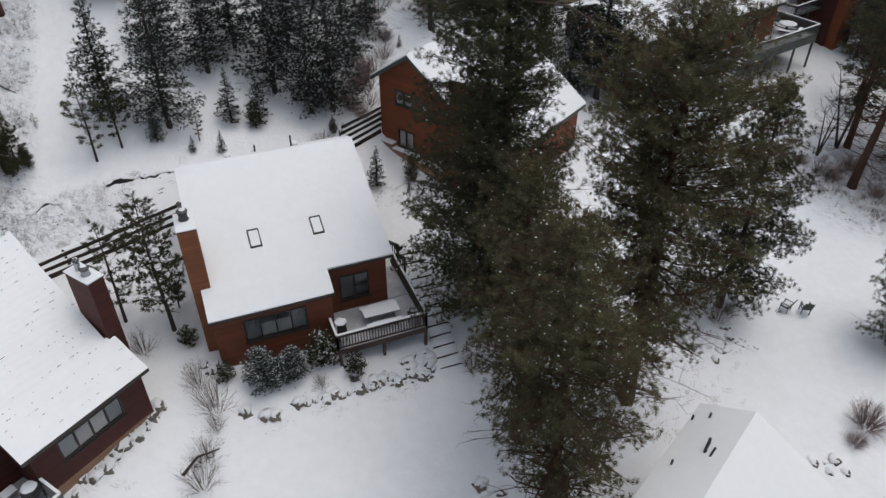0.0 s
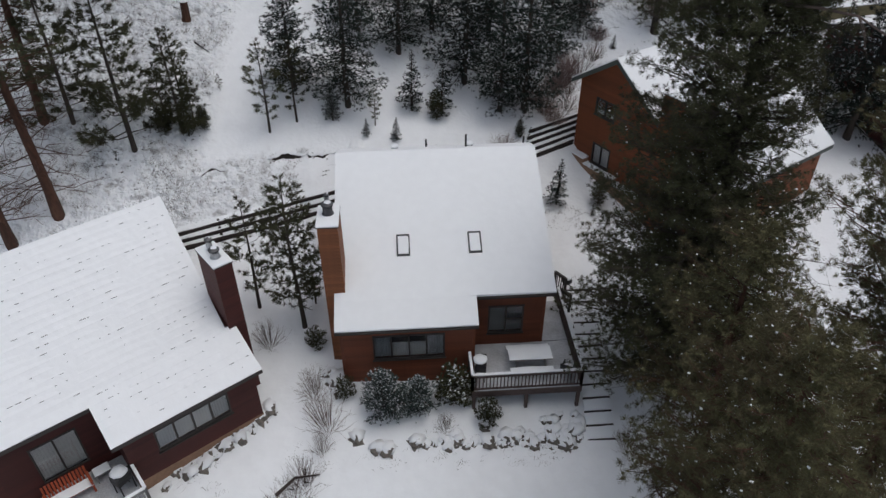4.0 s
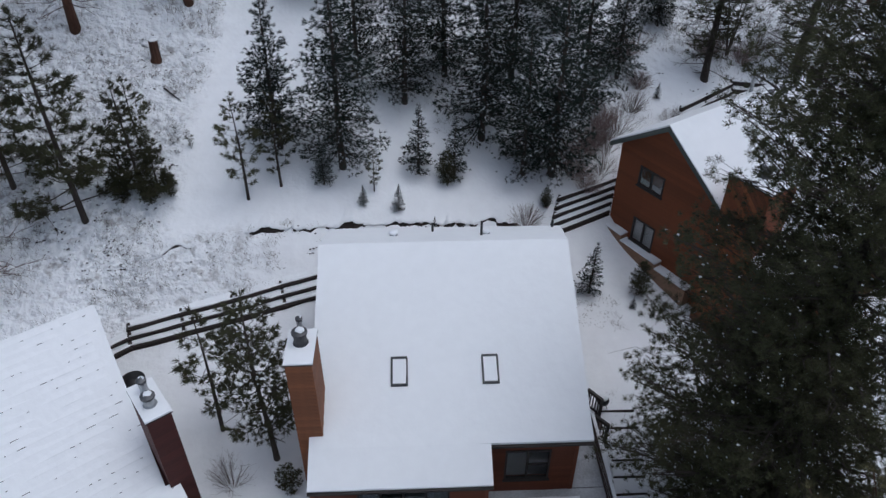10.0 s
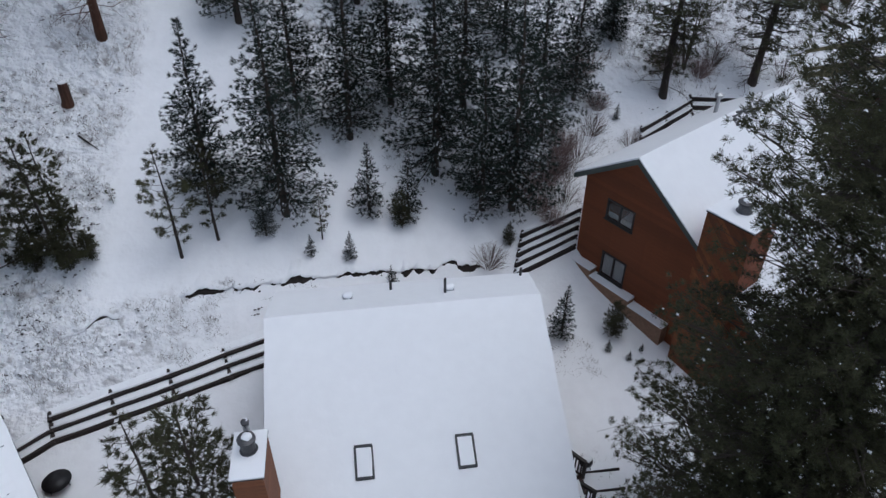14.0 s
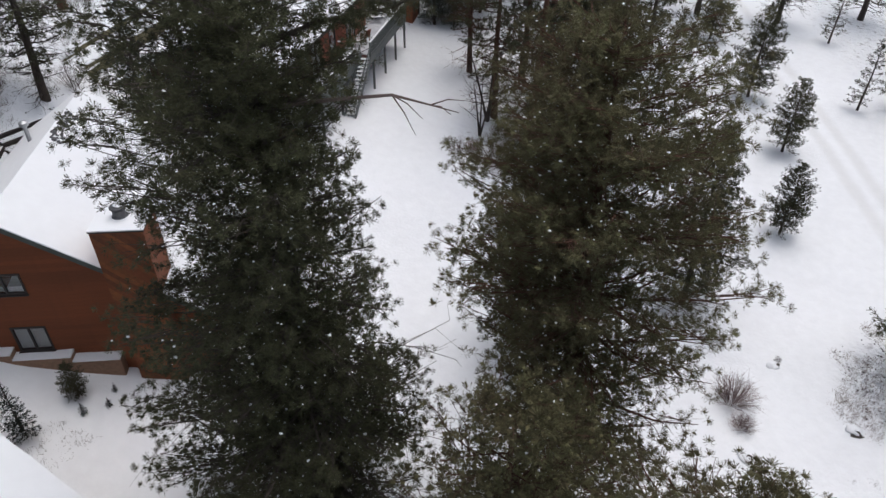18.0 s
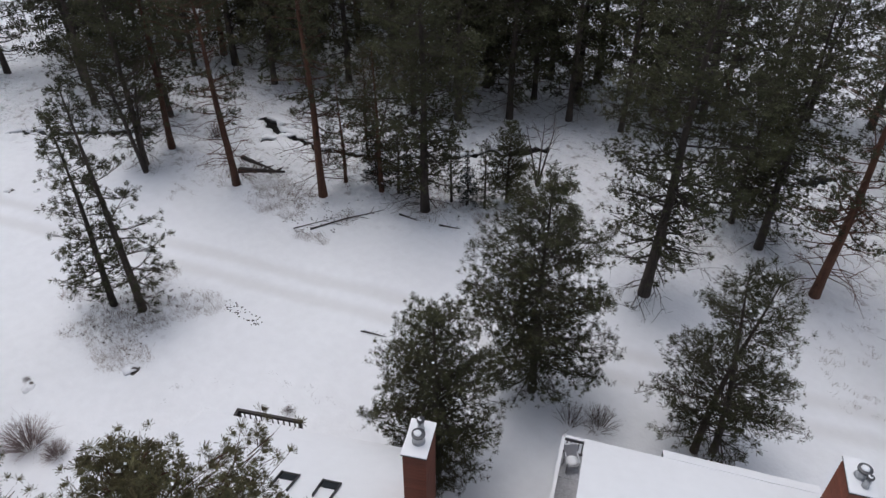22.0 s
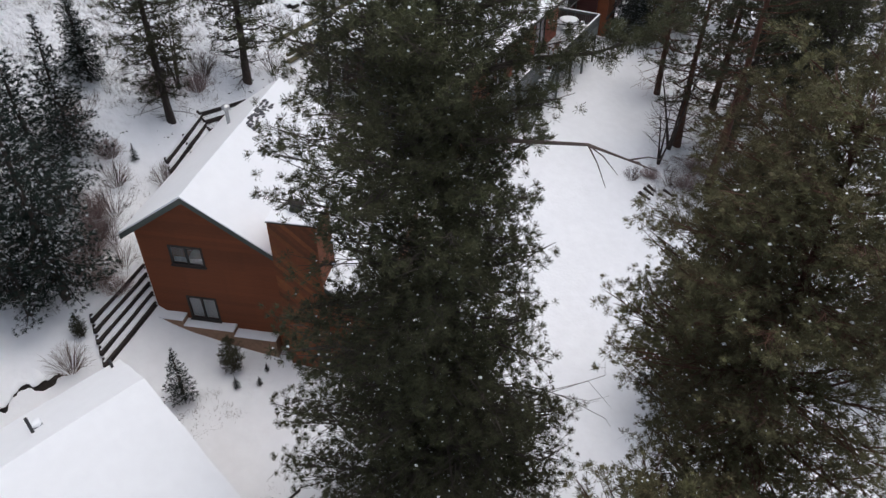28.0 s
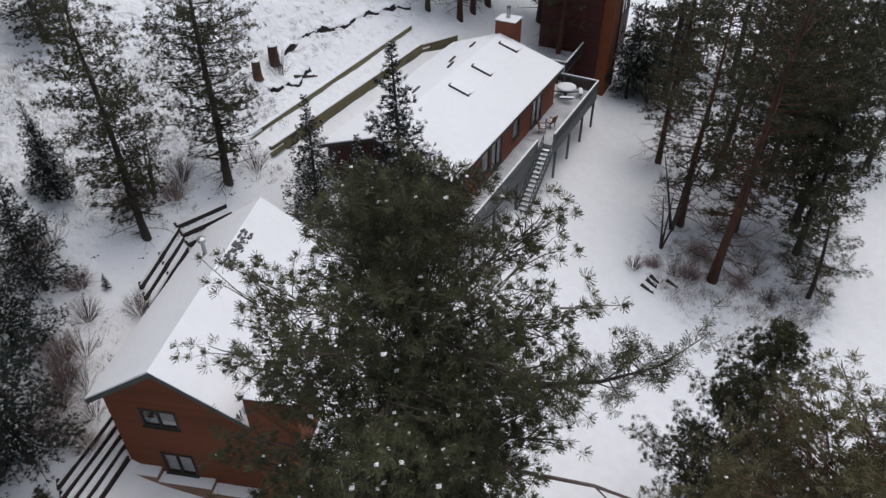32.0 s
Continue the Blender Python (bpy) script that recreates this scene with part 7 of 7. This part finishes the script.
fallen([(31.6, -6.1), (30.8, -8.2), (29.5, -10.6)], 0.06, "long bent fallen branch in the snow")
for q in ([(40.7, 32.4), (40.5, 31.6)], [(40.0, 32.4), (39.9, 31.5)], [(41.7, 31.5), (41.6, 30.7)], [(41.2, 32.4), (41.0, 31.7)]):
    fallen(q, 0.13, "sawn log lying at the edge of the brush")
fallen([(22.4, -1.6), (21.9, -1.85), (21.3, -2.1)], 0.04, "thin twig lying on the road")
fallen([(32.4, -5.4), (31.2, -8.2)], 0.04, "thin bent branch in the snow")
fallen([(28.4, -10.9), (27.0, -11.1)], 0.07, "short dark stick on the snow")
fallen([(25.6, -11.6), (24.4, -12.2)], 0.07, "short dark stick on the snow")
fallen([(22.3, -1.7), (21.1, -2.2)], 0.05, "thin fallen stick on the snow")
fallen([(40.4, -7.2), (37.8, -9.2)], 0.28, "fallen log near the creek bank")
fallen([(41.6, -8.4), (38.6, -8.8)], 0.2, "fallen log near the creek bank")
fallen([(-3.6, 21.6), (-2.9, 22.3), (-1.9, 22.4)], 0.09, "crooked fallen branch on the lawn")
fallen([(-9.9, 46.2), (-9.0, 45.6)], 0.05, "dead twig on the slope")
fallen([(44, -19), (40.5, -23), (38, -25)], 0.12, "fallen trunk leaning beyond the creek")
fallen([(34.0, 56.0), (35.6, 55.6)], 0.14, "snow-edged fallen log above the wall")
pit = thing("fire_pit", pose(-9.1, 32.8, ground_z(-9.1, 32.8)), "round black fire bowl on the snow", "fire pit")
part("bowl", Geo().tube([(0, 0, 0.1), (0, 0, 0.3), (0, 0, 0.34), (0, 0, 0.3), (0, 0, 0.2)], [0.3, 0.5, 0.52, 0.46, 0.3], 18), BLACK, pit, smooth=True)
for k in range(3):
    a = k * 2.094
    part("leg", Geo().beam((0.3 * math.cos(a), 0.3 * math.sin(a), 0.2), (0.4 * math.cos(a), 0.4 * math.sin(a), -0.1), 0.03, 0.03), BLACK, pit)
pot = thing("kettle_grill", pose(9.95, 31.6, ground_z(9.95, 31.6)), "small black kettle grill beside the steps", "grill")
part("kettle", Geo().blob((0, 0, 0.55), 0.26, 2, 0.0, 0.85, 14), BLACK, pot, smooth=True)
part("snow_cap", Geo().blob((0, 0, 0.72), 0.2, 2, 0.05, 0.4, 12), SNOW, pot, smooth=True)
for k in range(3):
    a = k * 2.094
    part("leg", Geo().beam((0.1 * math.cos(a), 0.1 * math.sin(a), 0.4), (0.26 * math.cos(a), 0.26 * math.sin(a), -0.05), 0.025, 0.025), BLACK, pot)
